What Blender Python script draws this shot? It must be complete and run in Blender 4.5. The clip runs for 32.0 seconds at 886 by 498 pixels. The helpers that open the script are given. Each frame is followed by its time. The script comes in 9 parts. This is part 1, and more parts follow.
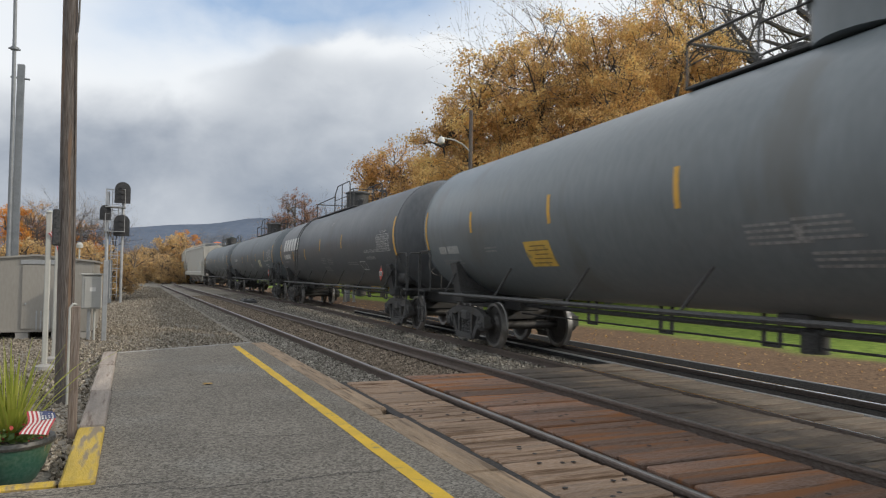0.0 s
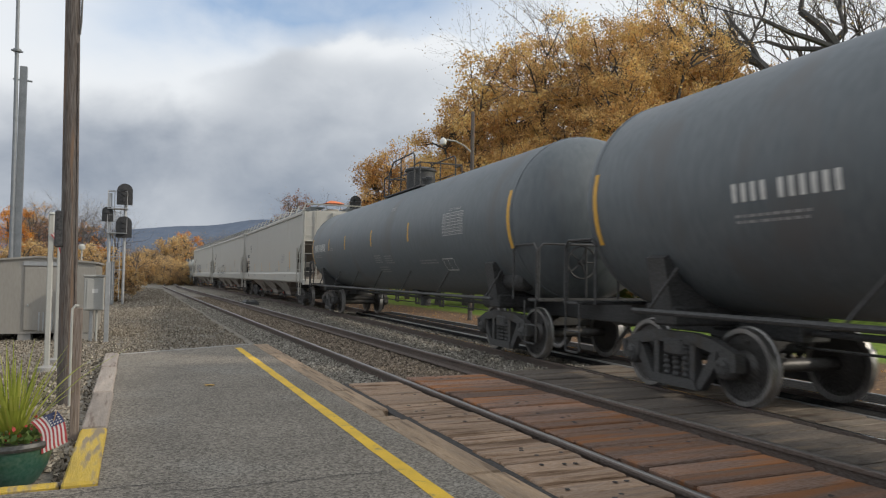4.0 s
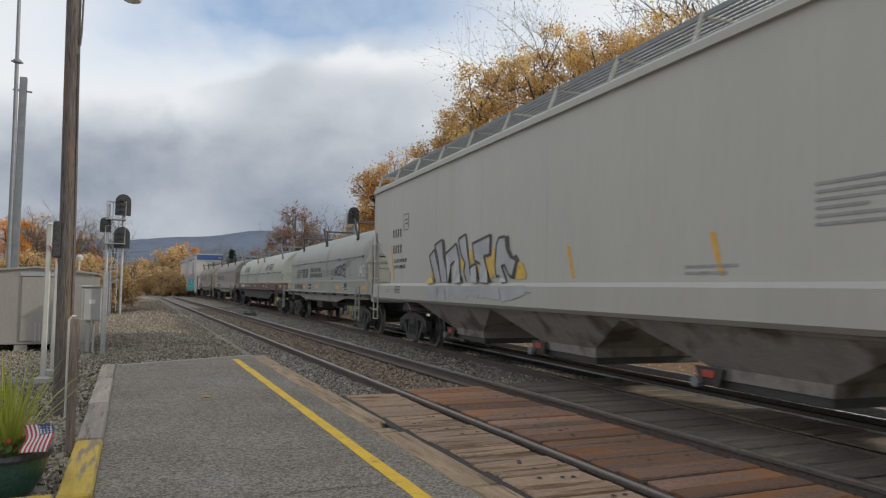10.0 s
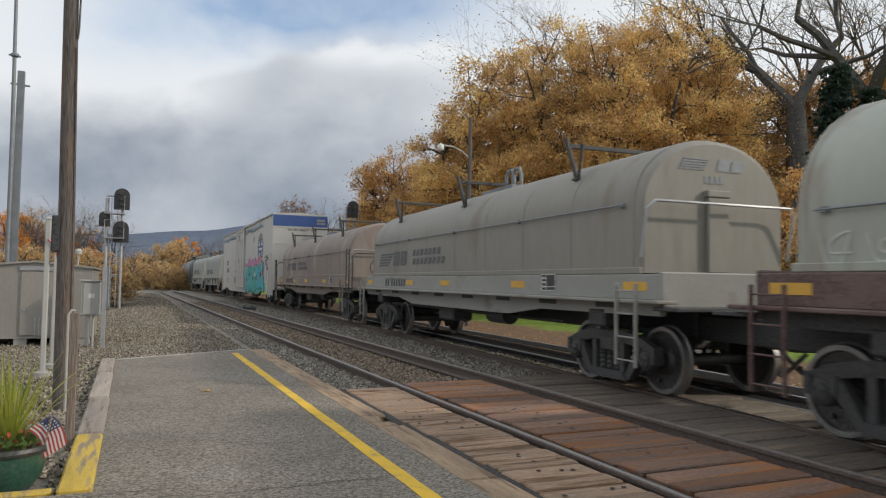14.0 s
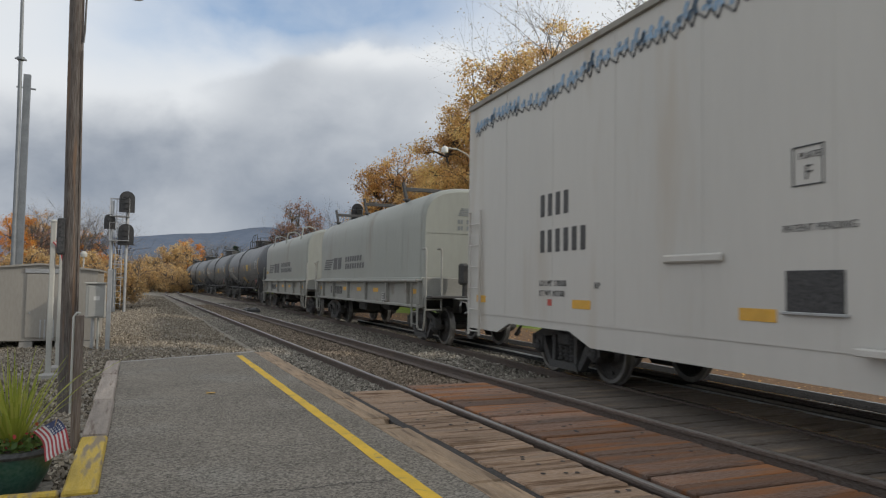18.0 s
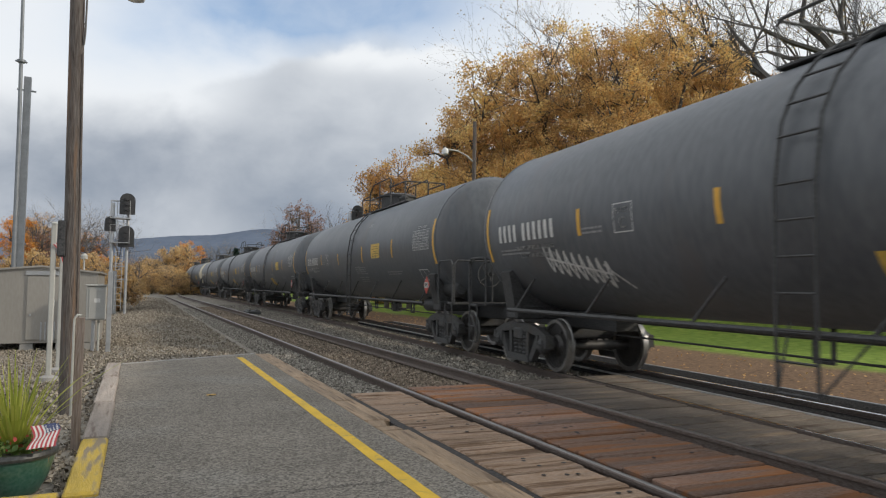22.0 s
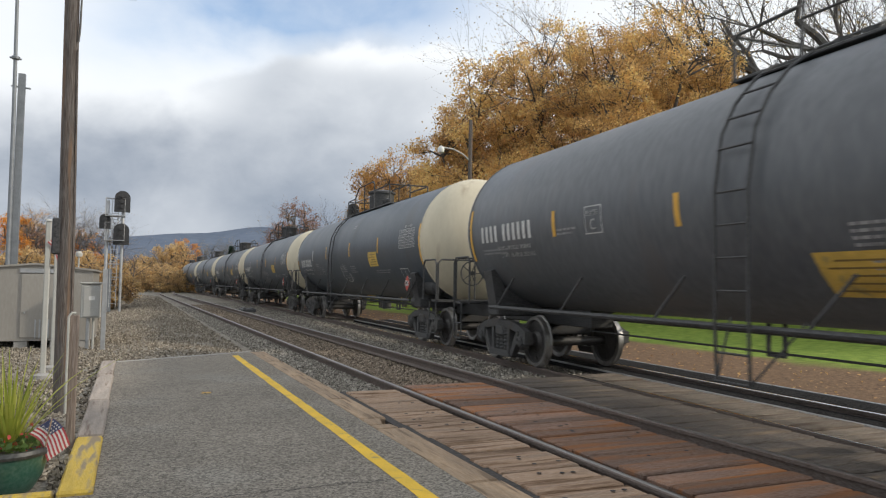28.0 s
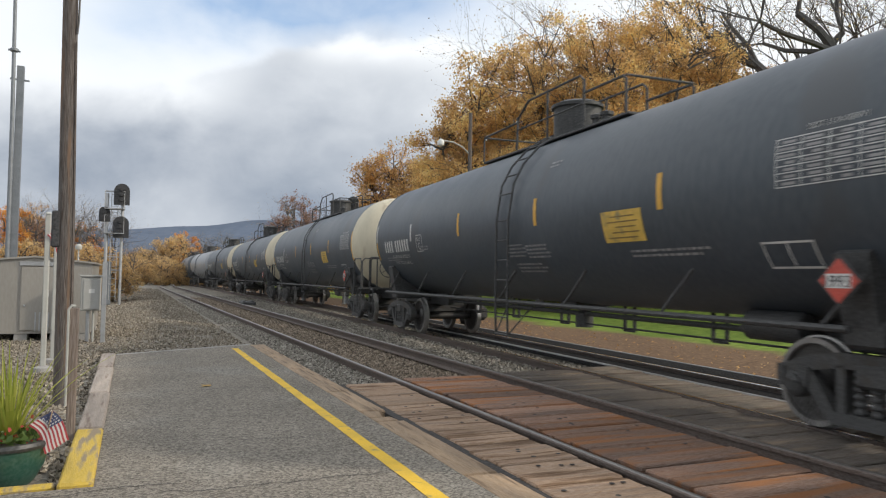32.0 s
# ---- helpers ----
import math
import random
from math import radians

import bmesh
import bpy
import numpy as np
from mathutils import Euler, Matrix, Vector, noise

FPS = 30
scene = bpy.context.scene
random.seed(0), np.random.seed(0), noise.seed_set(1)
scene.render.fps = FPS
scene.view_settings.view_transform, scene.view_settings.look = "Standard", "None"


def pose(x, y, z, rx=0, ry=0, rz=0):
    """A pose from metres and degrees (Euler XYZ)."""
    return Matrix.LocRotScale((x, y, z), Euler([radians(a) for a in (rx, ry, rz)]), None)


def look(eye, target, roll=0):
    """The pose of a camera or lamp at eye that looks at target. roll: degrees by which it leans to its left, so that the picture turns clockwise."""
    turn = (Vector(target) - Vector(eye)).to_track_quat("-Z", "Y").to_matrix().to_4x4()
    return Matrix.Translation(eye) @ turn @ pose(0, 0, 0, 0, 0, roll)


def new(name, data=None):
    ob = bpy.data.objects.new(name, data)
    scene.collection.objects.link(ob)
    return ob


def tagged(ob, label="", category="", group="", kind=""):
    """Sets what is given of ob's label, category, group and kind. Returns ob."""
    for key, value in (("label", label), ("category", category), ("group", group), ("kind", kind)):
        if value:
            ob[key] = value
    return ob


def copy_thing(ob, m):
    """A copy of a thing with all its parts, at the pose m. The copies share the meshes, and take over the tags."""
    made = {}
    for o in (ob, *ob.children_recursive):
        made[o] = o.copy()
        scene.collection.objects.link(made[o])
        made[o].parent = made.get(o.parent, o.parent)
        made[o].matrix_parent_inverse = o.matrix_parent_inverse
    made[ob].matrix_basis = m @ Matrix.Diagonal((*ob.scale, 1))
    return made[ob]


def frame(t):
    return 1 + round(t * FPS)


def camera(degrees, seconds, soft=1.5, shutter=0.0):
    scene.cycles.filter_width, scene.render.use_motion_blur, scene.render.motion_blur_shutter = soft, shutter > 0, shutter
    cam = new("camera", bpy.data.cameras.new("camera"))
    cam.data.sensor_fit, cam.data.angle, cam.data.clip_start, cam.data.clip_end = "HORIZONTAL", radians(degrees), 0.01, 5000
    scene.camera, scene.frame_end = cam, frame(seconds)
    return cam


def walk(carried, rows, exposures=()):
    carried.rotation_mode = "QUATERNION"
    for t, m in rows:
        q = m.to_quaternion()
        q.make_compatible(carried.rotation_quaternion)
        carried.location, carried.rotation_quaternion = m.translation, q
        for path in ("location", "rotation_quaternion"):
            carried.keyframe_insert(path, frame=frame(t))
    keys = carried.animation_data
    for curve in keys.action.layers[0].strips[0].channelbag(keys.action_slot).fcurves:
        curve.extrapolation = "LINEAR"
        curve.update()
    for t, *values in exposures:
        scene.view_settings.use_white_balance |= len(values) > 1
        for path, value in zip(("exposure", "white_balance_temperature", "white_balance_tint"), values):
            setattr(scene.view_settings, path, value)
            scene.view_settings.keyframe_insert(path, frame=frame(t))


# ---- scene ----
cam = camera(63.62, 32.0, soft=1.2, shutter=0.15)


def eye(turn, tilt, lean):
    """The held camera: degrees of turn to the right, tilt up and lean."""
    return pose(0, 0, 1.468, 90 + tilt, 0, -turn) @ pose(0, 0, 0, 0, 0, lean)


walk(cam, [
    (0.0, eye(23.383, 2.147, 0.817)),
    (0.5, eye(23.382, 2.165, 0.760)),
    (1.0, eye(23.348, 2.232, 0.850)),
    (1.5, eye(23.184, 2.242, 0.901)),
    (2.0, eye(23.233, 2.262, 0.842)),
    (2.5, eye(23.230, 2.283, 0.830)),
    (3.0, eye(23.174, 2.279, 0.822)),
    (3.5, eye(23.202, 2.246, 0.813)),
    (5.5, eye(23.311, 2.445, 0.697)),
    (6.0, eye(23.344, 2.559, 0.690)),
    (6.5, eye(23.387, 2.612, 0.693)),
    (7.0, eye(23.427, 2.704, 0.721)),
    (7.5, eye(23.357, 2.784, 0.757)),
    (8.0, eye(23.333, 2.846, 0.693)),
    (8.5, eye(23.423, 2.929, 0.684)),
    (9.0, eye(23.416, 3.029, 0.769)),
    (9.5, eye(23.384, 3.112, 0.763)),
    (10.0, eye(23.366, 3.191, 0.967)),
    (10.5, eye(23.307, 3.150, 1.072)),
    (11.0, eye(23.356, 2.451, 1.072)),
    (11.5, eye(23.474, 2.331, 1.019)),
    (12.0, eye(23.463, 2.411, 1.023)),
    (12.5, eye(23.424, 2.439, 0.898)),
    (13.0, eye(23.435, 2.504, 0.858)),
    (13.5, eye(23.436, 2.585, 0.939)),
    (14.0, eye(23.440, 2.697, 0.887)),
    (14.5, eye(23.345, 2.757, 0.908)),
    (16.5, eye(23.200, 2.766, 0.855)),
    (17.0, eye(23.131, 2.856, 0.916)),
    (17.5, eye(23.046, 2.882, 1.025)),
    (18.0, eye(23.101, 2.894, 0.890)),
    (18.5, eye(23.097, 2.918, 0.848)),
    (19.0, eye(23.094, 2.997, 0.783)),
    (19.5, eye(23.134, 3.077, 0.829)),
    (20.0, eye(23.082, 3.138, 0.787)),
    (20.5, eye(23.054, 3.152, 0.874)),
    (21.0, eye(23.024, 3.145, 0.790)),
    (21.5, eye(23.012, 3.084, 0.827)),
    (22.0, eye(23.066, 3.018, 0.794)),
    (22.5, eye(23.127, 3.019, 0.828)),
    (23.0, eye(23.229, 2.939, 0.816)),
    (23.5, eye(23.234, 2.927, 0.781)),
    (24.0, eye(23.268, 2.935, 0.807)),
    (24.5, eye(23.352, 2.896, 0.880)),
    (25.0, eye(23.458, 2.937, 0.844)),
    (25.5, eye(23.465, 2.964, 0.901)),
    (27.5, eye(23.360, 2.896, 0.847)),
    (28.0, eye(23.410, 2.885, 0.883)),
    (28.5, eye(23.399, 2.804, 0.914)),
    (29.0, eye(23.428, 2.516, 0.984)),
    (29.5, eye(23.432, 2.388, 1.003)),
    (30.0, eye(23.429, 2.362, 0.942)),
    (30.5, eye(23.456, 2.344, 0.905)),
    (31.0, eye(23.467, 2.340, 0.993)),
    (31.5, eye(23.443, 2.335, 0.926)),
    (32.0, eye(23.443, 2.335, 0.926)),
], exposures=((0.0, -0.01), (2.0, -0.08), (3.5, -0.08), (5.5, -0.01), (8.0, 0.05), (10.0, -0.11), (14.5, -0.13), (16.5, -0.26), (18.0, -0.20), (19.0, -0.07), (21.0, -0.05), (25.0, 0.02), (28.0, 0.13), (32.0, 0.15)))

# ---- sky, sun ----
world = bpy.data.worlds.new("sky")
scene.world = world
world.use_nodes = True
wn, wl = world.node_tree.nodes, world.node_tree.links
wn.clear()


def wmath(op, a, b=None, clamp=False):
    nd = wn.new("ShaderNodeMath")
    nd.operation, nd.use_clamp = op, clamp
    for i, val in enumerate((a, b)):
        if val is None:
            continue
        if isinstance(val, (int, float)):
            nd.inputs[i].default_value = val
        else:
            wl.new(val, nd.inputs[i])
    return nd.outputs[0]


def wmix(fac, a, b):
    nd = wn.new("ShaderNodeMix")
    nd.data_type = "RGBA"
    for sock, val in ((nd.inputs[0], fac), (nd.inputs[6], a), (nd.inputs[7], b)):
        if isinstance(val, (tuple, float, int)):
            sock.default_value = (*val, 1) if isinstance(val, tuple) else val
        else:
            wl.new(val, sock)
    return nd.outputs[2]


def wstep(x, lo, hi):
    nd = wn.new("ShaderNodeMapRange")
    nd.interpolation_type = "SMOOTHSTEP"
    wl.new(x, nd.inputs[0])
    nd.inputs[1].default_value, nd.inputs[2].default_value = lo, hi
    return nd.outputs[0]


SUN_EL, SUN_AZ = 27.5, 118.0   # degrees above the horizon, clockwise from +y
sky = wn.new("ShaderNodeTexSky")
sky.sky_type, sky.sun_disc = "NISHITA", False
sky.sun_elevation, sky.sun_rotation = radians(SUN_EL), radians(SUN_AZ)
blue = wn.new("ShaderNodeVectorMath")
blue.operation = "SCALE"
wl.new(sky.outputs[0], blue.inputs[0])
blue.inputs[3].default_value = 0.20
geo = wn.new("ShaderNodeTexCoord")
sep = wn.new("ShaderNodeSeparateXYZ")
wl.new(geo.outputs[0], sep.inputs[0])
elev = sep.outputs[2]


def wdot(vec):
    nd = wn.new("ShaderNodeVectorMath")
    nd.operation = "DOT_PRODUCT"
    wl.new(geo.outputs[0], nd.inputs[0])
    nd.inputs[1].default_value = vec
    return nd.outputs["Value"]


# bearings of the cloud banks: a to the right and b upwards of a point low in the north-north-east
ahead = wdot((0.397, 0.917, 0.041))
fore = wmath("MAXIMUM", ahead, 0.05)
side_a = wmath("DIVIDE", wdot((0.917, -0.398, 0.016)), fore)
side_b = wmath("DIVIDE", wdot((-0.031, -0.031, 0.999)), fore)


def wnoise(scale, detail, rough, shift, tall=2.2):
    mp = wn.new("ShaderNodeMapping")
    mp.inputs[1].default_value = shift
    mp.inputs[3].default_value = (1, 1, tall)
    wl.new(geo.outputs[0], mp.inputs[0])
    nd = wn.new("ShaderNodeTexNoise")
    nd.inputs["Scale"].default_value, nd.inputs["Detail"].default_value, nd.inputs["Roughness"].default_value = scale, detail, rough
    nd.inputs["Distortion"].default_value = 0.25
    wl.new(mp.outputs[0], nd.inputs["Vector"])
    return nd.outputs[0]


def bank(a0, b0, ra, rb, amount, rag):
    """A soft-edged cloud bank (or gap) at a bearing, its outline frayed."""
    fray = wmath("MULTIPLY", wmath("SUBTRACT", billow, 0.5), rag)
    u = wmath("DIVIDE", wmath("ADD", wmath("SUBTRACT", side_a, a0), fray), ra)
    w = wmath("DIVIDE", wmath("ADD", wmath("SUBTRACT", side_b, b0), fray), rb)
    r2 = wmath("ADD", wmath("MULTIPLY", u, u), wmath("MULTIPLY", w, w))
    return wmath("MULTIPLY", wmath("MULTIPLY", wmath("EXPONENT", wmath("MULTIPLY", r2, -1.0)), amount), wstep(ahead, 0.2, 0.5))


billow = wnoise(4.2, 7.0, 0.5, (0.35, 0.2, 0.4), 1.5)
soft = wnoise(1.7, 3.0, 0.45, (2.1, 1.2, 0.3))
puff = wnoise(11.0, 8.0, 0.55, (1.3, 0.7, 0.1), 1.4)
fine = wmath("SUBTRACT", puff, 0.5)
swell = wmath("SUBTRACT", billow, 0.5)
# the bank behind: bright cumulus high up, grey lower down
light = wmath("ADD", wmath("MULTIPLY", wstep(elev, 0.08, 0.40), 0.56), wmath("ADD", wmath("MULTIPLY", swell, 1.15), wmath("MULTIPLY", fine, 0.62)))
light = wmath("ADD", wmath("ADD", light, 0.19), wmath("MULTIPLY", wmath("SUBTRACT", soft, 0.5), 0.7))
for bk in ((-0.42, 0.30, 0.13, 0.07, 0.42, 0.2), (-0.33, 0.25, 0.07, 0.04, 0.45, 0.2), (0.14, 0.36, 0.16, 0.08, 0.8, 0.2), (-0.60, 0.30, 0.2, 0.08, 0.30, 0.2), (-0.30, 0.12, 0.4, 0.05, -0.08, 0.2), (-0.55, 0.16, 0.2, 0.05, -0.12, 0.2), (0.30, 0.27, 0.24, 0.14, 1.0, 0.2), (0.02, 0.34, 0.10, 0.07, 1.0, 0.2)):
    light = wmath("ADD", light, bank(*bk))
shade = wstep(light, -0.55, 1.12)
cloud = wmix(shade, (0.16, 0.212, 0.298), (0.90, 0.93, 0.96))
# the gap of blue above the nearer bank
gap = wmath("MULTIPLY", wmath("ADD", bank(-0.20, 0.345, 0.23, 0.062, 1.6, 0.16), bank(0.6, 1.0, 0.5, 0.3, 0.6, 0.3), clamp=True), wmath("SUBTRACT", 1.15, wmath("MULTIPLY", puff, 0.7)), clamp=True)
behind = wmix(gap, cloud, blue.outputs[0])
# the nearer bank: dim, with a crisp sunlit upper rim
off_a = wmath("ADD", side_a, 0.06)
fall_l, fall_r = wmath("MINIMUM", off_a, 0.0), wmath("MAXIMUM", off_a, 0.0)
hump = wmath("ADD", wmath("ADD", wmath("MULTIPLY", wmath("MULTIPLY", fall_l, fall_l), -0.8), wmath("MULTIPLY", wmath("MULTIPLY", fall_r, fall_r), -2.3)), 0.308)
over = wmath("ADD", wmath("SUBTRACT", hump, side_b), wmath("ADD", wmath("MULTIPLY", swell, 0.05), wmath("MULTIPLY", fine, 0.05)))
inside = wmath("ADD", wmath("MULTIPLY", wmath("ADD", side_a, 0.31), 0.7), wmath("ADD", wmath("MULTIPLY", swell, 0.12), wmath("MULTIPLY", fine, 0.08)))
front = wmath("MULTIPLY", wmath("MULTIPLY", wstep(over, -0.004, 0.016), wstep(inside, -0.05, 0.055)), wstep(ahead, 0.3, 0.6))
rim = wmath("MULTIPLY", wmath("EXPONENT", wmath("MULTIPLY", wmath("MULTIPLY", over, over), -1200.0)), wstep(side_a, -0.22, -0.12))
body = wmath("ADD", wmath("MULTIPLY", wstep(side_b, 0.06, 0.31), 0.50), wmath("ADD", wmath("MULTIPLY", swell, 0.9), wmath("MULTIPLY", fine, 0.44)))
body = wmath("ADD", wmath("ADD", body, 0.02), wmath("MULTIPLY", wstep(side_a, -0.3, 0.12), 0.27))
body = wstep(wmath("ADD", body, wmath("MULTIPLY", rim, 1.0)), -0.55, 1.16)
near = wmix(body, (0.155, 0.208, 0.294), (0.90, 0.93, 0.96))
both = wmix(front, behind, near)
back = wn.new("ShaderNodeBackground")
back.inputs[1].default_value = 1.0
wl.new(both, back.inputs[0])
wout = wn.new("ShaderNodeOutputWorld")
wl.new(back.outputs[0], wout.inputs[0])

sun_data = bpy.data.lights.new("sun", "SUN")
sun_data.energy, sun_data.angle, sun_data.color = 2.2, radians(3.0), (1.0, 0.9, 0.76)
sun = new("sun", sun_data)
sun.matrix_world = look((200 * math.sin(radians(SUN_AZ)), 200 * math.cos(radians(SUN_AZ)), 200 * math.tan(radians(SUN_EL))), (0, 0, 0))
scene.view_settings.exposure = 0.0

# ---- materials ----
def mat(name, color, rough=0.6, metal=0.0, vary=0.15, scale=3.0, grain=40.0, bump=0.15, spots=None, spot_amount=0.0, spot_scale=1.5,
        stretch=(1, 1, 1), spread=0.0, spec=0.5):
    """A surface with two scales of variation, fine relief, optional stains, and a shift from object to object."""
    m = bpy.data.materials.new(name)
    m.use_nodes = True
    n, ln = m.node_tree.nodes, m.node_tree.links
    b = n["Principled BSDF"]
    b.inputs["Metallic"].default_value = metal
    b.inputs["Specular IOR Level"].default_value = spec
    tc = n.new("ShaderNodeTexCoord")
    mp = n.new("ShaderNodeMapping")
    mp.inputs["Scale"].default_value = stretch
    ln.new(tc.outputs["Object"], mp.inputs["Vector"])

    def noise_of(sc, detail=4.0):
        t = n.new("ShaderNodeTexNoise")
        t.inputs["Scale"].default_value, t.inputs["Detail"].default_value = sc, detail
        ln.new(mp.outputs[0], t.inputs["Vector"])
        return t.outputs[0]

    def mix(fac, a, c2, mode="MIX"):
        x = n.new("ShaderNodeMix")
        x.data_type, x.blend_type = "RGBA", mode
        for sock, val in ((x.inputs[0], fac), (x.inputs[6], a), (x.inputs[7], c2)):
            if isinstance(val, tuple):
                sock.default_value = (*val, 1)
            elif isinstance(val, (int, float)):
                sock.default_value = val
            else:
                ln.new(val, sock)
        return x.outputs[2]

    big, fine = noise_of(scale), noise_of(grain, 6.0)
    lo = tuple(c * (1 - vary) for c in color)
    hi = tuple(min(1, c * (1 + vary)) for c in color)
    rm = n.new("ShaderNodeMapRange")
    rm.inputs[1].default_value, rm.inputs[2].default_value = 0.3, 0.7
    ln.new(big, rm.inputs[0])
    col = mix(rm.outputs[0], lo, hi)
    rf = n.new("ShaderNodeMapRange")
    rf.inputs[1].default_value, rf.inputs[2].default_value = 0.3, 0.7
    ln.new(fine, rf.inputs[0])
    col = mix(rf.outputs[0], mix(0.5 * vary, col, (0, 0, 0)), mix(0.35 * vary, col, (1, 1, 1)))
    if spots:
        st = noise_of(spot_scale, 7.0)
        rs = n.new("ShaderNodeMapRange")
        rs.inputs[1].default_value, rs.inputs[2].default_value = 0.62 - 0.25 * spot_amount, 0.72 - 0.2 * spot_amount
        ln.new(st, rs.inputs[0])
        col = mix(rs.outputs[0], col, spots)
    if spread:
        oi = n.new("ShaderNodeObjectInfo")
        hs = n.new("ShaderNodeHueSaturation")
        rr = n.new("ShaderNodeMapRange")
        rr.inputs[3].default_value, rr.inputs[4].default_value = 1 - spread, 1 + spread
        ln.new(oi.outputs["Random"], rr.inputs[0])
        ln.new(rr.outputs[0], hs.inputs["Value"])
        ln.new(col, hs.inputs["Color"])
        col = hs.outputs[0]
    ln.new(col, b.inputs["Base Color"])
    r2 = n.new("ShaderNodeMapRange")
    r2.inputs[3].default_value, r2.inputs[4].default_value = max(0.05, rough - 0.12), min(1, rough + 0.12)
    ln.new(big, r2.inputs[0])
    ln.new(r2.outputs[0], b.inputs["Roughness"])
    if bump:
        bp = n.new("ShaderNodeBump")
        bp.inputs["Strength"].default_value, bp.inputs["Distance"].default_value = bump, 0.02
        ln.new(fine, bp.inputs["Height"])
        ln.new(bp.outputs[0], b.inputs["Normal"])
    return m


def leaf_mat(name, colors, spread=0.25):
    """Leaves: colour by leaf, light passes through."""
    m = bpy.data.materials.new(name)
    m.use_nodes = True
    n, ln = m.node_tree.nodes, m.node_tree.links
    b = n["Principled BSDF"]
    g = n.new("ShaderNodeNewGeometry")
    cr = n.new("ShaderNodeValToRGB")
    while len(cr.color_ramp.elements) < len(colors):
        cr.color_ramp.elements.new(0.5)
    for i, c in enumerate(colors):
        cr.color_ramp.elements[i].position = i / (len(colors) - 1)
        cr.color_ramp.elements[i].color = (*c, 1)
    tc = n.new("ShaderNodeTexCoord")
    t = n.new("ShaderNodeTexNoise")
    t.inputs["Scale"].default_value = 0.55
    ln.new(tc.outputs["Object"], t.inputs["Vector"])
    ad = n.new("ShaderNodeMath")
    ad.operation = "MULTIPLY_ADD"
    ln.new(g.outputs["Random Per Island"], ad.inputs[0])
    ad.inputs[1].default_value = 0.48
    mr = n.new("ShaderNodeMapRange")
    mr.inputs[1].default_value, mr.inputs[2].default_value, mr.inputs[3].default_value, mr.inputs[4].default_value = 0.3, 0.7, -0.12, 0.68
    ln.new(t.outputs[0], mr.inputs[0])
    ln.new(mr.outputs[0], ad.inputs[2])
    ln.new(ad.outputs[0], cr.inputs[0])
    ln.new(cr.outputs[0], b.inputs["Base Color"])
    b.inputs["Roughness"].default_value = 0.6
    tr = n.new("ShaderNodeBsdfTranslucent")
    ln.new(cr.outputs[0], tr.inputs[0])
    mx = n.new("ShaderNodeMixShader")
    mx.inputs[0].default_value = 0.45
    ln.new(b.outputs[0], mx.inputs[1])
    ln.new(tr.outputs[0], mx.inputs[2])
    ln.new(mx.outputs[0], n["Material Output"].inputs[0])
    return m


def stone_mat(name, colors):
    """Broken stone: every stone takes its own tone."""
    m = mat(name, (0.3, 0.3, 0.3), 0.95, vary=0.1, bump=0.3, spec=0.2)
    n, ln = m.node_tree.nodes, m.node_tree.links
    g = n.new("ShaderNodeNewGeometry")
    cr = n.new("ShaderNodeValToRGB")
    while len(cr.color_ramp.elements) < len(colors):
        cr.color_ramp.elements.new(0.5)
    for i, c in enumerate(colors):
        cr.color_ramp.elements[i].position = i / (len(colors) - 1)
        cr.color_ramp.elements[i].color = (*c, 1)
    ln.new(g.outputs["Random Per Island"], cr.inputs[0])
    ln.new(cr.outputs[0], n["Principled BSDF"].inputs["Base Color"])
    return m


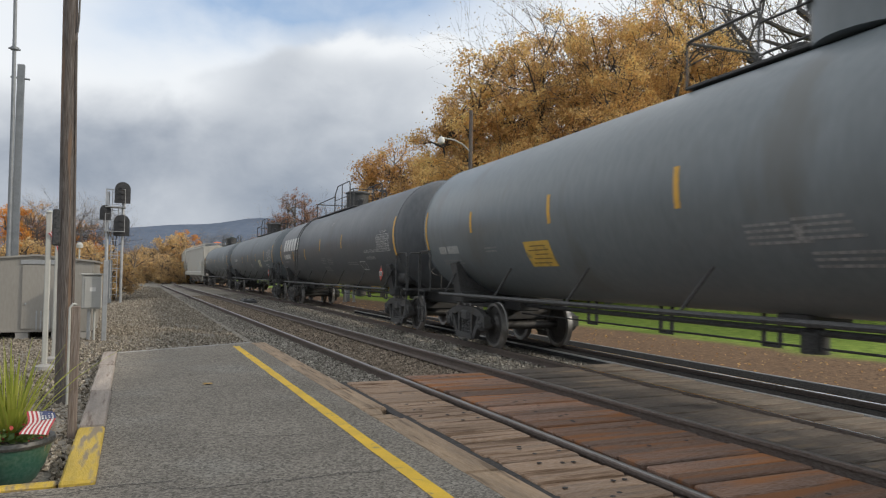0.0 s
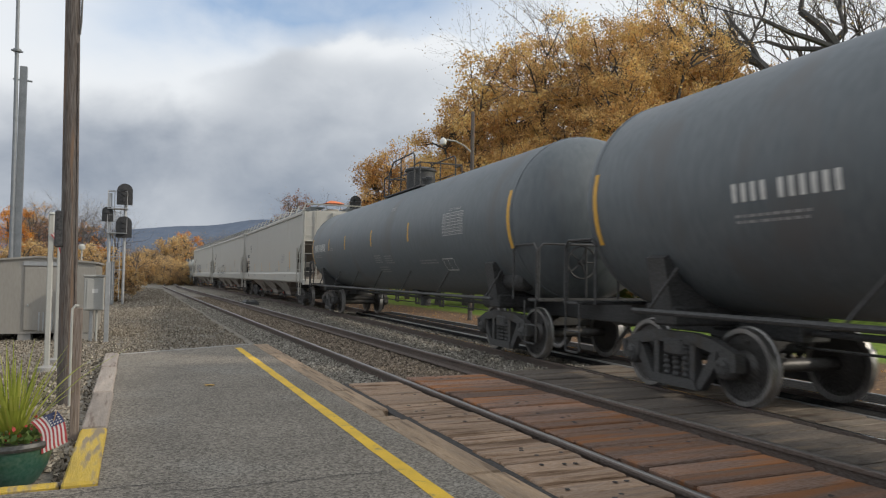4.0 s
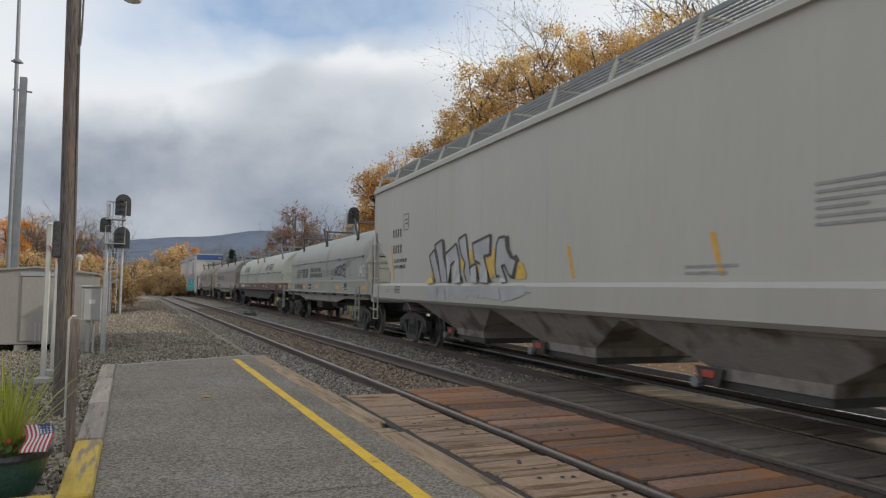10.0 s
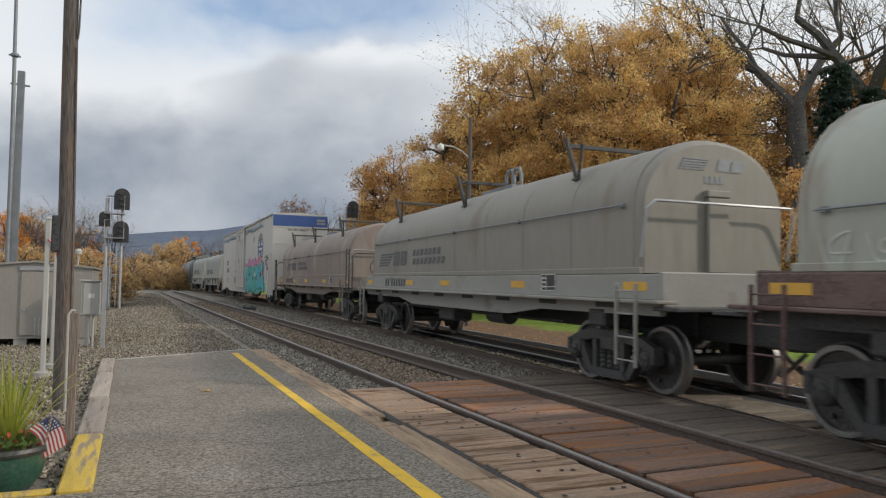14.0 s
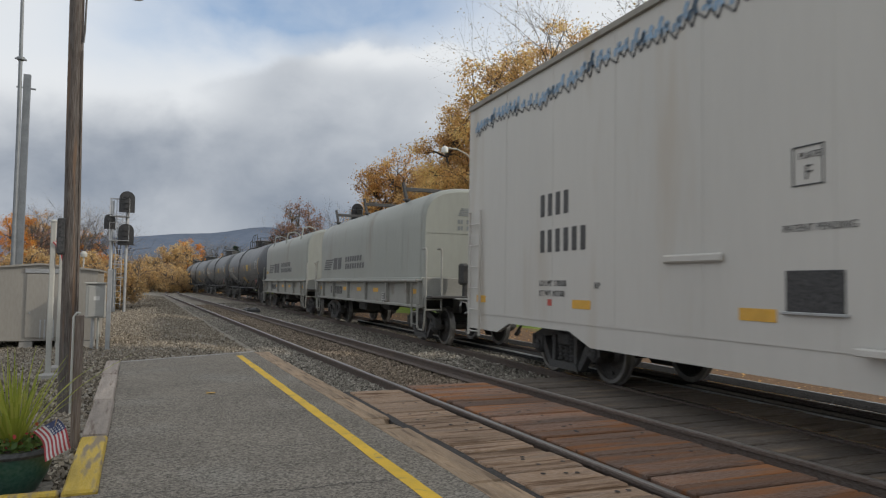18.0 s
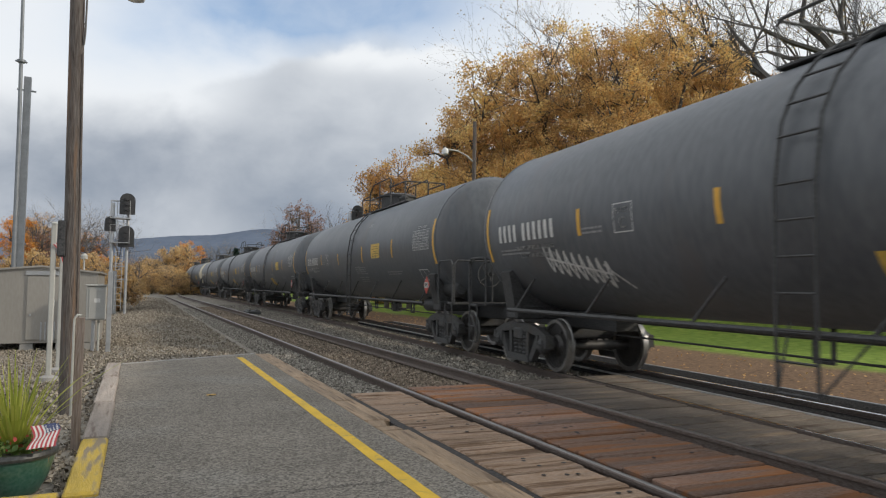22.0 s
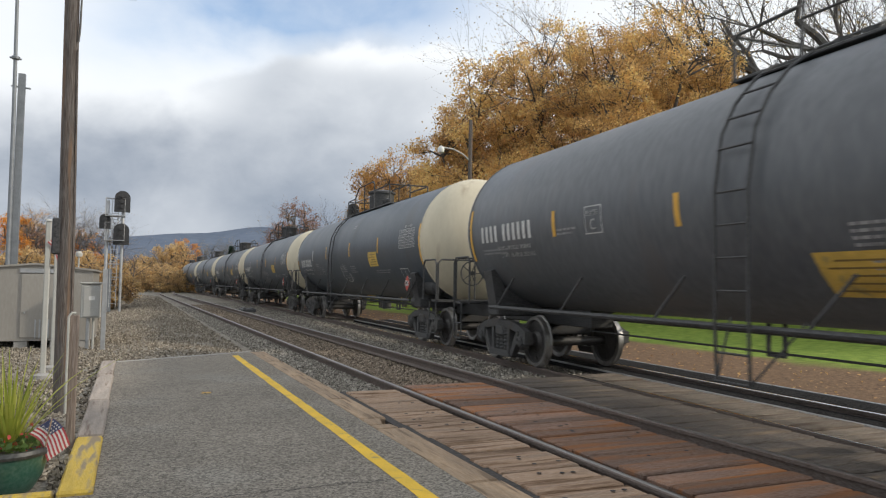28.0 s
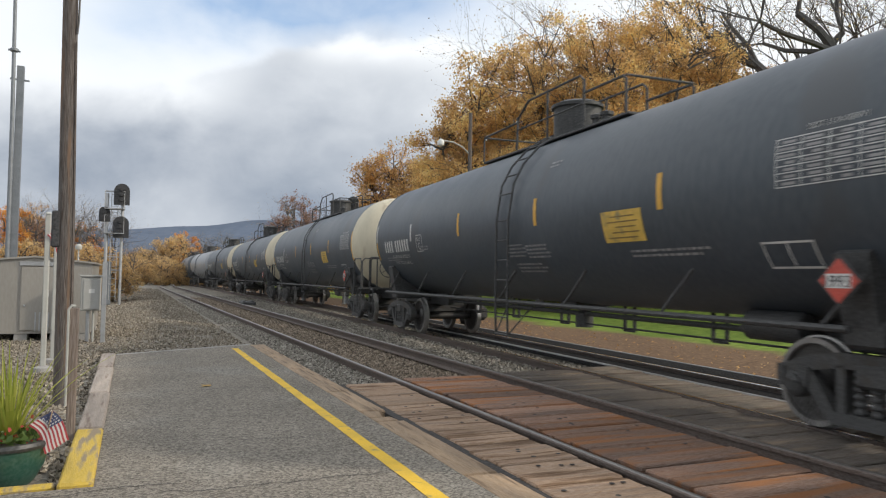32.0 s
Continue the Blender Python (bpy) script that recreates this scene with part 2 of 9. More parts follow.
def ground_mat():
    """Grey gravel by the tracks, leaf litter beside them, then lawn; all by where it lies."""
    m = bpy.data.materials.new("ground_gravel_litter_lawn")
    m.use_nodes = True
    n, ln = m.node_tree.nodes, m.node_tree.links
    b = n["Principled BSDF"]
    b.inputs["Roughness"].default_value = 0.95
    b.inputs["Specular IOR Level"].default_value = 0.2
    tc = n.new("ShaderNodeTexCoord")
    sp = n.new("ShaderNodeSeparateXYZ")
    ln.new(tc.outputs["Object"], sp.inputs[0])

    def noise_of(sc, detail=5.0):
        t = n.new("ShaderNodeTexNoise")
        t.inputs["Scale"].default_value, t.inputs["Detail"].default_value = sc, detail
        ln.new(tc.outputs["Object"], t.inputs["Vector"])
        return t.outputs[0]

    def ramp(fac, stops):
        cr = n.new("ShaderNodeValToRGB")
        while len(cr.color_ramp.elements) < len(stops):
            cr.color_ramp.elements.new(0.5)
        for e, (pos, c) in zip(cr.color_ramp.elements, stops):
            e.position, e.color = pos, (*c, 1)
        ln.new(fac, cr.inputs[0])
        return cr.outputs[0]

    def mth(op, a, c2, clamp=False):
        x = n.new("ShaderNodeMath")
        x.operation, x.use_clamp = op, clamp
        for i, val in enumerate((a, c2)):
            if isinstance(val, (int, float)):
                x.inputs[i].default_value = val
            else:
                ln.new(val, x.inputs[i])
        return x.outputs[0]

    def mix(fac, a, c2):
        x = n.new("ShaderNodeMix")
        x.data_type = "RGBA"
        ln.new(fac, x.inputs[0])
        ln.new(a, x.inputs[6])
        ln.new(c2, x.inputs[7])
        return x.outputs[2]

    vo = n.new("ShaderNodeTexVoronoi")
    vo.inputs["Scale"].default_value = 22.0
    ln.new(tc.outputs["Object"], vo.inputs["Vector"])
    cellv = n.new("ShaderNodeSeparateColor")
    ln.new(vo.outputs["Color"], cellv.inputs[0])
    gravel = ramp(cellv.outputs[0], [(0, (0.125, 0.113, 0.095)), (0.5, (0.23, 0.208, 0.174)), (0.85, (0.325, 0.295, 0.245)), (1, (0.44, 0.405, 0.35))])
    dusty = ramp(noise_of(0.5), [(0.35, (0.18, 0.165, 0.14)), (0.7, (0.31, 0.285, 0.24))])
    x1 = n.new("ShaderNodeMix")
    x1.data_type = "RGBA"
    x1.inputs[0].default_value = 0.4
    ln.new(gravel, x1.inputs[6])
    ln.new(dusty, x1.inputs[7])
    litter = ramp(noise_of(14.0), [(0.3, (0.07, 0.045, 0.03)), (0.5, (0.17, 0.11, 0.07)), (0.66, (0.24, 0.155, 0.09)), (0.78, (0.33, 0.24, 0.145))])
    lawn = ramp(noise_of(3.0, 8.0), [(0.3, (0.10, 0.16, 0.025)), (0.55, (0.18, 0.26, 0.045)), (0.75, (0.27, 0.32, 0.07))])
    wob = mth("MULTIPLY", mth("SUBTRACT", noise_of(0.7), 0.5), 2.4)
    xx = mth("ADD", sp.outputs[0], wob)
    to_litter = n.new("ShaderNodeMapRange")
    to_litter.inputs[1].default_value, to_litter.inputs[2].default_value = 9.7, 10.3
    ln.new(xx, to_litter.inputs[0])
    to_lawn = n.new("ShaderNodeMapRange")
    to_lawn.inputs[1].default_value, to_lawn.inputs[2].default_value = 14.8, 15.9
    ln.new(xx, to_lawn.inputs[0])
    col = mix(to_lawn.outputs[0], mix(to_litter.outputs[0], x1.outputs[2], litter), lawn)
    far_y = n.new("ShaderNodeMapRange")
    far_y.inputs[1].default_value, far_y.inputs[2].default_value = 70.0, 95.0
    ln.new(mth("ADD", sp.outputs[1], mth("MULTIPLY", wob, 6.0)), far_y.inputs[0])
    scrub = ramp(noise_of(0.3, 8.0), [(0.35, (0.13, 0.11, 0.06)), (0.6, (0.26, 0.22, 0.13)), (0.75, (0.2, 0.2, 0.08))])
    left = n.new("ShaderNodeMapRange")
    left.inputs[1].default_value, left.inputs[2].default_value = 1.0, -3.0
    ln.new(xx, left.inputs[0])
    col = mix(mth("MULTIPLY", far_y.outputs[0], left.outputs[0]), col, scrub)
    ln.new(col, b.inputs["Base Color"])
    bp = n.new("ShaderNodeBump")
    bp.inputs["Strength"].default_value, bp.inputs["Distance"].default_value = 0.7, 0.03
    ln.new(vo.outputs["Distance"], bp.inputs["Height"])
    ln.new(bp.outputs[0], b.inputs["Normal"])
    return m


def asphalt_mat():
    """Worn asphalt: pale and dark chips in grey binder, broad dusty patches."""
    m = mat("worn_asphalt", (0.214, 0.192, 0.163), 0.92, vary=0.14, scale=0.8, grain=150, bump=0.6, spots=(0.245, 0.229, 0.204), spot_amount=0.4, spot_scale=0.5, spec=0.2)
    n, ln = m.node_tree.nodes, m.node_tree.links
    b = n["Principled BSDF"]
    old = b.inputs["Base Color"].links[0].from_socket
    tc = n.new("ShaderNodeTexCoord")
    vo = n.new("ShaderNodeTexVoronoi")
    vo.inputs["Scale"].default_value = 62.0
    ln.new(tc.outputs["Object"], vo.inputs["Vector"])
    sc = n.new("ShaderNodeSeparateColor")
    ln.new(vo.outputs["Color"], sc.inputs[0])
    cr = n.new("ShaderNodeValToRGB")
    for e, (pos, c) in zip(cr.color_ramp.elements, ((0.0, 0.36), (1.0, 1.85))):
        e.position, e.color = pos, (c, c * 0.985, c * 0.955, 1)
    ln.new(sc.outputs[0], cr.inputs[0])
    mx = n.new("ShaderNodeMix")
    mx.data_type, mx.blend_type = "RGBA", "MULTIPLY"
    mx.inputs[0].default_value = 0.75
    ln.new(old, mx.inputs[6])
    ln.new(cr.outputs[0], mx.inputs[7])
    ln.new(mx.outputs[2], b.inputs["Base Color"])
    return m


M = dict(
    ground=ground_mat(),
    asphalt=asphalt_mat(),
    crack=mat("crack_filler", (0.03, 0.03, 0.03), 0.95),
    yellow=mat("yellow_line_paint", (0.76, 0.475, 0.02), 0.75, vary=0.12, grain=90, spots=(0.30, 0.24, 0.12), spot_amount=0.1, spot_scale=9),
    yellow_worn=mat("worn_yellow_painted_timber", (0.66, 0.45, 0.04), 0.8, vary=0.2, grain=40, bump=0.5, spots=(0.30, 0.24, 0.16), spot_amount=0.55, spot_scale=3, stretch=(4, 0.6, 4)),
    timber_tan=mat("tan_timber", (0.37, 0.25, 0.145), 0.85, vary=0.28, scale=2, grain=25, bump=0.8, spots=(0.20, 0.14, 0.09), spot_amount=0.36, spot_scale=3, stretch=(6, 0.5, 6), spread=0.08),
    timber_grey=mat("weathered_grey_timber", (0.36, 0.30, 0.25), 0.85, vary=0.25, scale=2, grain=22, bump=0.6, spots=(0.2, 0.15, 0.12), spot_amount=0.2, spot_scale=3, stretch=(6, 0.6, 6), spread=0.15),
    plank_tan=mat("tan_planks", (0.36, 0.222, 0.124), 0.85, vary=0.4, scale=2, grain=26, bump=0.8, spots=(0.16, 0.095, 0.055), spot_amount=0.42, spot_scale=2.0, stretch=(0.6, 5, 5), spread=0.2),
    plank_red=mat("red_brown_planks", (0.20, 0.092, 0.042), 0.8, vary=0.4, scale=1.6, grain=26, bump=0.8, spots=(0.33, 0.135, 0.047), spot_amount=0.5, spot_scale=1.1, stretch=(0.6, 5, 5), spread=0.35),
    plank_dark=mat("dark_worn_planks", (0.088, 0.064, 0.044), 0.85, vary=0.3, scale=1.6, grain=20, bump=0.6, spots=(0.22, 0.165, 0.115), spot_amount=0.25, spot_scale=1.4, stretch=(0.6, 5, 5), spread=0.25),
    # worn tan planks with the shade under the cars mixed into the colour
    plank_mid=mat("shade_darkened_tan_planks", (0.20, 0.155, 0.11), 0.85, vary=0.3, scale=1.6, grain=20, bump=0.6, spots=(0.13, 0.095, 0.07), spot_amount=0.35, spot_scale=1.4, stretch=(0.6, 5, 5), spread=0.2),
    joint=mat("dark_joint", (0.025, 0.02, 0.018), 0.95),
    rail_side=mat("rusted_rail_side", (0.10, 0.07, 0.055), 0.75, 0.3, vary=0.25, scale=4, stretch=(3, 0.5, 3)),
    rail_top=mat("polished_rail_head", (0.86, 0.86, 0.87), 0.17, 1.0, vary=0.05, scale=6, bump=0.0, stretch=(6, 0.2, 6)),
    cream_panel=mat("faded_cream_panel", (0.56, 0.54, 0.38), 0.6, vary=0.08, scale=4),
    wheel_rim=mat("run_bright_wheel_rim", (0.30, 0.29, 0.28), 0.45, 0.9, vary=0.3, scale=5, bump=0.05),
    rail_top_dull=mat("dull_rail_head", (0.27, 0.25, 0.235), 0.40, 0.9, vary=0.15, scale=6, bump=0.05, stretch=(6, 0.2, 6)),
    tie=mat("creosoted_tie", (0.13, 0.095, 0.07), 0.9, vary=0.3, scale=4, grain=30, bump=0.6, stretch=(0.6, 5, 5), spread=0.3),
    stone=stone_mat("grey_ballast_stone", [(0.063, 0.058, 0.050), (0.17, 0.156, 0.134), (0.275, 0.254, 0.218), (0.46, 0.43, 0.375)]),
    stone_yard=stone_mat("brown_grey_yard_stone", [(0.075, 0.064, 0.050), (0.175, 0.15, 0.119), (0.275, 0.24, 0.19), (0.45, 0.40, 0.325)]),
    print_brown=mat("brown_print", (0.24, 0.15, 0.03), 0.6),
    stone_rust=stone_mat("rusty_ballast_stone", [(0.06, 0.050, 0.040), (0.16, 0.130, 0.100), (0.26, 0.210, 0.160), (0.42, 0.35, 0.275)]),
    # mat kept near black without sheen: the shade under the train is painted in
    shaded_mat=mat("train_shaded_black_mat", (0.008, 0.008, 0.009), 0.95, vary=0.2, bump=0.1, spec=0.0),
    pole=mat("old_pole_wood", (0.07, 0.048, 0.035), 0.85, vary=0.4, scale=3, grain=18, bump=0.7, spots=(0.19, 0.125, 0.085), spot_amount=0.22, spot_scale=2, stretch=(8, 8, 0.35)),
    post_wood=mat("brown_post_wood", (0.20, 0.15, 0.12), 0.85, vary=0.3, scale=3, grain=18, bump=0.5, stretch=(8, 8, 0.5)),
    steel=mat("galvanised_steel", (0.45, 0.46, 0.47), 0.5, 0.7, vary=0.12, scale=8, bump=0.05),
    steel_dark=mat("weathered_grey_steel", (0.22, 0.24, 0.26), 0.55, 0.4, vary=0.15, scale=5, bump=0.05),
    white_post=mat("off_white_post_paint", (0.46, 0.46, 0.43), 0.6, vary=0.1, scale=3),
    alum=mat("dull_aluminium_cladding", (0.36, 0.34, 0.305), 0.5, 0.4, vary=0.1, scale=1.2, grain=25, bump=0.04, stretch=(1, 1, 0.3)),
    boxgrey=mat("grey_enamelled_steel", (0.40, 0.40, 0.38), 0.5, 0.1, vary=0.08),
    black=mat("matt_black_paint", (0.012, 0.012, 0.014), 0.5, vary=0.2),
    conc=mat("pale_concrete", (0.33, 0.32, 0.30), 0.9, vary=0.15, grain=50, bump=0.4),
    # rolling stock
    tank_black=mat("satin_black_tank_paint", (0.060, 0.076, 0.094), 0.44, vary=0.07, scale=0.9, grain=14, bump=0.02, spots=(0.068, 0.076, 0.086), spot_amount=0.1, spot_scale=1.2, stretch=(1, 1, 0.35), spread=0.12),
    # two dusty or faded blacks, lightened further to paint in glare haze
    tank_dusty_hazed=mat("dusty_hazed_black_tank_paint", (0.091, 0.100, 0.111), 0.44, vary=0.10, scale=0.8, grain=10, bump=0.02, spots=(0.112, 0.112, 0.116), spot_amount=0.15, spot_scale=1.0, stretch=(1, 1, 0.3), spread=0.10),
    tank_worn_hazed=mat("faded_hazed_black_tank_paint", (0.108, 0.128, 0.142), 0.50, vary=0.09, scale=0.8, grain=10, bump=0.02, spots=(0.115, 0.12, 0.125), spot_amount=0.2, spot_scale=1.0, stretch=(1, 1, 0.3)),
    tank_grey=mat("slate_grey_tank_paint", (0.155, 0.18, 0.195), 0.36, vary=0.08, scale=0.8, grain=10, bump=0.02, spots=(0.14, 0.15, 0.15), spot_amount=0.15, spot_scale=1.0, stretch=(1, 1, 0.3)),
    tank_lightgrey=mat("light_grey_tank_paint", (0.30, 0.31, 0.33), 0.45, vary=0.15, scale=0.8, stretch=(1, 1, 0.3)),
    cream=mat("cream_tank_paint", (0.62, 0.56, 0.42), 0.5, vary=0.08, scale=1.2, grain=10, bump=0.03, spots=(0.42, 0.35, 0.25), spot_amount=0.12, spot_scale=1.3, stretch=(1.5, 1.5, 0.4)),
    hopper=mat("pale_grey_hopper_paint", (0.47, 0.46, 0.42), 0.52, vary=0.05, scale=0.7, grain=9, bump=0.02, spots=(0.45, 0.43, 0.385), spot_amount=0.08, spot_scale=1.1, stretch=(1, 1.2, 0.22), spread=0.05),
    hopper_slope=mat("dusty_brown_slope_sheet", (0.19, 0.155, 0.13), 0.75, vary=0.2, scale=1.5, spots=(0.15, 0.13, 0.11), spot_amount=0.2, stretch=(1, 1, 0.4)),
    hopper_low=mat("grimy_hopper_chute_paint", (0.33, 0.30, 0.265), 0.65, vary=0.25, scale=1.5, spots=(0.15, 0.12, 0.1), spot_amount=0.4),
    coil_grey=mat("pale_grey_hood_paint", (0.325, 0.34, 0.312), 0.5, vary=0.06, scale=0.8, grain=9, bump=0.02, spots=(0.27, 0.26, 0.225), spot_amount=0.15, spot_scale=1.1, stretch=(1, 1.2, 0.25)),
    coil_green=mat("greenish_pale_hood_paint", (0.40, 0.42, 0.365), 0.48, vary=0.08, scale=0.8, grain=9, bump=0.02, spots=(0.27, 0.235, 0.18), spot_amount=0.2, spot_scale=1.2, stretch=(1, 1.2, 0.25)),
    coil_tan=mat("dirty_tan_hood_paint", (0.262, 0.248, 0.215), 0.55, vary=0.08, scale=0.8, grain=9, bump=0.03, spots=(0.22, 0.19, 0.155), spot_amount=0.15, spot_scale=1.2, stretch=(1, 1.2, 0.25)),
    coil_brown=mat("dusty_brown_hood_paint", (0.24, 0.195, 0.165), 0.6, vary=0.15, scale=0.8, grain=9, bump=0.03, spots=(0.33, 0.29, 0.25), spot_amount=0.3, spot_scale=1.2, stretch=(1, 1.2, 0.25)),
    red_brown=mat("oxide_red_frame_paint", (0.105, 0.05, 0.042), 0.65, vary=0.25, scale=1.5, spots=(0.17, 0.12, 0.1), spot_amount=0.3, stretch=(1, 0.6, 1)),
    frame_grey=mat("grimy_grey_frame_paint", (0.31, 0.31, 0.285), 0.6, vary=0.10, scale=1.5, spots=(0.24, 0.22, 0.19), spot_amount=0.15, stretch=(1, 0.6, 1)),
    box_white=mat("off_white_boxcar_paint", (0.56, 0.548, 0.515), 0.5, vary=0.04, scale=0.7, grain=9, bump=0.02, spots=(0.50, 0.465, 0.41), spot_amount=0.10, spot_scale=0.9, stretch=(1, 1.2, 0.2)),
    cast=mat("grimy_cast_steel", (0.038, 0.038, 0.038), 0.6, 0.15, vary=0.2, scale=3, grain=60, bump=0.06, spots=(0.066, 0.059, 0.052), spot_amount=0.3, spot_scale=5),
    wheel=mat("dark_wheel_steel", (0.05, 0.046, 0.043), 0.5, 0.5, vary=0.2, scale=4, bump=0.04),
    under=mat("black_grimy_underframe", (0.022, 0.023, 0.024), 0.6, vary=0.2, scale=3, bump=0.04),
    white_mark=mat("white_stencil_paint", (0.62, 0.62, 0.6), 0.6, vary=0.12, scale=6),
    grey_mark=mat("faded_grey_stencil_paint", (0.30, 0.30, 0.30), 0.6, vary=0.2, scale=6),
    emblem_mark=mat("faded_black_emblem_paint", (0.075, 0.077, 0.08), 0.6, vary=0.35, scale=4, grain=30),
    dark_mark=mat("dark_stencil_paint", (0.035, 0.035, 0.037), 0.6, vary=0.2, scale=6),
    yellow_mark=mat("yellow_reflector_tape", (0.70, 0.39, 0.05), 0.55, vary=0.1, scale=8),
    yellow_panel=mat("yellow_placard_paint", (0.66, 0.43, 0.07), 0.6, vary=0.15, scale=6, spots=(0.3, 0.25, 0.12), spot_amount=0.2, spot_scale=5),
    red_mark=mat("red_placard", (0.5, 0.06, 0.035), 0.55, vary=0.15),
    orange=mat("orange_tarpaulin", (0.75, 0.20, 0.07), 0.7, vary=0.15),
    blue_paint=mat("blue_band_paint", (0.035, 0.09, 0.30), 0.5, vary=0.1, scale=1.5),
    sea_green=mat("sea_green_spray_paint", (0.03, 0.42, 0.37), 0.55, vary=0.2, scale=1.5),
    spray_violet=mat("dark_violet_spray_paint", (0.06, 0.05, 0.085), 0.6, vary=0.2),
    spray_pale=mat("pale_grey_spray_paint", (0.42, 0.43, 0.44), 0.55, vary=0.12, scale=2),
    spray_brown=mat("dark_brown_spray_paint", (0.06, 0.045, 0.042), 0.6, vary=0.2),
    teal=mat("teal_spray_paint", (0.02, 0.43, 0.50), 0.55, vary=0.2, scale=1.5),
    pink=mat("pink_spray_paint", (0.62, 0.17, 0.29), 0.55, vary=0.25, scale=1.5),
    violet=mat("violet_spray_paint", (0.38, 0.28, 0.52), 0.55, vary=0.2),
    spray_black=mat("black_spray_paint", (0.014, 0.014, 0.016), 0.55, vary=0.2),
    spray_blue=mat("pale_blue_spray_paint", (0.22, 0.35, 0.5), 0.55, vary=0.25, scale=2),
    green_ring=mat("dark_green_emblem_paint", (0.05, 0.08, 0.06), 0.55, vary=0.15),
    # plants and small things
    bark=mat("grey_brown_bark", (0.075, 0.06, 0.05), 0.9, vary=0.35, scale=2, grain=12, bump=0.8, stretch=(4, 4, 0.7)),
    bark_dark=mat("dark_wet_bark", (0.03, 0.026, 0.024), 0.9, vary=0.35, scale=2, grain=12, bump=0.8, stretch=(4, 4, 0.7)),
    gold=leaf_mat("golden_maple_leaves", [(0.36, 0.22, 0.10), (0.64, 0.41, 0.17), (0.86, 0.59, 0.24), (1.0, 0.82, 0.37)]),
    amber=leaf_mat("amber_leaves", [(0.32, 0.19, 0.09), (0.54, 0.31, 0.12), (0.70, 0.43, 0.16), (0.78, 0.56, 0.24)]),
    flame=leaf_mat("bright_orange_leaves", [(0.40, 0.15, 0.04), (0.62, 0.25, 0.05), (0.75, 0.33, 0.06), (0.80, 0.46, 0.12)]),
    russet=leaf_mat("russet_leaves", [(0.20, 0.11, 0.085), (0.30, 0.16, 0.115), (0.36, 0.2, 0.14), (0.42, 0.28, 0.18)]),
    scrub=leaf_mat("brown_scrub_leaves", [(0.22, 0.165, 0.085), (0.36, 0.26, 0.12), (0.47, 0.35, 0.15), (0.56, 0.45, 0.17)]),
    straw=leaf_mat("pale_golden_scrub_leaves", [(0.42, 0.30, 0.17), (0.55, 0.38, 0.19), (0.68, 0.46, 0.20), (0.75, 0.57, 0.30)]),
    needle=leaf_mat("dark_needles", [(0.015, 0.03, 0.022), (0.025, 0.05, 0.035), (0.035, 0.065, 0.045)]),
    spike=leaf_mat("yellow_green_blades", [(0.16, 0.22, 0.03), (0.34, 0.38, 0.06), (0.55, 0.50, 0.14)]),
    foliage=leaf_mat("bedding_leaves", [(0.06, 0.12, 0.03), (0.12, 0.2, 0.05), (0.25, 0.22, 0.08)]),
    petal=leaf_mat("red_petals", [(0.35, 0.03, 0.03), (0.6, 0.08, 0.07), (0.65, 0.15, 0.12)]),
    pot=mat("dark_green_glazed_pot", (0.016, 0.085, 0.06), 0.30, vary=0.15, scale=3, bump=0.05),
    pot_rim=mat("black_pot_rim", (0.02, 0.022, 0.022), 0.45, vary=0.15),
    soil=mat("potting_soil", (0.05, 0.035, 0.025), 0.95, vary=0.3, grain=60, bump=0.8),
    flag_red=mat("flag_red_cloth", (0.42, 0.05, 0.06), 0.85, vary=0.1),
    flag_white=mat("flag_white_cloth", (0.65, 0.63, 0.62), 0.85, vary=0.05),
    flag_blue=mat("flag_blue_cloth", (0.05, 0.065, 0.15), 0.85, vary=0.1),
    fallen=mat("fallen_yellow_leaf", (0.5, 0.3, 0.06), 0.8, vary=0.2),
    lampglass=mat("frosted_lamp_glass", (0.75, 0.76, 0.74), 0.35, vary=0.05),
    # distance haze is painted into the ridge's blue-grey base colour
    hill=mat("wooded_hill_haze_in_colour", (0.125, 0.155, 0.21), 1.0, vary=0.08, scale=0.004, grain=0.03, bump=0.0, spec=0.0),
)

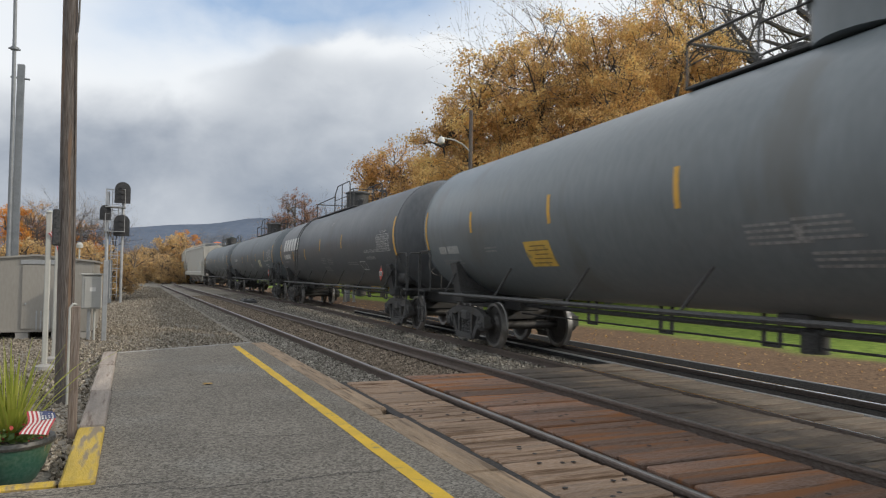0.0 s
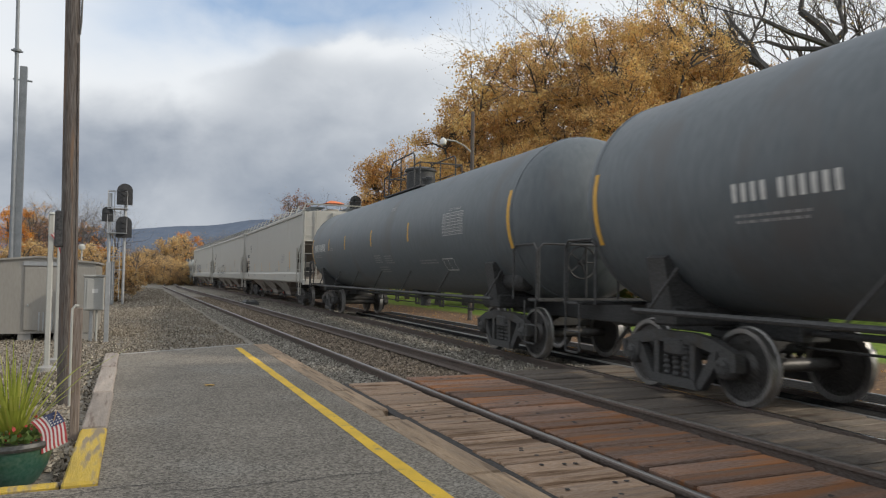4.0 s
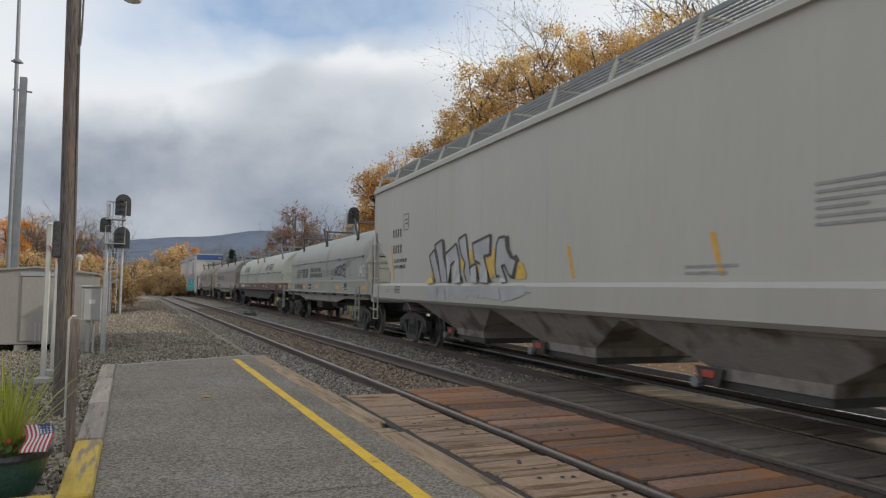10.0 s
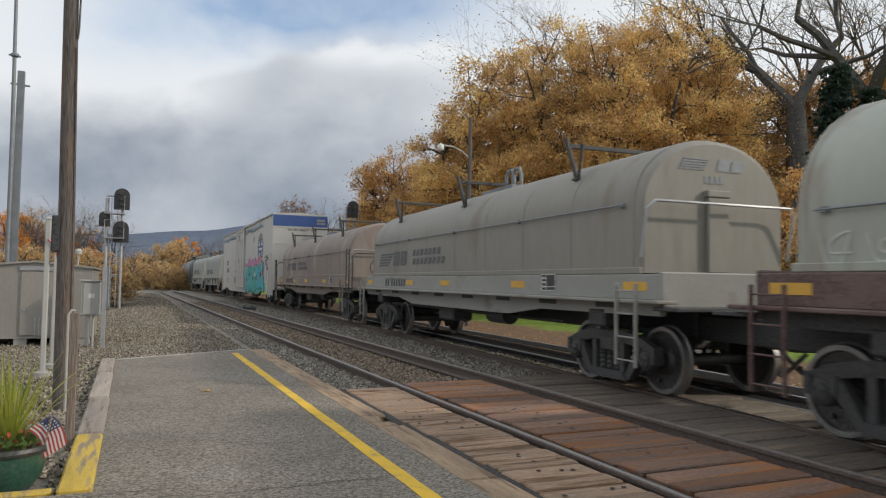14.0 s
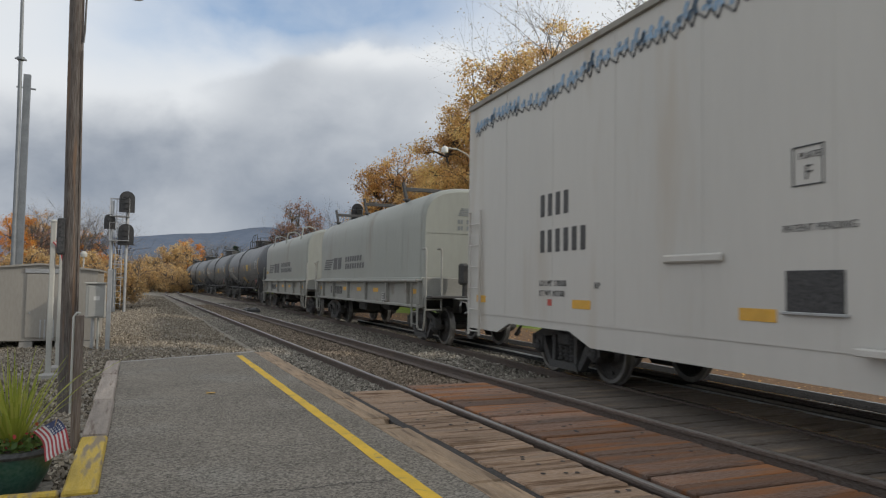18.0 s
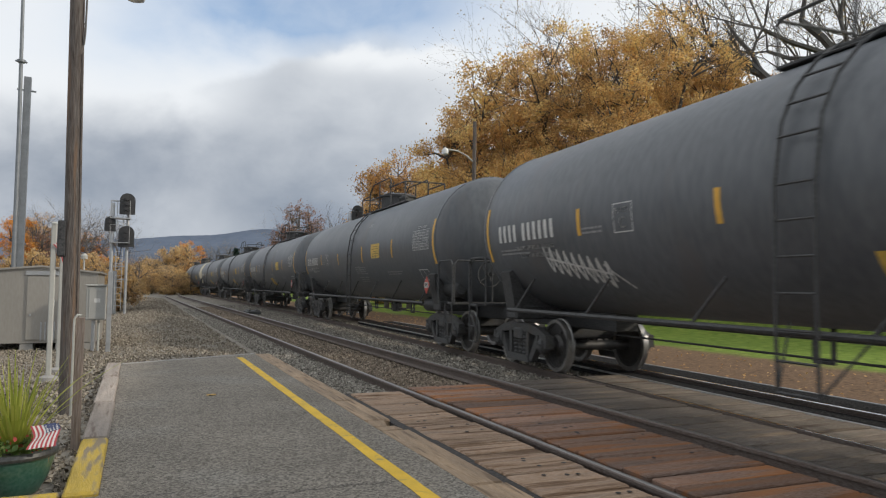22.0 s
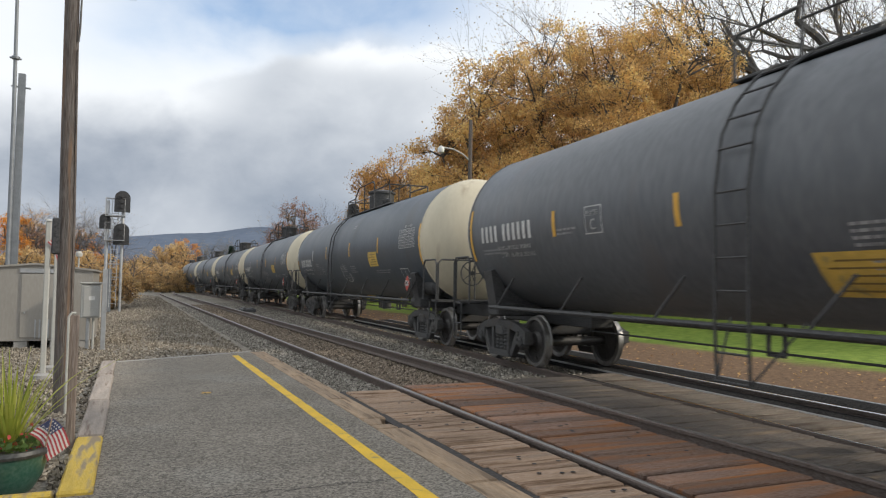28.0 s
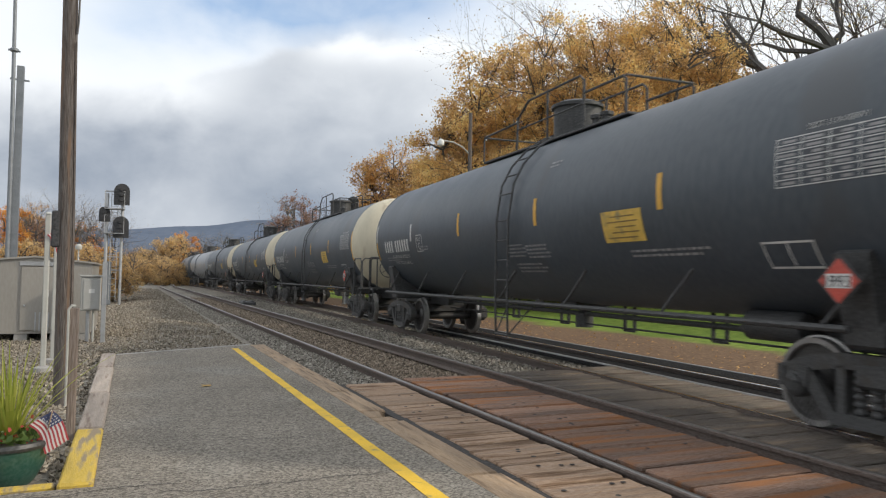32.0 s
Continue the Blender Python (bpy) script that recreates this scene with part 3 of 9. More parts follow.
# ---- shape helpers ----
class Shape:
    """Vertices and faces of one mesh, gathered from simple solids."""

    def __init__(self):
        self.v, self.f = [], []

    def add(self, verts, faces):
        k = len(self.v)
        self.v += [tuple(p) for p in verts]
        self.f += [tuple(i + k for i in fc) for fc in faces]
        return self

    def box(self, c, s, ch=0.0, turn=None):
        """A box with centre c and size s, its edges cut by ch."""
        h = [d / 2 for d in s]
        ch = min(ch, 0.45 * min(s))
        vs = []
        if ch <= 0:
            vs = [(sx * h[0], sy * h[1], sz * h[2]) for sx in (-1, 1) for sy in (-1, 1) for sz in (-1, 1)]
            fs = [(0, 1, 3, 2), (4, 6, 7, 5), (0, 4, 5, 1), (2, 3, 7, 6), (0, 2, 6, 4), (1, 5, 7, 3)]
        else:
            idx = {}
            for sx in (-1, 1):
                for sy in (-1, 1):
                    for sz in (-1, 1):
                        sg = (sx, sy, sz)
                        for ax in range(3):
                            idx[(sg, ax)] = len(vs)
                            vs.append(tuple(sg[i] * (h[i] if i == ax else h[i] - ch) for i in range(3)))
            fs = []
            for ax in range(3):
                a, b = (ax + 1) % 3, (ax + 2) % 3
                for sg in (-1, 1):
                    ring = []
                    for p, q in ((-1, -1), (1, -1), (1, 1), (-1, 1)):
                        k = [0, 0, 0]
                        k[ax], k[a], k[b] = sg, p, q
                        ring.append(idx[(tuple(k), ax)])
                    fs.append(tuple(ring) if sg > 0 else tuple(reversed(ring)))
            for ax in range(3):
                a, b = (ax + 1) % 3, (ax + 2) % 3
                for p in (-1, 1):
                    for q in (-1, 1):
                        k0, k1 = [0, 0, 0], [0, 0, 0]
                        k0[ax], k0[a], k0[b] = -1, p, q
                        k1[ax], k1[a], k1[b] = 1, p, q
                        fc = (idx[(tuple(k0), a)], idx[(tuple(k1), a)], idx[(tuple(k1), b)], idx[(tuple(k0), b)])
                        fs.append(fc if p * q < 0 else tuple(reversed(fc)))
            for sx in (-1, 1):
                for sy in (-1, 1):
                    for sz in (-1, 1):
                        fc = tuple(idx[((sx, sy, sz), ax)] for ax in range(3))
                        fs.append(fc if sx * sy * sz > 0 else tuple(reversed(fc)))
        m = turn if turn is not None else Matrix()
        return self.add([tuple(m @ Vector(p) + Vector(c)) for p in vs], fs)

    def tube(self, pts, r, n=8, cap=True):
        """A round bar along points; r may be one radius or one for each."""
        pts = [Vector(p) for p in pts]
        rs = r if isinstance(r, (list, tuple)) else [r] * len(pts)
        vs, fs = [], []
        up = None
        for i, p in enumerate(pts):
            d = (pts[min(i + 1, len(pts) - 1)] - pts[max(i - 1, 0)]).normalized()
            if up is None:
                up = Vector((0, 0, 1)) if abs(d.z) < 0.9 else Vector((1, 0, 0))
            a = d.cross(up).normalized()
            b = a.cross(d).normalized()
            up = b
            for j in range(n):
                t = 2 * math.pi * j / n
                vs.append(tuple(p + a * (rs[i] * math.cos(t)) + b * (rs[i] * math.sin(t))))
        for i in range(len(pts) - 1):
            for j in range(n):
                k = (j + 1) % n
                fs.append((i * n + j, i * n + k, (i + 1) * n + k, (i + 1) * n + j))
        if cap:
            fs.append(tuple(reversed(range(n))))
            fs.append(tuple(range((len(pts) - 1) * n, len(pts) * n)))
        return self.add(vs, fs)

    def lathe(self, prof, n=32, axis="z", c=(0, 0, 0)):
        """A turned solid: (radius, height) rows about an axis through c."""
        vs, fs = [], []
        for r, z in prof:
            for j in range(n):
                t = 2 * math.pi * j / n
                a, b = r * math.cos(t), r * math.sin(t)
                q = (a, b, z) if axis == "z" else (a, z, b) if axis == "y" else (z, a, b)
                vs.append((q[0] + c[0], q[1] + c[1], q[2] + c[2]))
        for i in range(len(prof) - 1):
            for j in range(n):
                k = (j + 1) % n
                fc = (i * n + j, i * n + k, (i + 1) * n + k, (i + 1) * n + j)
                fs.append(fc if axis != "y" else tuple(reversed(fc)))
        for i, flip in ((0, axis != "y"), (len(prof) - 1, axis == "y")):
            if prof[i][0] > 1e-4:
                ring = tuple(range(i * n, i * n + n))
                fs.append(tuple(reversed(ring)) if flip else ring)
        return self.add(vs, fs)

    def prism(self, poly, axis, lo, hi):
        """A flat outline pushed along an axis from lo to hi; outline in the two other axes, in order."""
        def place(p, d):
            return (d, p[0], p[1]) if axis == "x" else (p[0], d, p[1]) if axis == "y" else (p[0], p[1], d)
        n = len(poly)
        vs = [place(p, lo) for p in poly] + [place(p, hi) for p in poly]
        area = sum(poly[i][0] * poly[(i + 1) % n][1] - poly[(i + 1) % n][0] * poly[i][1] for i in range(n))
        flip = (area > 0) == (axis != "y")
        fs = [tuple(reversed(range(n))), tuple(range(n, 2 * n))] + [(i, (i + 1) % n, n + (i + 1) % n, n + i) for i in range(n)]
        if not flip:
            fs = [tuple(reversed(fc)) for fc in fs]
        return self.add(vs, fs)

    def sweep(self, sec, frames):
        """A closed outline carried along a row of 4x4 poses."""
        n = len(sec)
        vs = [tuple(m @ Vector((p[0], 0, p[1]))) for m in frames for p in sec]
        fs = [(i * n + j, i * n + (j + 1) % n, (i + 1) * n + (j + 1) % n, (i + 1) * n + j) for i in range(len(frames) - 1) for j in range(n)]
        fs += [tuple(reversed(range(n))), tuple(range((len(frames) - 1) * n, len(frames) * n))]
        return self.add(vs, fs)

    def mesh(self, name, smooth=35):
        me = bpy.data.meshes.new(name)
        me.from_pydata(self.v, [], self.f)
        if smooth:
            me.polygons.foreach_set("use_smooth", [True] * len(me.polygons))
            me.set_sharp_from_angle(angle=radians(smooth))
        return me


def part(name, shape, material, parent=None, label="", smooth=35, at=None):
    """Link a shape as one mesh object, under a thing or a part."""
    me = shape.mesh(name, smooth) if isinstance(shape, Shape) else shape
    if not me.materials:
        me.materials.append(material)
    ob = new(name, me)
    if at is not None:
        ob.matrix_basis = at
    if parent is not None:
        ob.parent = parent
    if label:
        ob["label"] = label
    return ob


def thing(name, label, category, group="", kind="", at=None):
    ob = tagged(new(name), label, category, group, kind)
    if at is not None:
        ob.matrix_basis = at
    return ob


def setting(name, shape, material, label, category="", smooth=35):
    return tagged(part(name, shape, material, smooth=smooth), label, category or name.split("_")[0], kind="structure")


def joined(name, verts, faces_n, material):
    """A mesh from arrays: verts (N, 3), all faces with faces_n corners in order."""
    me = bpy.data.meshes.new(name)
    nv = len(verts)
    nf = nv // faces_n
    me.vertices.add(nv)
    me.vertices.foreach_set("co", np.asarray(verts, dtype=np.float32).ravel())
    me.loops.add(nv)
    me.loops.foreach_set("vertex_index", np.arange(nv, dtype=np.int32))
    me.polygons.add(nf)
    me.polygons.foreach_set("loop_start", np.arange(0, nv, faces_n, dtype=np.int32))
    me.update(calc_edges=True)
    me.materials.append(material)
    return me


# ---- the two tracks ----
STEP = 0.5
LINE_S = np.arange(-30.0, 640.0, STEP)
turn_of = 0.0605 - 1.31e-3 * LINE_S + 4.32e-6 * LINE_S ** 2 + 1.395e-8 * LINE_S ** 3
k0 = int((94 + 30) / STEP)
turn_of[k0:] = turn_of[k0] + np.minimum((LINE_S[k0:] - 94) ** 2 * 0.00012, (LINE_S[k0:] - 94 - 20) * 0.0048 + 0.048)
turn_of[:60] = 0.0605 * np.exp(LINE_S[:60] / 15)
LINE_X = np.concatenate([[0], np.cumsum(np.sin(turn_of[1:])) * STEP])
LINE_Y = np.concatenate([[0], np.cumsum(np.cos(turn_of[1:])) * STEP])
LINE_X += 7.038 - LINE_X[60]
LINE_Y -= LINE_Y[60]


def main_line(s):
    """Place and heading, in radians clockwise from +y, of the through track at s metres."""
    back = min(0.0, s + 30.0)
    return float(np.interp(s, LINE_S, LINE_X)), float(np.interp(s, LINE_S, LINE_Y)) + back, float(np.interp(s, LINE_S, turn_of))


def side_line(s):
    """The same for the track beside the platform."""
    x = 4.432 - 7.66e-3 * s - 2.37e-5 * s * s + 9.0e-8 * s ** 3
    d = -7.66e-3 - 4.74e-5 * s + 2.7e-7 * s * s
    if s > 82:
        x += 0.0022 * (s - 82) ** 2
        d += 0.0044 * (s - 82)
    return x, float(s), math.atan(d)


def on(line, s, off=0.0, z=0.0):
    x, y, a = line(s)
    return pose(x, y, z, 0, 0, -math.degrees(a)) @ Matrix.Translation((off, 0, 0))


def ground_z(x, y):
    z = -0.06
    if x > 1.2:
        z = -0.06 - 0.11 * min(1, (x - 1.2) / 1.0)
    if x > 9.0:
        z = -0.17 - 0.15 * min(1, (x - 9.0) / 3.0)
    if x > 21:
        u = min(1, (x - 21) / 16)
        z += 3.2 * u * u * (3 - 2 * u) * (1.0 if y < 75 else max(0.0, 1 - (y - 75) / 50))
    if y > 24 and x < 1:
        z -= 0.25 * min(1, (y - 24) / 20) * min(1, (1 - x) / 2)
    return z


def build_ground():
    xs = sorted(set([-3000, -1200, -500, -200, -90, -50, -30, -20, -14, -10, -7, -5, -3.5, -2.5, -1.5, -0.7, 0, 0.6, 1.2, 1.7, 2.2, 3, 4, 5, 6, 7, 8, 9, 10, 11, 12, 13.5, 15, 17, 19, 21,
                     23, 25, 27, 29, 31, 33, 35, 37, 40, 50, 70, 110, 180, 300, 600, 1400, 3000]))
    ys = [-2500, -800, -250, -90, -40, -20, -10, -5] + list(np.arange(-2, 30, 1.5)) + list(np.arange(31, 80, 4)) + list(np.arange(82, 260, 10)) + [280, 330, 400, 520, 700, 1100, 1800, 3000]
    g = Shape()
    vs = [(x, y, ground_z(x, y) + ((0.03 if not 2.2 <= x <= 9 else 0.010) * noise.noise((x * 0.9, y * 0.9, 0)) if abs(x) < 60 and abs(y) < 120 else 0)) for x in xs for y in ys]
    n = len(ys)
    g.add(vs, [(i * n + j, (i + 1) * n + j, (i + 1) * n + j + 1, i * n + j + 1) for i in range(len(xs) - 1) for j in range(n - 1)])
    setting("ground", g, M["ground"], "grey gravel yard, brown leaf litter and green lawn", smooth=60)


def build_hills():
    g = Shape()
    prof = []
    for i in range(121):
        a = radians(-40 + i)
        hgt = 175 + 60 * noise.noise((i * 0.045, 3.3, 0)) + 22 * noise.noise((i * 0.21, 1.3, 0)) + 55 * math.exp(-((i - 52) / 9) ** 2)
        prof.append((a, hgt))
    vs = []
    for a, hgt in prof:
        for r, z in ((2300, -5), (2600, hgt * 0.6), (2900, hgt), (3300, -5)):
            vs.append((r * math.sin(a), r * math.cos(a), z))
    g.add(vs, [(i * 4 + j, i * 4 + j + 1, (i + 1) * 4 + j + 1, (i + 1) * 4 + j) for i in range(len(prof) - 1) for j in range(3)])
    setting("backdrop_hill", g, M["hill"], "long wooded ridge with blue-grey haze put in its colour", "hill", smooth=60)


RAIL = [(-0.07, -0.17), (0.07, -0.17), (0.07, -0.155), (0.012, -0.125), (0.012, -0.045), (0.042, -0.035), (0.042, -0.006), (0.032, 0.0), (-0.032, 0.0), (-0.042, -0.006), (-0.042, -0.035),
        (-0.012, -0.045), (-0.012, -0.125), (-0.07, -0.155)]


def build_track(name, line, reach, ties_from, ties_to, label, head, low, high):
    root = thing(name, label, "railway track", kind="structure")
    ss = list(np.arange(-8, 40, 2.0)) + list(np.arange(40, reach, 4.0))
    for off, dz in ((-0.7525, low), (0.7525, high)):
        body = part("rail", Shape().sweep(RAIL, [on(line, s, off, dz) for s in ss]), M["rail_side"], root, "rusty steel rail", smooth=30)
        top = Shape().sweep([(-0.037, -0.012), (0.037, -0.008), (0.033, 0.001), (0.020, 0.006), (0.004, 0.005), (-0.032, -0.0025)], [on(line, s, off, dz) for s in ss])
        part("running_surface", top, head, body, "worn shiny rail head", smooth=60)
    tie = Shape().box((0, 0, -0.235), (2.55, 0.22, 0.13), 0.012).mesh("tie")
    tie.materials.append(M["tie"])
    plate = Shape()
    for off in (-0.7525, 0.7525):
        plate.box((off, 0, -0.168), (0.34, 0.18, 0.012))
        for dx in (-0.1, 0.1):
            for dy in (-0.05, 0.05):
                plate.box((off + dx, dy, -0.158), (0.03, 0.03, 0.03))
    plate = plate.mesh("tie_plate")
    plate.materials.append(M["rail_side"])
    rnd = random.Random(5)
    s = ties_from
    while s < ties_to:
        m = on(line, s, rnd.uniform(-0.06, 0.06)) @ pose(0, 0, 0, 0, 0, rnd.uniform(-1.5, 1.5))
        tb = part("tie", tie, None, root, at=m)
        if s < 26:
            part("tie_plate", plate, None, tb)
        s += 0.52 if s < 60 else 0.8


def build_platform():
    g = Shape()
    g.add([(-0.20, 5.5, 0), (-0.23, 14.12, 0), (2.31, 15.5, 0), (2.31, -6, 0), (-9, -6, 0), (-9, 5.5, 0), (-0.20, 5.5, -0.3), (-0.23, 14.12, -0.3), (2.31, 15.5, -0.3), (2.31, -6, -0.3), (-9, -6, -0.3), (-9, 5.5, -0.3)],
          [(0, 5, 4, 3, 2, 1), (0, 1, 7, 6), (1, 2, 8, 7), (2, 3, 9, 8), (3, 4, 10, 9), (4, 5, 11, 10), (5, 0, 6, 11)])
    slab = setting("platform_pavement", g, M["asphalt"], "worn grey asphalt station platform with fine cracks", "platform")
    line = Shape()
    rnd = random.Random(2)
    lft, rgt = [], []
    for i in range(60):
        y = -4 + i * 0.318
        lft.append((1.857 + rnd.uniform(-0.006, 0.006), y, 0.004))
        rgt.append((1.983 + rnd.uniform(-0.006, 0.006), y, 0.004))
    k = len(lft)
    line.add(lft + rgt, [(i, k + i, k + i + 1, i + 1) for i in range(k - 1)])
    part("yellow_line", line, M["yellow"], slab, "painted yellow safety line", smooth=0)
    cr = Shape()
    for y0, x0, x1 in ((5.35, -1.2, 0.35), (9.6, 0.2, 1.75), (8.75, -0.15, 0.6), (11.4, 1.1, 1.8), (6.6, 0.9, 1.85), (12.7, -0.1, 0.7), (5.15, 0.2, 1.8), (9.7, -0.1, 0.5)):
        pts = []
        nseg = 34
        for i in range(nseg + 1):
            x = x0 + (x1 - x0) * i / nseg
            pts.append((x, y0 + 0.14 * noise.noise((x * 2.2, y0, 0)) + 0.05 * noise.noise((x * 9.0, y0, 3)) + rnd.uniform(-0.02, 0.02), 0.0035))
        w = 0.0045
        cr.add([(p[0], p[1] - w, p[2]) for p in pts] + [(p[0], p[1] + w, p[2]) for p in pts], [(i, i + 1, nseg + 2 + i, nseg + 1 + i) for i in range(nseg)])
    part("crack", cr, M["crack"], slab, "thin dark crack in the asphalt", smooth=0)
    # pale edge across the platform's far end
    d = math.atan2(1.38, 2.54)
    part("end_edge", Shape().box((1.04, 14.83, -0.06), (2.86, 0.09, 0.14), 0.012, Matrix.Rotation(d, 3, "Z")), M["conc"], slab, "pale edge strip across the platform end")
    # edge timbers along the track
    edge = thing("platform_edge", "row of tan timbers edging the platform beside the track", "platform edge", kind="structure")
    y = -5.0
    for ln, wd in ((2.1, 0.33), (2.5, 0.32), (2.2, 0.33), (1.55, 0.32), (1.55, 0.33), (2.12, 0.325), (0.22, 0.27), (0.36, 0.21), (1.42, 0.32), (2.4, 0.33), (2.2, 0.32), (1.98, 0.33)):
        y2 = min(y + ln, 15.6)
        short = ln < 0.5
        b = Shape().box((2.312 + wd / 2 + rnd.uniform(-0.006, 0.006), (y + y2) / 2, -0.118), (wd, y2 - y - (0.004 if short else 0.02), 0.22), 0.022, Matrix.Rotation(radians(rnd.uniform(-0.25, 0.25) if not short else 9.0 if wd > 0.25 else -14.0), 3, "Z"))
        part("timber", b, M["timber_tan"], edge, "broken timber stub" if short else "")
        y = y2
    left = thing("platform_kerb", "weathered timbers along the platform's gravel side, first one painted yellow", "kerb", kind="structure")
    for y0, y1, mt, dx in ((5.50, 7.36, "yellow_worn", 0), (7.42, 9.55, "timber_grey", 0.0), (9.58, 12.1, "timber_grey", -0.015), (12.14, 14.1, "timber_grey", -0.03)):
        part("timber", Shape().box((-0.315 + dx, (y0 + y1) / 2, -0.06), (0.225, y1 - y0, 0.19), 0.018), M[mt], left)
    part("timber", Shape().box((-3.4, 5.62, -0.075), (5.9, 0.10, 0.17), 0.015), M["yellow_worn"], left, "yellow painted edge beam")


def build_crossing():
    """Plank crossing over both tracks."""
    root = thing("plank_crossing", "timber plank crossing over two tracks, tan, red-brown and dark worn planks", "level crossing", kind="structure")
    bed = Shape().add([(2.64, -6, -0.125), (9.0, -6, -0.125), (9.0, 9.6, -0.125), (2.64, 9.6, -0.125)], [(0, 1, 2, 3)])
    part("crossing_bed", bed, M["joint"], root, smooth=0)
    part("dirt_seam", Shape().box((2.70, 1.9, -0.085), (0.13, 15.8, 0.08)), M["joint"], root, "black dirt in the seam beside the platform edge", smooth=0)
    rnd = random.Random(11)
    for zone, mt, end in ((0, "plank_tan", 9.75), (1, "plank_red", 10.15), (2, "plank_dark", 10.4), (3, "plank_mid", 10.4)):
        y = -5.5
        while y < end - 0.15:
            w = min(rnd.choice((0.24, 0.27, 0.3, 0.34, 0.40)), end - y)
            yc = y + w / 2
            x1, _, _ = side_line(yc)
            x2, _, a2 = main_line(yc)
            lo, hi = ((2.725 + 0.07 * abs(noise.noise((yc * 0.9, 4.1, 0))), x1 - 0.875), (x1 - 0.61, x1 + 0.67), (x1 + 0.83, x2 - 0.83), (x2 - 0.62, x2 + 0.22))[zone]
            wz = Shape().box(((lo + hi) / 2 + rnd.uniform(-0.01, 0.01), yc, -0.082 + rnd.uniform(-0.012, 0.012)), (hi - lo - rnd.uniform(0, 0.02), w - 0.020, 0.10), 0.012,
                             Matrix.Rotation(radians(rnd.uniform(-0.6, 0.6)), 3, "Z"))
            pl = part("plank", wz, M[mt], root)
            if zone < 2 and rnd.random() < 0.55:
                sp = Shape()
                for _ in range(rnd.randint(1, 3)):
                    sp.lathe([(0.0, 0.0015), (0.022, 0.0015), (0.022, 0.0)], 8, c=(rnd.uniform(lo + 0.1, hi - 0.1), yc + rnd.uniform(-0.05, 0.05), -0.024))
                part("spike_hole", sp, M["joint"], pl, smooth=0)
            y += w
    # mat strips beside the far rail, blackened to carry the train's shadow
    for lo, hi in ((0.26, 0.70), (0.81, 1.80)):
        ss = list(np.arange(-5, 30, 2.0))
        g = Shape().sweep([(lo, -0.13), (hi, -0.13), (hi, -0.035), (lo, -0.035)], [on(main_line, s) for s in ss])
        mt = part("track_mat", g, M["shaded_mat"], root, "black mat along the far rail, the train's shade put in its colour", smooth=0)
        rim = lo if lo < 0.5 else hi
        part("mat_edge", Shape().sweep([(rim - 0.016, -0.05), (rim + 0.016, -0.05), (rim + 0.014, -0.022), (rim - 0.014, -0.028)], [on(main_line, s) for s in ss]), M["steel"], mt, "pale metal edge strip", smooth=0)


def stones(name, count, area, seed, size, material, label, keep=None):
    """Loose stones as small six-cornered lumps."""
    rs = np.random.RandomState(seed)
    x = rs.uniform(area[0], area[1], count)
    y = area[2] + (area[3] - area[2]) * rs.uniform(0, 1, count) ** 1.6
    if keep is not None:
        ok = keep(x, y)
        x, y = x[ok], y[ok]
    n = len(x)
    z = np.array([ground_z(a, b) for a, b in zip(x, y)])
    sz = size * rs.uniform(0.5, 1.3, n)
    base = np.array([(1, 0, 0), (0, 1, 0), (-1, 0, 0), (0, -1, 0), (0, 0, 0.75), (0, 0, -0.6)], dtype=float)
    tri = np.array([(0, 1, 4), (1, 2, 4), (2, 3, 4), (3, 0, 4), (1, 0, 5), (2, 1, 5), (3, 2, 5), (0, 3, 5)])
    pts = base[None] * sz[:, None, None] * rs.uniform(0.6, 1.2, (n, 6, 1))
    q = rs.normal(size=(n, 4))
    q /= np.linalg.norm(q, axis=1, keepdims=True)
    w, a, b, c = q.T
    rot = np.stack([np.stack([1 - 2 * (b * b + c * c), 2 * (a * b - w * c), 2 * (a * c + w * b)], -1), np.stack([2 * (a * b + w * c), 1 - 2 * (a * a + c * c), 2 * (b * c - w * a)], -1),
                    np.stack([2 * (a * c - w * b), 2 * (b * c + w * a), 1 - 2 * (a * a + b * b)], -1)], 1)
    pts = np.einsum("nij,nkj->nki", rot, pts) + np.stack([x, y, z + sz * 0.25], -1)[:, None]
    me = joined(name, pts[:, tri].reshape(-1, 3), 3, material)
    return tagged(new(name, me), label, "gravel", kind="stuff")


build_ground()
build_hills()
build_track("track_1", side_line, 190, 10.4, 120, "siding track beside the platform on worn ties", M["rail_top_dull"], -0.02, 0.055)
build_track("track_2", main_line, 420, 10.6, 125, "through track that carries the train, polished rails", M["rail_top"], -0.015, 0.03)
build_platform()
build_crossing()

# ---- rolling stock: y runs along the car towards its trailing end, the platform side is at -x, rail head at z = 0 ----
WHEEL_R = 0.457


def cached(key, build, store={}):
    if key not in store:
        store[key] = build()
    return store[key]


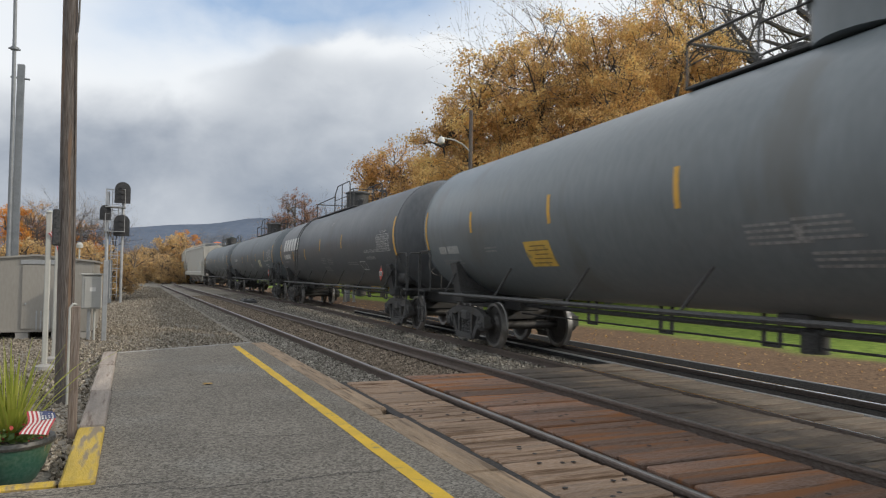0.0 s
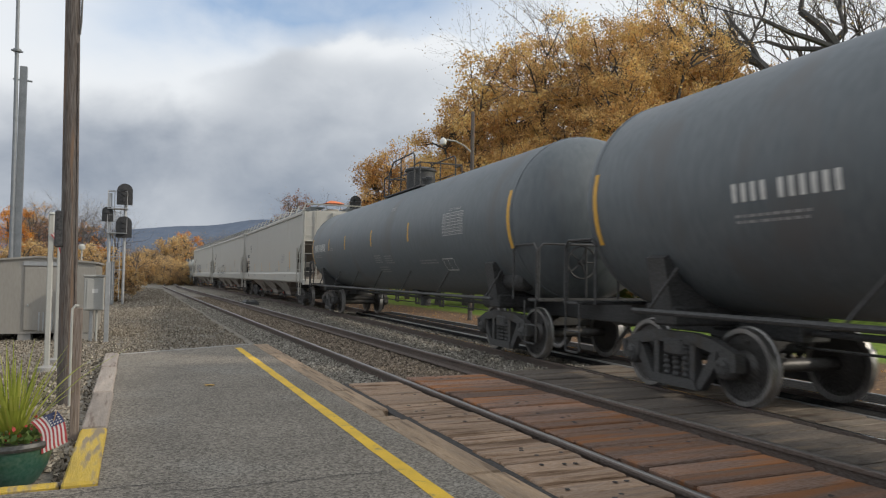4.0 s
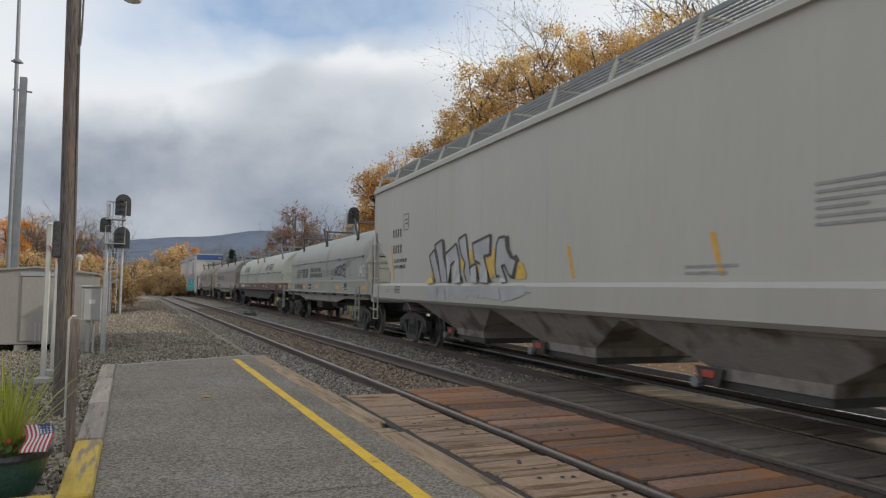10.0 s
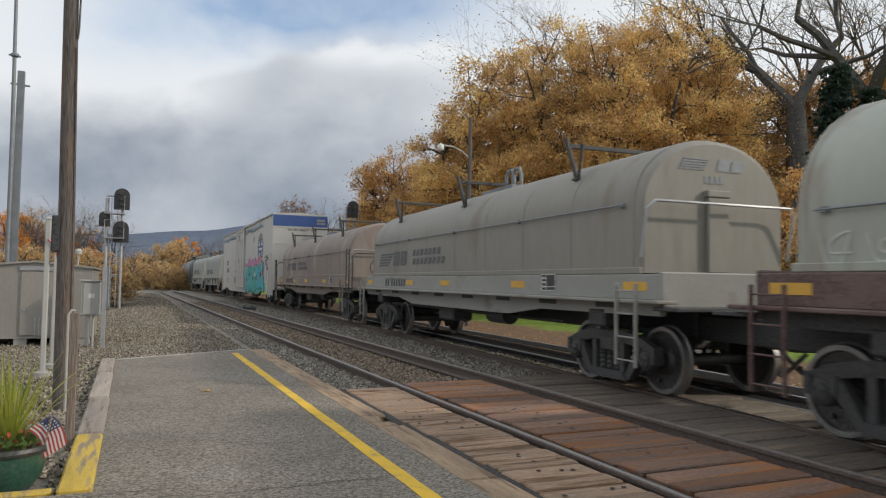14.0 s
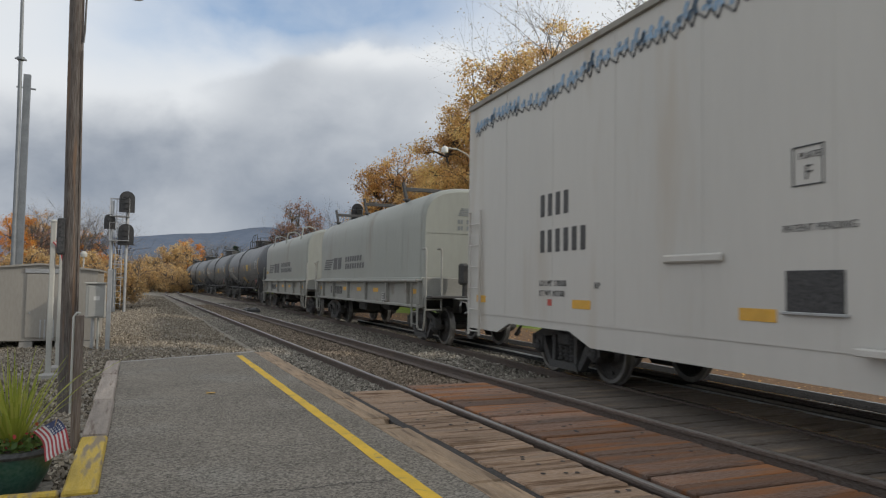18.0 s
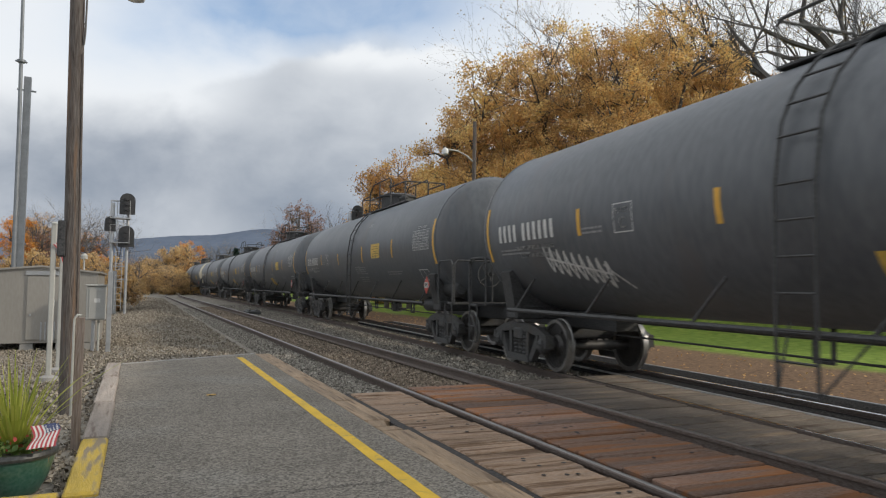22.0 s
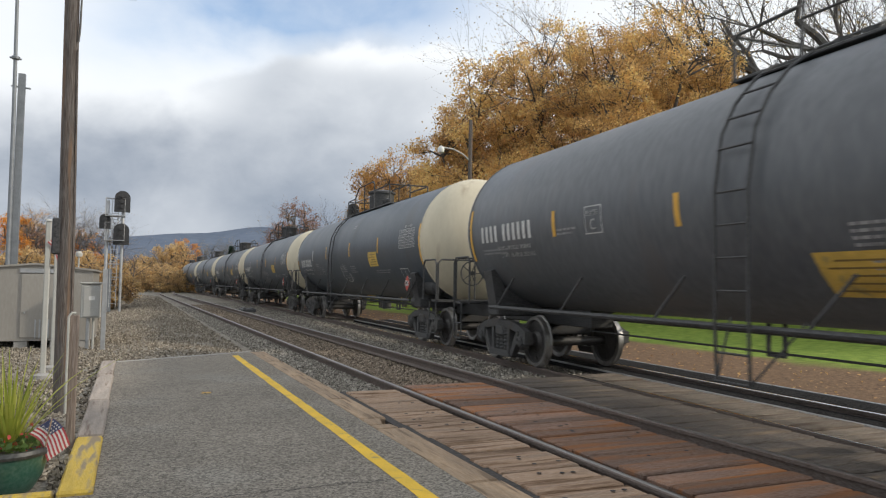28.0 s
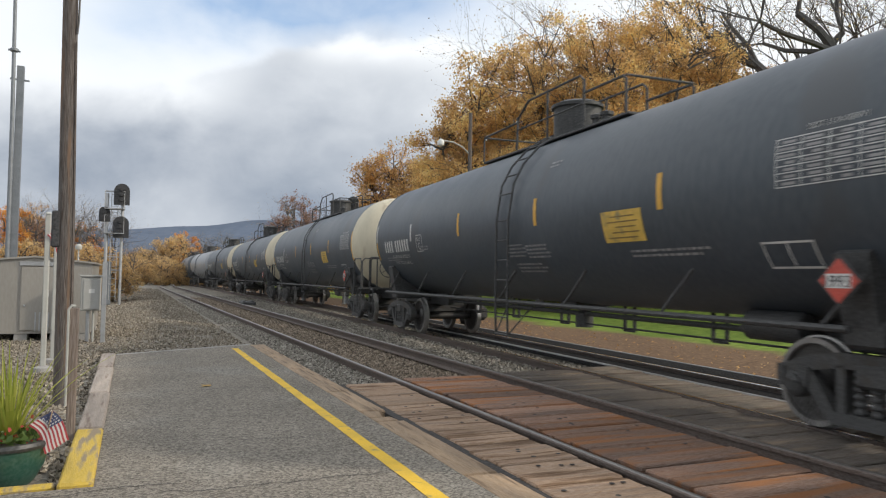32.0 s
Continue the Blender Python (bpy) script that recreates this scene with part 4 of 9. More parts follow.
def side_frame_mesh():
    g = Shape()
    for x0, x1 in ((0.97, 1.09),):
        g.prism([(-1.08, 0.63), (-0.74, 0.76), (-0.36, 0.82), (0.36, 0.82), (0.74, 0.76), (1.08, 0.63), (1.08, 0.50), (0.76, 0.60), (0.36, 0.67), (-0.36, 0.67), (-0.76, 0.60), (-1.08, 0.50)], "x", x0, x1)
        g.prism([(-0.46, 0.13), (0.46, 0.13), (0.40, 0.25), (-0.40, 0.25)], "x", x0 - 0.03, x1 + 0.03)
        for k in (-1, 1):
            g.prism([(k * 0.30, 0.22), (k * 0.40, 0.22), (k * 0.40, 0.70), (k * 0.30, 0.70)], "x", x0, x1)
            g.prism([(k * 0.36, 0.13), (k * 0.50, 0.15), (k * 0.84, 0.56), (k * 0.70, 0.64)], "x", x0, x1)
            g.prism([(k * 0.72, 0.44), (k * 0.77, 0.44), (k * 0.80, 0.64), (k * 0.70, 0.64)], "x", x0 - 0.02, x1 + 0.02)
            g.prism([(k * 1.02, 0.42), (k * 1.09, 0.42), (k * 1.09, 0.64), (k * 1.0, 0.62)], "x", x0 - 0.02, x1 + 0.02)
    return g.mesh("side_frame")


def wheelset_mesh():
    g = Shape()
    for k in (-1, 1):
        rows = [(0.09, k * 0.66), (0.14, k * 0.665), (0.20, k * 0.70), (0.36, k * 0.715), (0.40, k * 0.69), (0.485, k * 0.69), (0.485, k * 0.715), (0.462, k * 0.725), (0.455, k * 0.815), (0.40, k * 0.815),
                (0.385, k * 0.77), (0.20, k * 0.765), (0.15, k * 0.82), (0.09, k * 0.82)]
        g.lathe(rows if k > 0 else rows, 28, "x")
        # hub bolts give the turning away
        for j in range(3):
            t = 2 * math.pi * j / 3
            g.box((k * 0.80, 0.30 * math.cos(t), 0.30 * math.sin(t)), (0.03, 0.05, 0.05), 0.008)
    g.lathe([(0.085, -0.98), (0.085, 0.98)], 12, "x")
    me = g.mesh("wheelset")
    # the tread and the rim of the faces run bright
    me.materials.append(M["wheel"])
    me.materials.append(M["wheel_rim"])
    for f in me.polygons:
        if all(math.hypot(me.vertices[v].co.y, me.vertices[v].co.z) > WHEEL_R - 0.075 for v in f.vertices):
            f.material_index = 1
    return me


def cap_mesh():
    g = Shape().lathe([(0.145, 0.0), (0.145, 0.10), (0.125, 0.13), (0.10, 0.135), (0.10, 0.16), (0.07, 0.17)], 14, "x")
    for j in range(3):
        t = 2 * math.pi * j / 3 + 0.4
        g.box((0.175, 0.055 * math.cos(t), 0.055 * math.sin(t)), (0.03, 0.035, 0.035), 0.006)
    return g.mesh("bearing_cap")


def spring_mesh():
    rows = []
    for i in range(25):
        rows.append((0.062 if i % 4 in (1, 2) else 0.046, 0.25 + i * 0.0175))
    return Shape().lathe(rows, 12, "z").mesh("spring")


def bogie(car, y):
    """A three-piece freight bogie: bolster, side frames, springs, wheelsets."""
    def bolster():
        g = Shape().box((0, 0, 0.62), (2.25, 0.36, 0.22), 0.03).box((0, 0, 0.78), (0.7, 0.42, 0.14), 0.03)
        g.tube([(-0.95, -0.62, 0.38), (0.95, -0.62, 0.38)], 0.035).tube([(-0.95, 0.62, 0.38), (0.95, 0.62, 0.38)], 0.035)
        for k in (-1, 1):
            for j in (-1, 1):
                g.box((j * 0.75, k * 0.40, 0.46), (0.09, 0.06, 0.32), 0.015)
        return g.mesh("bogie")
    root = part("bogie", cached("bolster", bolster), M["cast"], car, at=pose(0, y, 0))
    for k in (0, 180):
        part("side_frame", cached("side_frame", side_frame_mesh), M["cast"], root, at=pose(0, 0, 0, 0, 0, k))
        for dy in (-0.18, 0.0, 0.18):
            part("spring", cached("spring", spring_mesh), M["cast"], root, at=pose(1.03 if k == 0 else -1.03, dy, 0))
        for dy in (-0.89, 0.89):
            part("bearing_cap", cached("cap", cap_mesh), M["cast"], root, at=pose(0.97 if k == 0 else -0.97, dy, WHEEL_R, 0, 0, k))
    for dy in (-0.89, 0.89):
        part("wheelset", cached("wheelset", wheelset_mesh), M["wheel"], root, at=pose(0, dy, WHEEL_R))
    return root


def coupler_mesh():
    g = Shape().box((0, 0.30, 0.85), (0.16, 0.6, 0.18), 0.03).box((0, -0.06, 0.85), (0.30, 0.26, 0.30), 0.05).box((-0.13, -0.22, 0.85), (0.10, 0.14, 0.28), 0.03)
    g.tube([(0.3, 0.3, 0.72), (0.34, 0.02, 0.45), (0.2, -0.18, 0.42), (0.1, -0.25, 0.5)], 0.028, 6)
    return g.mesh("coupler")


def couplers(car, half):
    for k, a in ((-1, 0), (1, 180)):
        part("coupler", cached("coupler", coupler_mesh), M["cast"], car, at=pose(0, k * (half - 0.22), 0, 0, 0, a))


def brake_wheel_mesh():
    g = Shape()
    pts = [(0.28 * math.cos(2 * math.pi * i / 20), 0, 0.28 * math.sin(2 * math.pi * i / 20)) for i in range(21)]
    g.tube(pts, 0.016, 6)
    for i in range(5):
        t = 2 * math.pi * i / 5
        g.tube([(0, 0.02, 0), (0.28 * math.cos(t), 0, 0.28 * math.sin(t))], 0.012, 5)
    g.lathe([(0.05, -0.03), (0.05, 0.06)], 10, "y")
    return g.mesh("brake_wheel")


def ladder(car, x, y, z0, z1, width, material, name="ladder", step=0.33, face="side", top_curve=None):
    """Two stringers and rungs, standing off the car's side (or end)."""
    g = Shape()
    def at(w, z):
        return (x, y + w, z) if face == "side" else (x + w, y, z)
    for w in (-width / 2, width / 2):
        c = at(w, (z0 + z1) / 2)
        g.box(c, (0.05, 0.03, z1 - z0) if face == "side" else (0.03, 0.05, z1 - z0), 0.006)
    rails = part(name, g, material, car)
    z = z0 + 0.08
    while z < z1:
        part("rung", Shape().tube([at(-width / 2, z), at(width / 2, z)], 0.012, 6), material, rails)
        z += step
    return rails


TANK_R, TANK_Z = 1.53, 2.58


def tank_patch(g, y0, y1, z0, z1, lift=0.004, n=4):
    r = TANK_R + lift
    vs = []
    for i in range(n + 1):
        z = z0 + (z1 - z0) * i / n
        x = -math.sqrt(max(0.0, r * r - (z - TANK_Z) ** 2))
        vs += [(x, y1, z), (x, y0, z)]
    g.add(vs, [(2 * i, 2 * i + 1, 2 * i + 3, 2 * i + 2) for i in range(n)])
    return g


def flat_patch(x):
    def put(g, y0, y1, z0, z1):
        g.box((x, (y0 + y1) / 2, (z0 + z1) / 2), (0.006, y1 - y0, z1 - z0))
    return put


def words(car, text, y, z, size, x, material, label="", end=False, wrap=None, squeeze=1.0):
    """Readable stencilling in the built-in font, set on the platform side or the leading end; wrap lays it on a curved shell."""
    cu = bpy.data.curves.new("stencil", "FONT")
    cu.body, cu.size, cu.extrude = text, size, 0.002
    ob = new("stencil_source", cu)
    me = bpy.data.meshes.new_from_object(ob)
    bpy.data.objects.remove(ob)
    m = Matrix(((0, 0, -1, x), (-1, 0, 0, y), (0, 1, 0, z), (0, 0, 0, 1))) if not end else Matrix(((1, 0, 0, y), (0, 0, -1, x), (0, 1, 0, z), (0, 0, 0, 1)))
    me.transform(m @ Matrix.Diagonal((squeeze, 1, 1, 1)))
    if wrap:
        for v in me.vertices:
            v.co = wrap(v.co)
    return part("stencil", me, material, car, label)


def tank_car(label, length, shell, head=None, ladder_y=1.2, bars=((0.1, 2.36, 2.84), (-3.4, 2.36, 2.84), (3.45, 2.36, 2.82), (6.0, 2.4, 2.84)), placards=((-2.85, 2.18),), mark=(8.0, 2.18, 0.22),
             table=(-7.0, -5.85, 2.38), dome_r=0.44, dome_h=0.68, top_y=0.0, rails=(-1.75, 1.75), rail_h=0.95, panel_y=-6.1, diamond=None, number="1993", scrawl=False, big_mark=False, end_marks=False, inset=1.35, bulge=0.8, panel_mat="yellow_panel", patch=(), notice=None, truck=2.6, plate_at=None, pipe=True):
    car = thing("tank_car", label, "tank car", "train")
    half = length / 2
    a = half - inset
    # shell and heads
    def head_rows(k, start):
        return [(TANK_R * math.cos(radians(t)), k * (start + bulge * math.sin(radians(t)))) for t in (0, 12, 24, 36, 48, 58, 68, 76, 83, 88, 90)]
    cut = -a
    rows = [(TANK_R, y) for y in np.linspace(cut, a, 7)]
    rows += head_rows(1, a)[1:]
    if not head:
        rows = list(reversed(head_rows(-1, a)))[:-1] + rows
    sh = part("tank_shell", Shape().lathe(rows, 56, "y", (0, 0, TANK_Z)), shell, car, smooth=40)
    if head:
        hr = list(reversed(head_rows(-1, a)))
        part("tank_head", Shape().lathe(hr, 56, "y", (0, 0, TANK_Z)), head, sh, "cream painted tank end", smooth=40)
        part("reflector", tank_patch(Shape(), cut + 0.04, cut + 0.14, 1.95, 2.95, 0.006, 6), M["yellow_mark"], sh, "tall yellow reflective strip")
    else:
        part("reflector", tank_patch(Shape(), -a + 0.05, -a + 0.17, 2.0, 3.05, 0.006, 6), M["yellow_mark"], sh, "tall yellow reflective strip")
    part("reflector", tank_patch(Shape(), a - 0.14, a - 0.04, 1.95, 2.43 if head else 2.95, 0.006, 6), M["yellow_mark"], sh, "tall yellow reflective strip")
    if head:
        part("reflector", tank_patch(Shape(), a - 0.14, a - 0.04, 2.45, 2.93, 0.006, 6), M["white_mark"], sh, "white reflective strip")
    for k in (-1, 1):
        r2 = Shape().lathe([(TANK_R + 0.001, k * a - 0.03), (TANK_R + 0.010, k * a - 0.02), (TANK_R + 0.010, k * a + 0.02), (TANK_R + 0.001, k * a + 0.03)], 56, "y", (0, 0, TANK_Z))
        part("weld_ring", r2, head if head and k < 0 else shell, sh)
    for pa, pb, za, zb in patch:
        part("repaint_patch", tank_patch(Shape(), pa, pb, za, zb, 0.003, 6), M["tank_black"], sh, "darker repainted patch")
    for i, (y, z0, z1) in enumerate(bars):
        part("reflector", tank_patch(Shape(), y - 0.05, y + 0.05, z0, z1, 0.005), M["yellow_mark"] if i < 3 or not head else M["white_mark"], sh, "yellow reflective strip" if i < 3 else "")
    for y, z in placards:
        pl = part("yellow_placard", tank_patch(Shape(), y - 0.45, y + 0.45, z - 0.21, z + 0.21, 0.005), M[panel_mat], car, "yellow warning placard with fine print")
        g = Shape()
        for j in range(5):
            tank_patch(g, y - 0.30 - 0.06 * (j % 2), y + 0.34 - 0.1 * (j % 3), z - 0.16 + j * 0.07, z - 0.142 + j * 0.07, 0.008, 1)
        part("fine_print", g, M["print_brown"], pl, smooth=0)
    y0, z0, hh = mark
    fat = 0.98 if big_mark else 0.46
    for at_y, count in ((y0, 4 if not big_mark else 6), (y0 - hh * (4 * (fat + 0.2) + 0.5), 0 if big_mark else 6)):
        for c in range(count):
            y = at_y - c * hh * (fat + 0.20)
            part("mark_bar", tank_patch(Shape(), y - hh * (fat - 0.12), y, z0, z0 + hh, 0.004, 3), M["white_mark"], sh, "white stencilled block", smooth=0)
    if big_mark:
        for c in range(9):
            y = y0 - 0.1 - c * 0.19
            part("mark_bar", tank_patch(Shape(), y - 0.13, y, z0 - 0.38, z0 - 0.16, 0.004, 2), M["white_mark"], sh, "white stencilled block", smooth=0)
        z0 -= 0.34
    rnd = random.Random(len(label))
    for yy, zz, n, w in ((y0, z0 - 0.16, 2, 1.2), (y0 - 2.0 - hh * 3, z0 + 0.05, 2, 0.6), (top_y, 2.05, 4, 0.75), (top_y - 0.1, 1.72, 3, 1.1), (-1.0, 2.02, 4, 0.8), (-3.9, 1.85, 2, 1.5), (top_y - 1.4, 3.35, 2, 0.4)):
        g = Shape()
        for j in range(n):
            y = yy
            end = yy - w * rnd.uniform(0.75, 1.0)
            while y > end:
                ww = rnd.uniform(0.03, 0.12)
                tank_patch(g, max(y - ww, end), y, zz - j * 0.062, zz - j * 0.062 + 0.03, 0.005, 1)
                y -= ww + 0.028
        part("data_stencil", g, M["grey_mark"], sh, "lines of small white stencilling", smooth=0)["kind"] = "stuff"
    g = Shape()
    for z in (1.62, 1.87):
        tank_patch(g, panel_y, panel_y + 0.65, z, z + 0.022, 0.005, 1)
    for y in (panel_y, panel_y + 0.32, panel_y + 0.63):
        tank_patch(g, y, y + 0.02, 1.62, 1.89, 0.005, 2)
    part("test_panel", g, M["white_mark"], sh, smooth=0)
    def on_shell(co):
        return Vector((-math.sqrt(max(0.0, (TANK_R + 0.005) ** 2 - (co.z - TANK_Z) ** 2)), co.y, co.z))
    def on_head(co):
        return Vector((co.x, -a - bulge * math.sqrt(max(0.0, 1 - (co.x ** 2 + (co.z - TANK_Z) ** 2) / TANK_R ** 2)) - 0.006, co.z))
    if table:
        ta, tb, tz = table
        g = Shape()
        for j in range(8):
            tank_patch(g, ta, tb, tz + j * 0.068, tz + 0.010 + j * 0.068, 0.007, 1)
        for u in (0, 0.22, 0.48, 0.74, 0.99):
            y = ta + (tb - ta) * u
            tank_patch(g, y, y + 0.012, tz, tz + 0.488, 0.007, 3)
        tt = part("test_table", g, M["white_mark"], car, "white gridded test record table", smooth=0)
        for j in range(7):
            for k in range(4):
                yy = ta + 0.04 + k * (tb - ta) * 0.255
                part("table_entry", tank_patch(Shape(), yy, yy + rnd.uniform(0.1, 0.22), tz + 0.023 + j * 0.068, tz + 0.05 + j * 0.068, 0.007, 1), M["grey_mark"], tt, smooth=0)
        words(sh, "DOT 111A100W1", (ta + tb) / 2 + 0.25, tz + 0.53, 0.085, -1.5, M["white_mark"], "white stencilled class", wrap=on_shell)
    for text, y, z, size in notice or ():
        words(sh, text, y, z, size, -1.5, M["white_mark"], "white stencilled notice", wrap=on_shell)
    if plate_at:
        py, pz = plate_at
        for y0b, y1b, z0b, z1b in ((-0.22, 0.22, -0.2, -0.185), (-0.22, 0.22, 0.185, 0.2), (-0.22, -0.205, -0.2, 0.2), (0.205, 0.22, -0.2, 0.2)):
            part("plate_mark", tank_patch(Shape(), py + y0b, py + y1b, pz + z0b, pz + z1b, 0.005, 2), M["white_mark"], sh, smooth=0)
        words(sh, "PLATE", py + 0.18, pz + 0.06, 0.11, -1.5, M["white_mark"], wrap=on_shell)
        words(sh, "C", py + 0.09, pz - 0.14, 0.22, -1.5, M["white_mark"], wrap=on_shell)
    if end_marks:
        for i, x in enumerate((-0.42, -0.32, -0.22, -0.12, 0.04, 0.12, 0.20, 0.28, 0.36, 0.44)):
            g = Shape().box((x, 0, 3.22), (0.06, 0.004, 0.12))
            g.v = [tuple(on_head(Vector(v)) + Vector((0, v[1], 0))) for v in g.v]
            part("mark_bar", g, M["white_mark"], sh, "white stencilled block", smooth=0)
        words(sh, "CAPY 29140 US GAL", -0.18, 3.05, 0.075, -a, M["white_mark"], "white capacity line", True, on_head)
        words(sh, "CAPY 110300 L", -0.14, 2.94, 0.075, -a, M["white_mark"], "white capacity line", True, on_head)
    lines = []
    if scrawl == "doodle":
        lines = [([(0.35, 2.05), (0.30, 1.78)], 0.03), ([(-0.12, 2.12), (-0.22, 1.85)], 0.03), ([(0.42, 1.80), (0.38, 1.66), (0.0, 1.55), (-0.45, 1.58), (-0.62, 1.76), (-0.5, 1.80)], 0.03)]
        for i in range(7):
            y = 5.2 - i * 0.33
            lines += [([(y, 2.12), (y - 0.06, 1.78 + 0.03 * (i % 2)), (y - 0.2, 1.95), (y - 0.14, 2.1 - 0.05 * (i % 3)), (y - 0.32, 1.80)], 0.022)]
    elif scrawl:
        # a slanting tag and loose letters in pale spray
        for i in range(8):
            y = 5.9 - i * 0.21
            top = 2.16 - 0.035 * i
            lines += [([(y + 0.05, top), (y - 0.06, top - 0.42), (y - 0.16, top - 0.06), (y - 0.2, top - 0.34)], 0.045), ([(y + 0.02, top - 0.2), (y - 0.2, top - 0.24)], 0.03)]
        lines += [([(4.35, 1.82), (4.05, 1.60), (3.9, 1.48)], 0.03)]
        for i in range(6):
            y = -4.5 - i * 0.38
            lines += [([(y, 2.08), (y - 0.05, 1.72), (y - 0.22, 1.75), (y - 0.3, 2.0), (y - 0.12, 2.1)], 0.022), ([(y - 0.1, 1.88), (y - 0.34, 1.82 + 0.05 * (i % 3))], 0.022)]
    for pts, wide in lines:
        g = stroke(Shape(), pts, wide, -1.5)
        g.v = [tuple(on_shell(Vector(v))) for v in g.v]
        part("graffiti", g, M["white_mark"] if wide > 0.025 else M["grey_mark"], sh, "thin pale spray stroke", smooth=0)
    # top: manway, grating, rails
    zt = TANK_Z + TANK_R
    ra, rb = rails
    mid, lenr = (ra + rb) / 2, rb - ra
    deck = Shape()
    for x in (-0.5, 0.5):
        deck.box((x, mid, zt - 0.07), (0.28, lenr + 0.1, 0.04), 0.008)
        for y in np.linspace(ra, rb, 5):
            deck.box((x * 0.95, y, zt - 0.14), (0.06, 0.06, 0.18))
        for y in np.arange(ra, rb, 0.12):
            deck.box((x, y, zt - 0.046), (0.27, 0.02, 0.015))
    dk = part("platform", deck, M["under"], car, "black steel top platform")
    hi, lo = zt + rail_h, zt + rail_h * 0.62
    ya, yb = max(ra + 0.1, top_y - 1.25), min(rb - 0.1, top_y + 1.25)
    for x in (-0.64, 0.64):
        for pts, r in (([(x, ra, zt - 0.05), (x, ra, lo - 0.06), (x, ra + 0.06, lo), (x, ya - 0.02, lo)], 0.024),
                       ([(x, ya, zt - 0.05), (x, ya, hi - 0.1), (x, ya + 0.12, hi), (x, yb - 0.5, hi), (x, yb - 0.05, lo + 0.05), (x, yb, zt - 0.05)], 0.024), ([(x, top_y, zt - 0.05), (x, top_y, hi)], 0.022),
                       ([(x, yb, lo - 0.02), (x, rb - 0.06, lo - 0.04), (x, rb, lo - 0.1), (x, rb, zt - 0.05)], 0.022), ([(x, ya, zt + rail_h * 0.42), (x, yb, zt + rail_h * 0.42)], 0.016)):
            part("railing", Shape().tube(pts, r, 6), M["under"], dk)
    for y, z in ((ra, lo), (rb, lo - 0.04)):
        part("end_bar", Shape().tube([(-0.64, y, z), (0.64, y, z)], 0.022, 6), M["under"], dk)
    part("manway", Shape().lathe([(dome_r, -0.1), (dome_r, dome_h - 0.1), (dome_r + 0.05, dome_h - 0.1), (dome_r + 0.05, dome_h - 0.04), (dome_r * 0.8, dome_h + 0.02), (0.1, dome_h + 0.05), (0, dome_h + 0.05)], 28, "z", (0, top_y, zt)), M["under"] if dome_r < 0.7 else shell, car, "round manway housing")
    for dy in (-1.2, -0.9, 0.95, 1.3):
        part("valve", Shape().lathe([(0.09, -0.05), (0.09, 0.2), (0.12, 0.2), (0.12, 0.26), (0, 0.3)], 10, "z", (0.1 if dy > 0 else -0.15, top_y + dy, zt)), M["under"], car)
    # side ladder following the shell
    g = Shape()
    with_ladder = ladder_y is not None
    ladder_y = ladder_y or 0.0
    for dy in (-0.24, 0.24):
        pts = [(-1.60, ladder_y + dy, 0.48), (-1.62, ladder_y + dy, 1.05), (-1.62, ladder_y + dy, 2.5)]
        for t in (20, 35, 50, 63):
            pts.append((-(TANK_R + 0.09) * math.cos(radians(t)), ladder_y + dy, TANK_Z + (TANK_R + 0.09) * math.sin(radians(t))))
        pts.append((-0.75, ladder_y + dy, zt - 0.04))
        g.tube(pts, 0.02, 6)
    rungs = [((-1.61, ladder_y - 0.24, z), (-1.61, ladder_y + 0.24, z)) for z in (0.5, 0.8, 1.1, 1.45, 1.8, 2.15, 2.5)]
    for t in (14, 27, 40, 53):
        q = (-(TANK_R + 0.09) * math.cos(radians(t)), TANK_Z + (TANK_R + 0.09) * math.sin(radians(t)))
        rungs.append(((q[0], ladder_y - 0.24, q[1]), (q[0], ladder_y + 0.24, q[1])))
    for dy in (-0.24, 0.24):
        rungs.append(((-1.6, ladder_y + dy, 0.5), (-1.15, ladder_y + dy * 2.2, 1.15)))
    if with_ladder:
        lad = part("ladder", g, M["under"], car, "black side ladder with drop step")
        for p, q in rungs:
            part("rung", Shape().tube([p, q], 0.014, 6), M["under"], lad)
    # running rail and braces
    for x in (-1.46, 1.46):
        part("running_rail", Shape().tube([(x, -(a - 0.9), 1.07), (x, a - 0.9, 1.07)], 0.036, 8), M["under"], car)
        for y in np.linspace(-(a - 1.2), a - 1.2, 7):
            part("rail_brace", Shape().tube([(x, y, 1.07), (x * 0.90, y - 0.42, 1.62)], 0.02, 6), M["under"], car)
    # stub sills, bolsters, end platforms
    by = half - truck
    for k in (-1, 1):
        g = Shape().box((0, k * (a - 0.35), 0.93), (0.46, 4.2, 0.36), 0.02)
        g.box((0, k * by, 1.02), (2.5, 0.42, 0.26), 0.03)
        for x in (-1, 1):
            g.prism([(x * 0.3, 0.95), (x * 1.25, 1.05), (x * 1.38, 1.75), (x * 1.28, 1.80), (x * 1.1, 1.45), (x * 0.3, 1.15)], "y", k * by - 0.18, k * by + 0.18)
        part("stub_sill", g, M["under"], car)
        ye = k * (half - 0.62)
        g = Shape().box((0, ye, 1.10), (2.9, 0.42, 0.04), 0.008)
        ep = part("end_platform", g, M["under"], car)
        gr = Shape()
        for i in range(9):
            gr.box((0, ye - 0.2 + i * 0.05, 1.125), (2.88, 0.015, 0.015))
        part("grating", gr, M["under"], ep)["kind"] = "stuff"
        zt2 = 2.05
        yo = k * (half - 0.5)
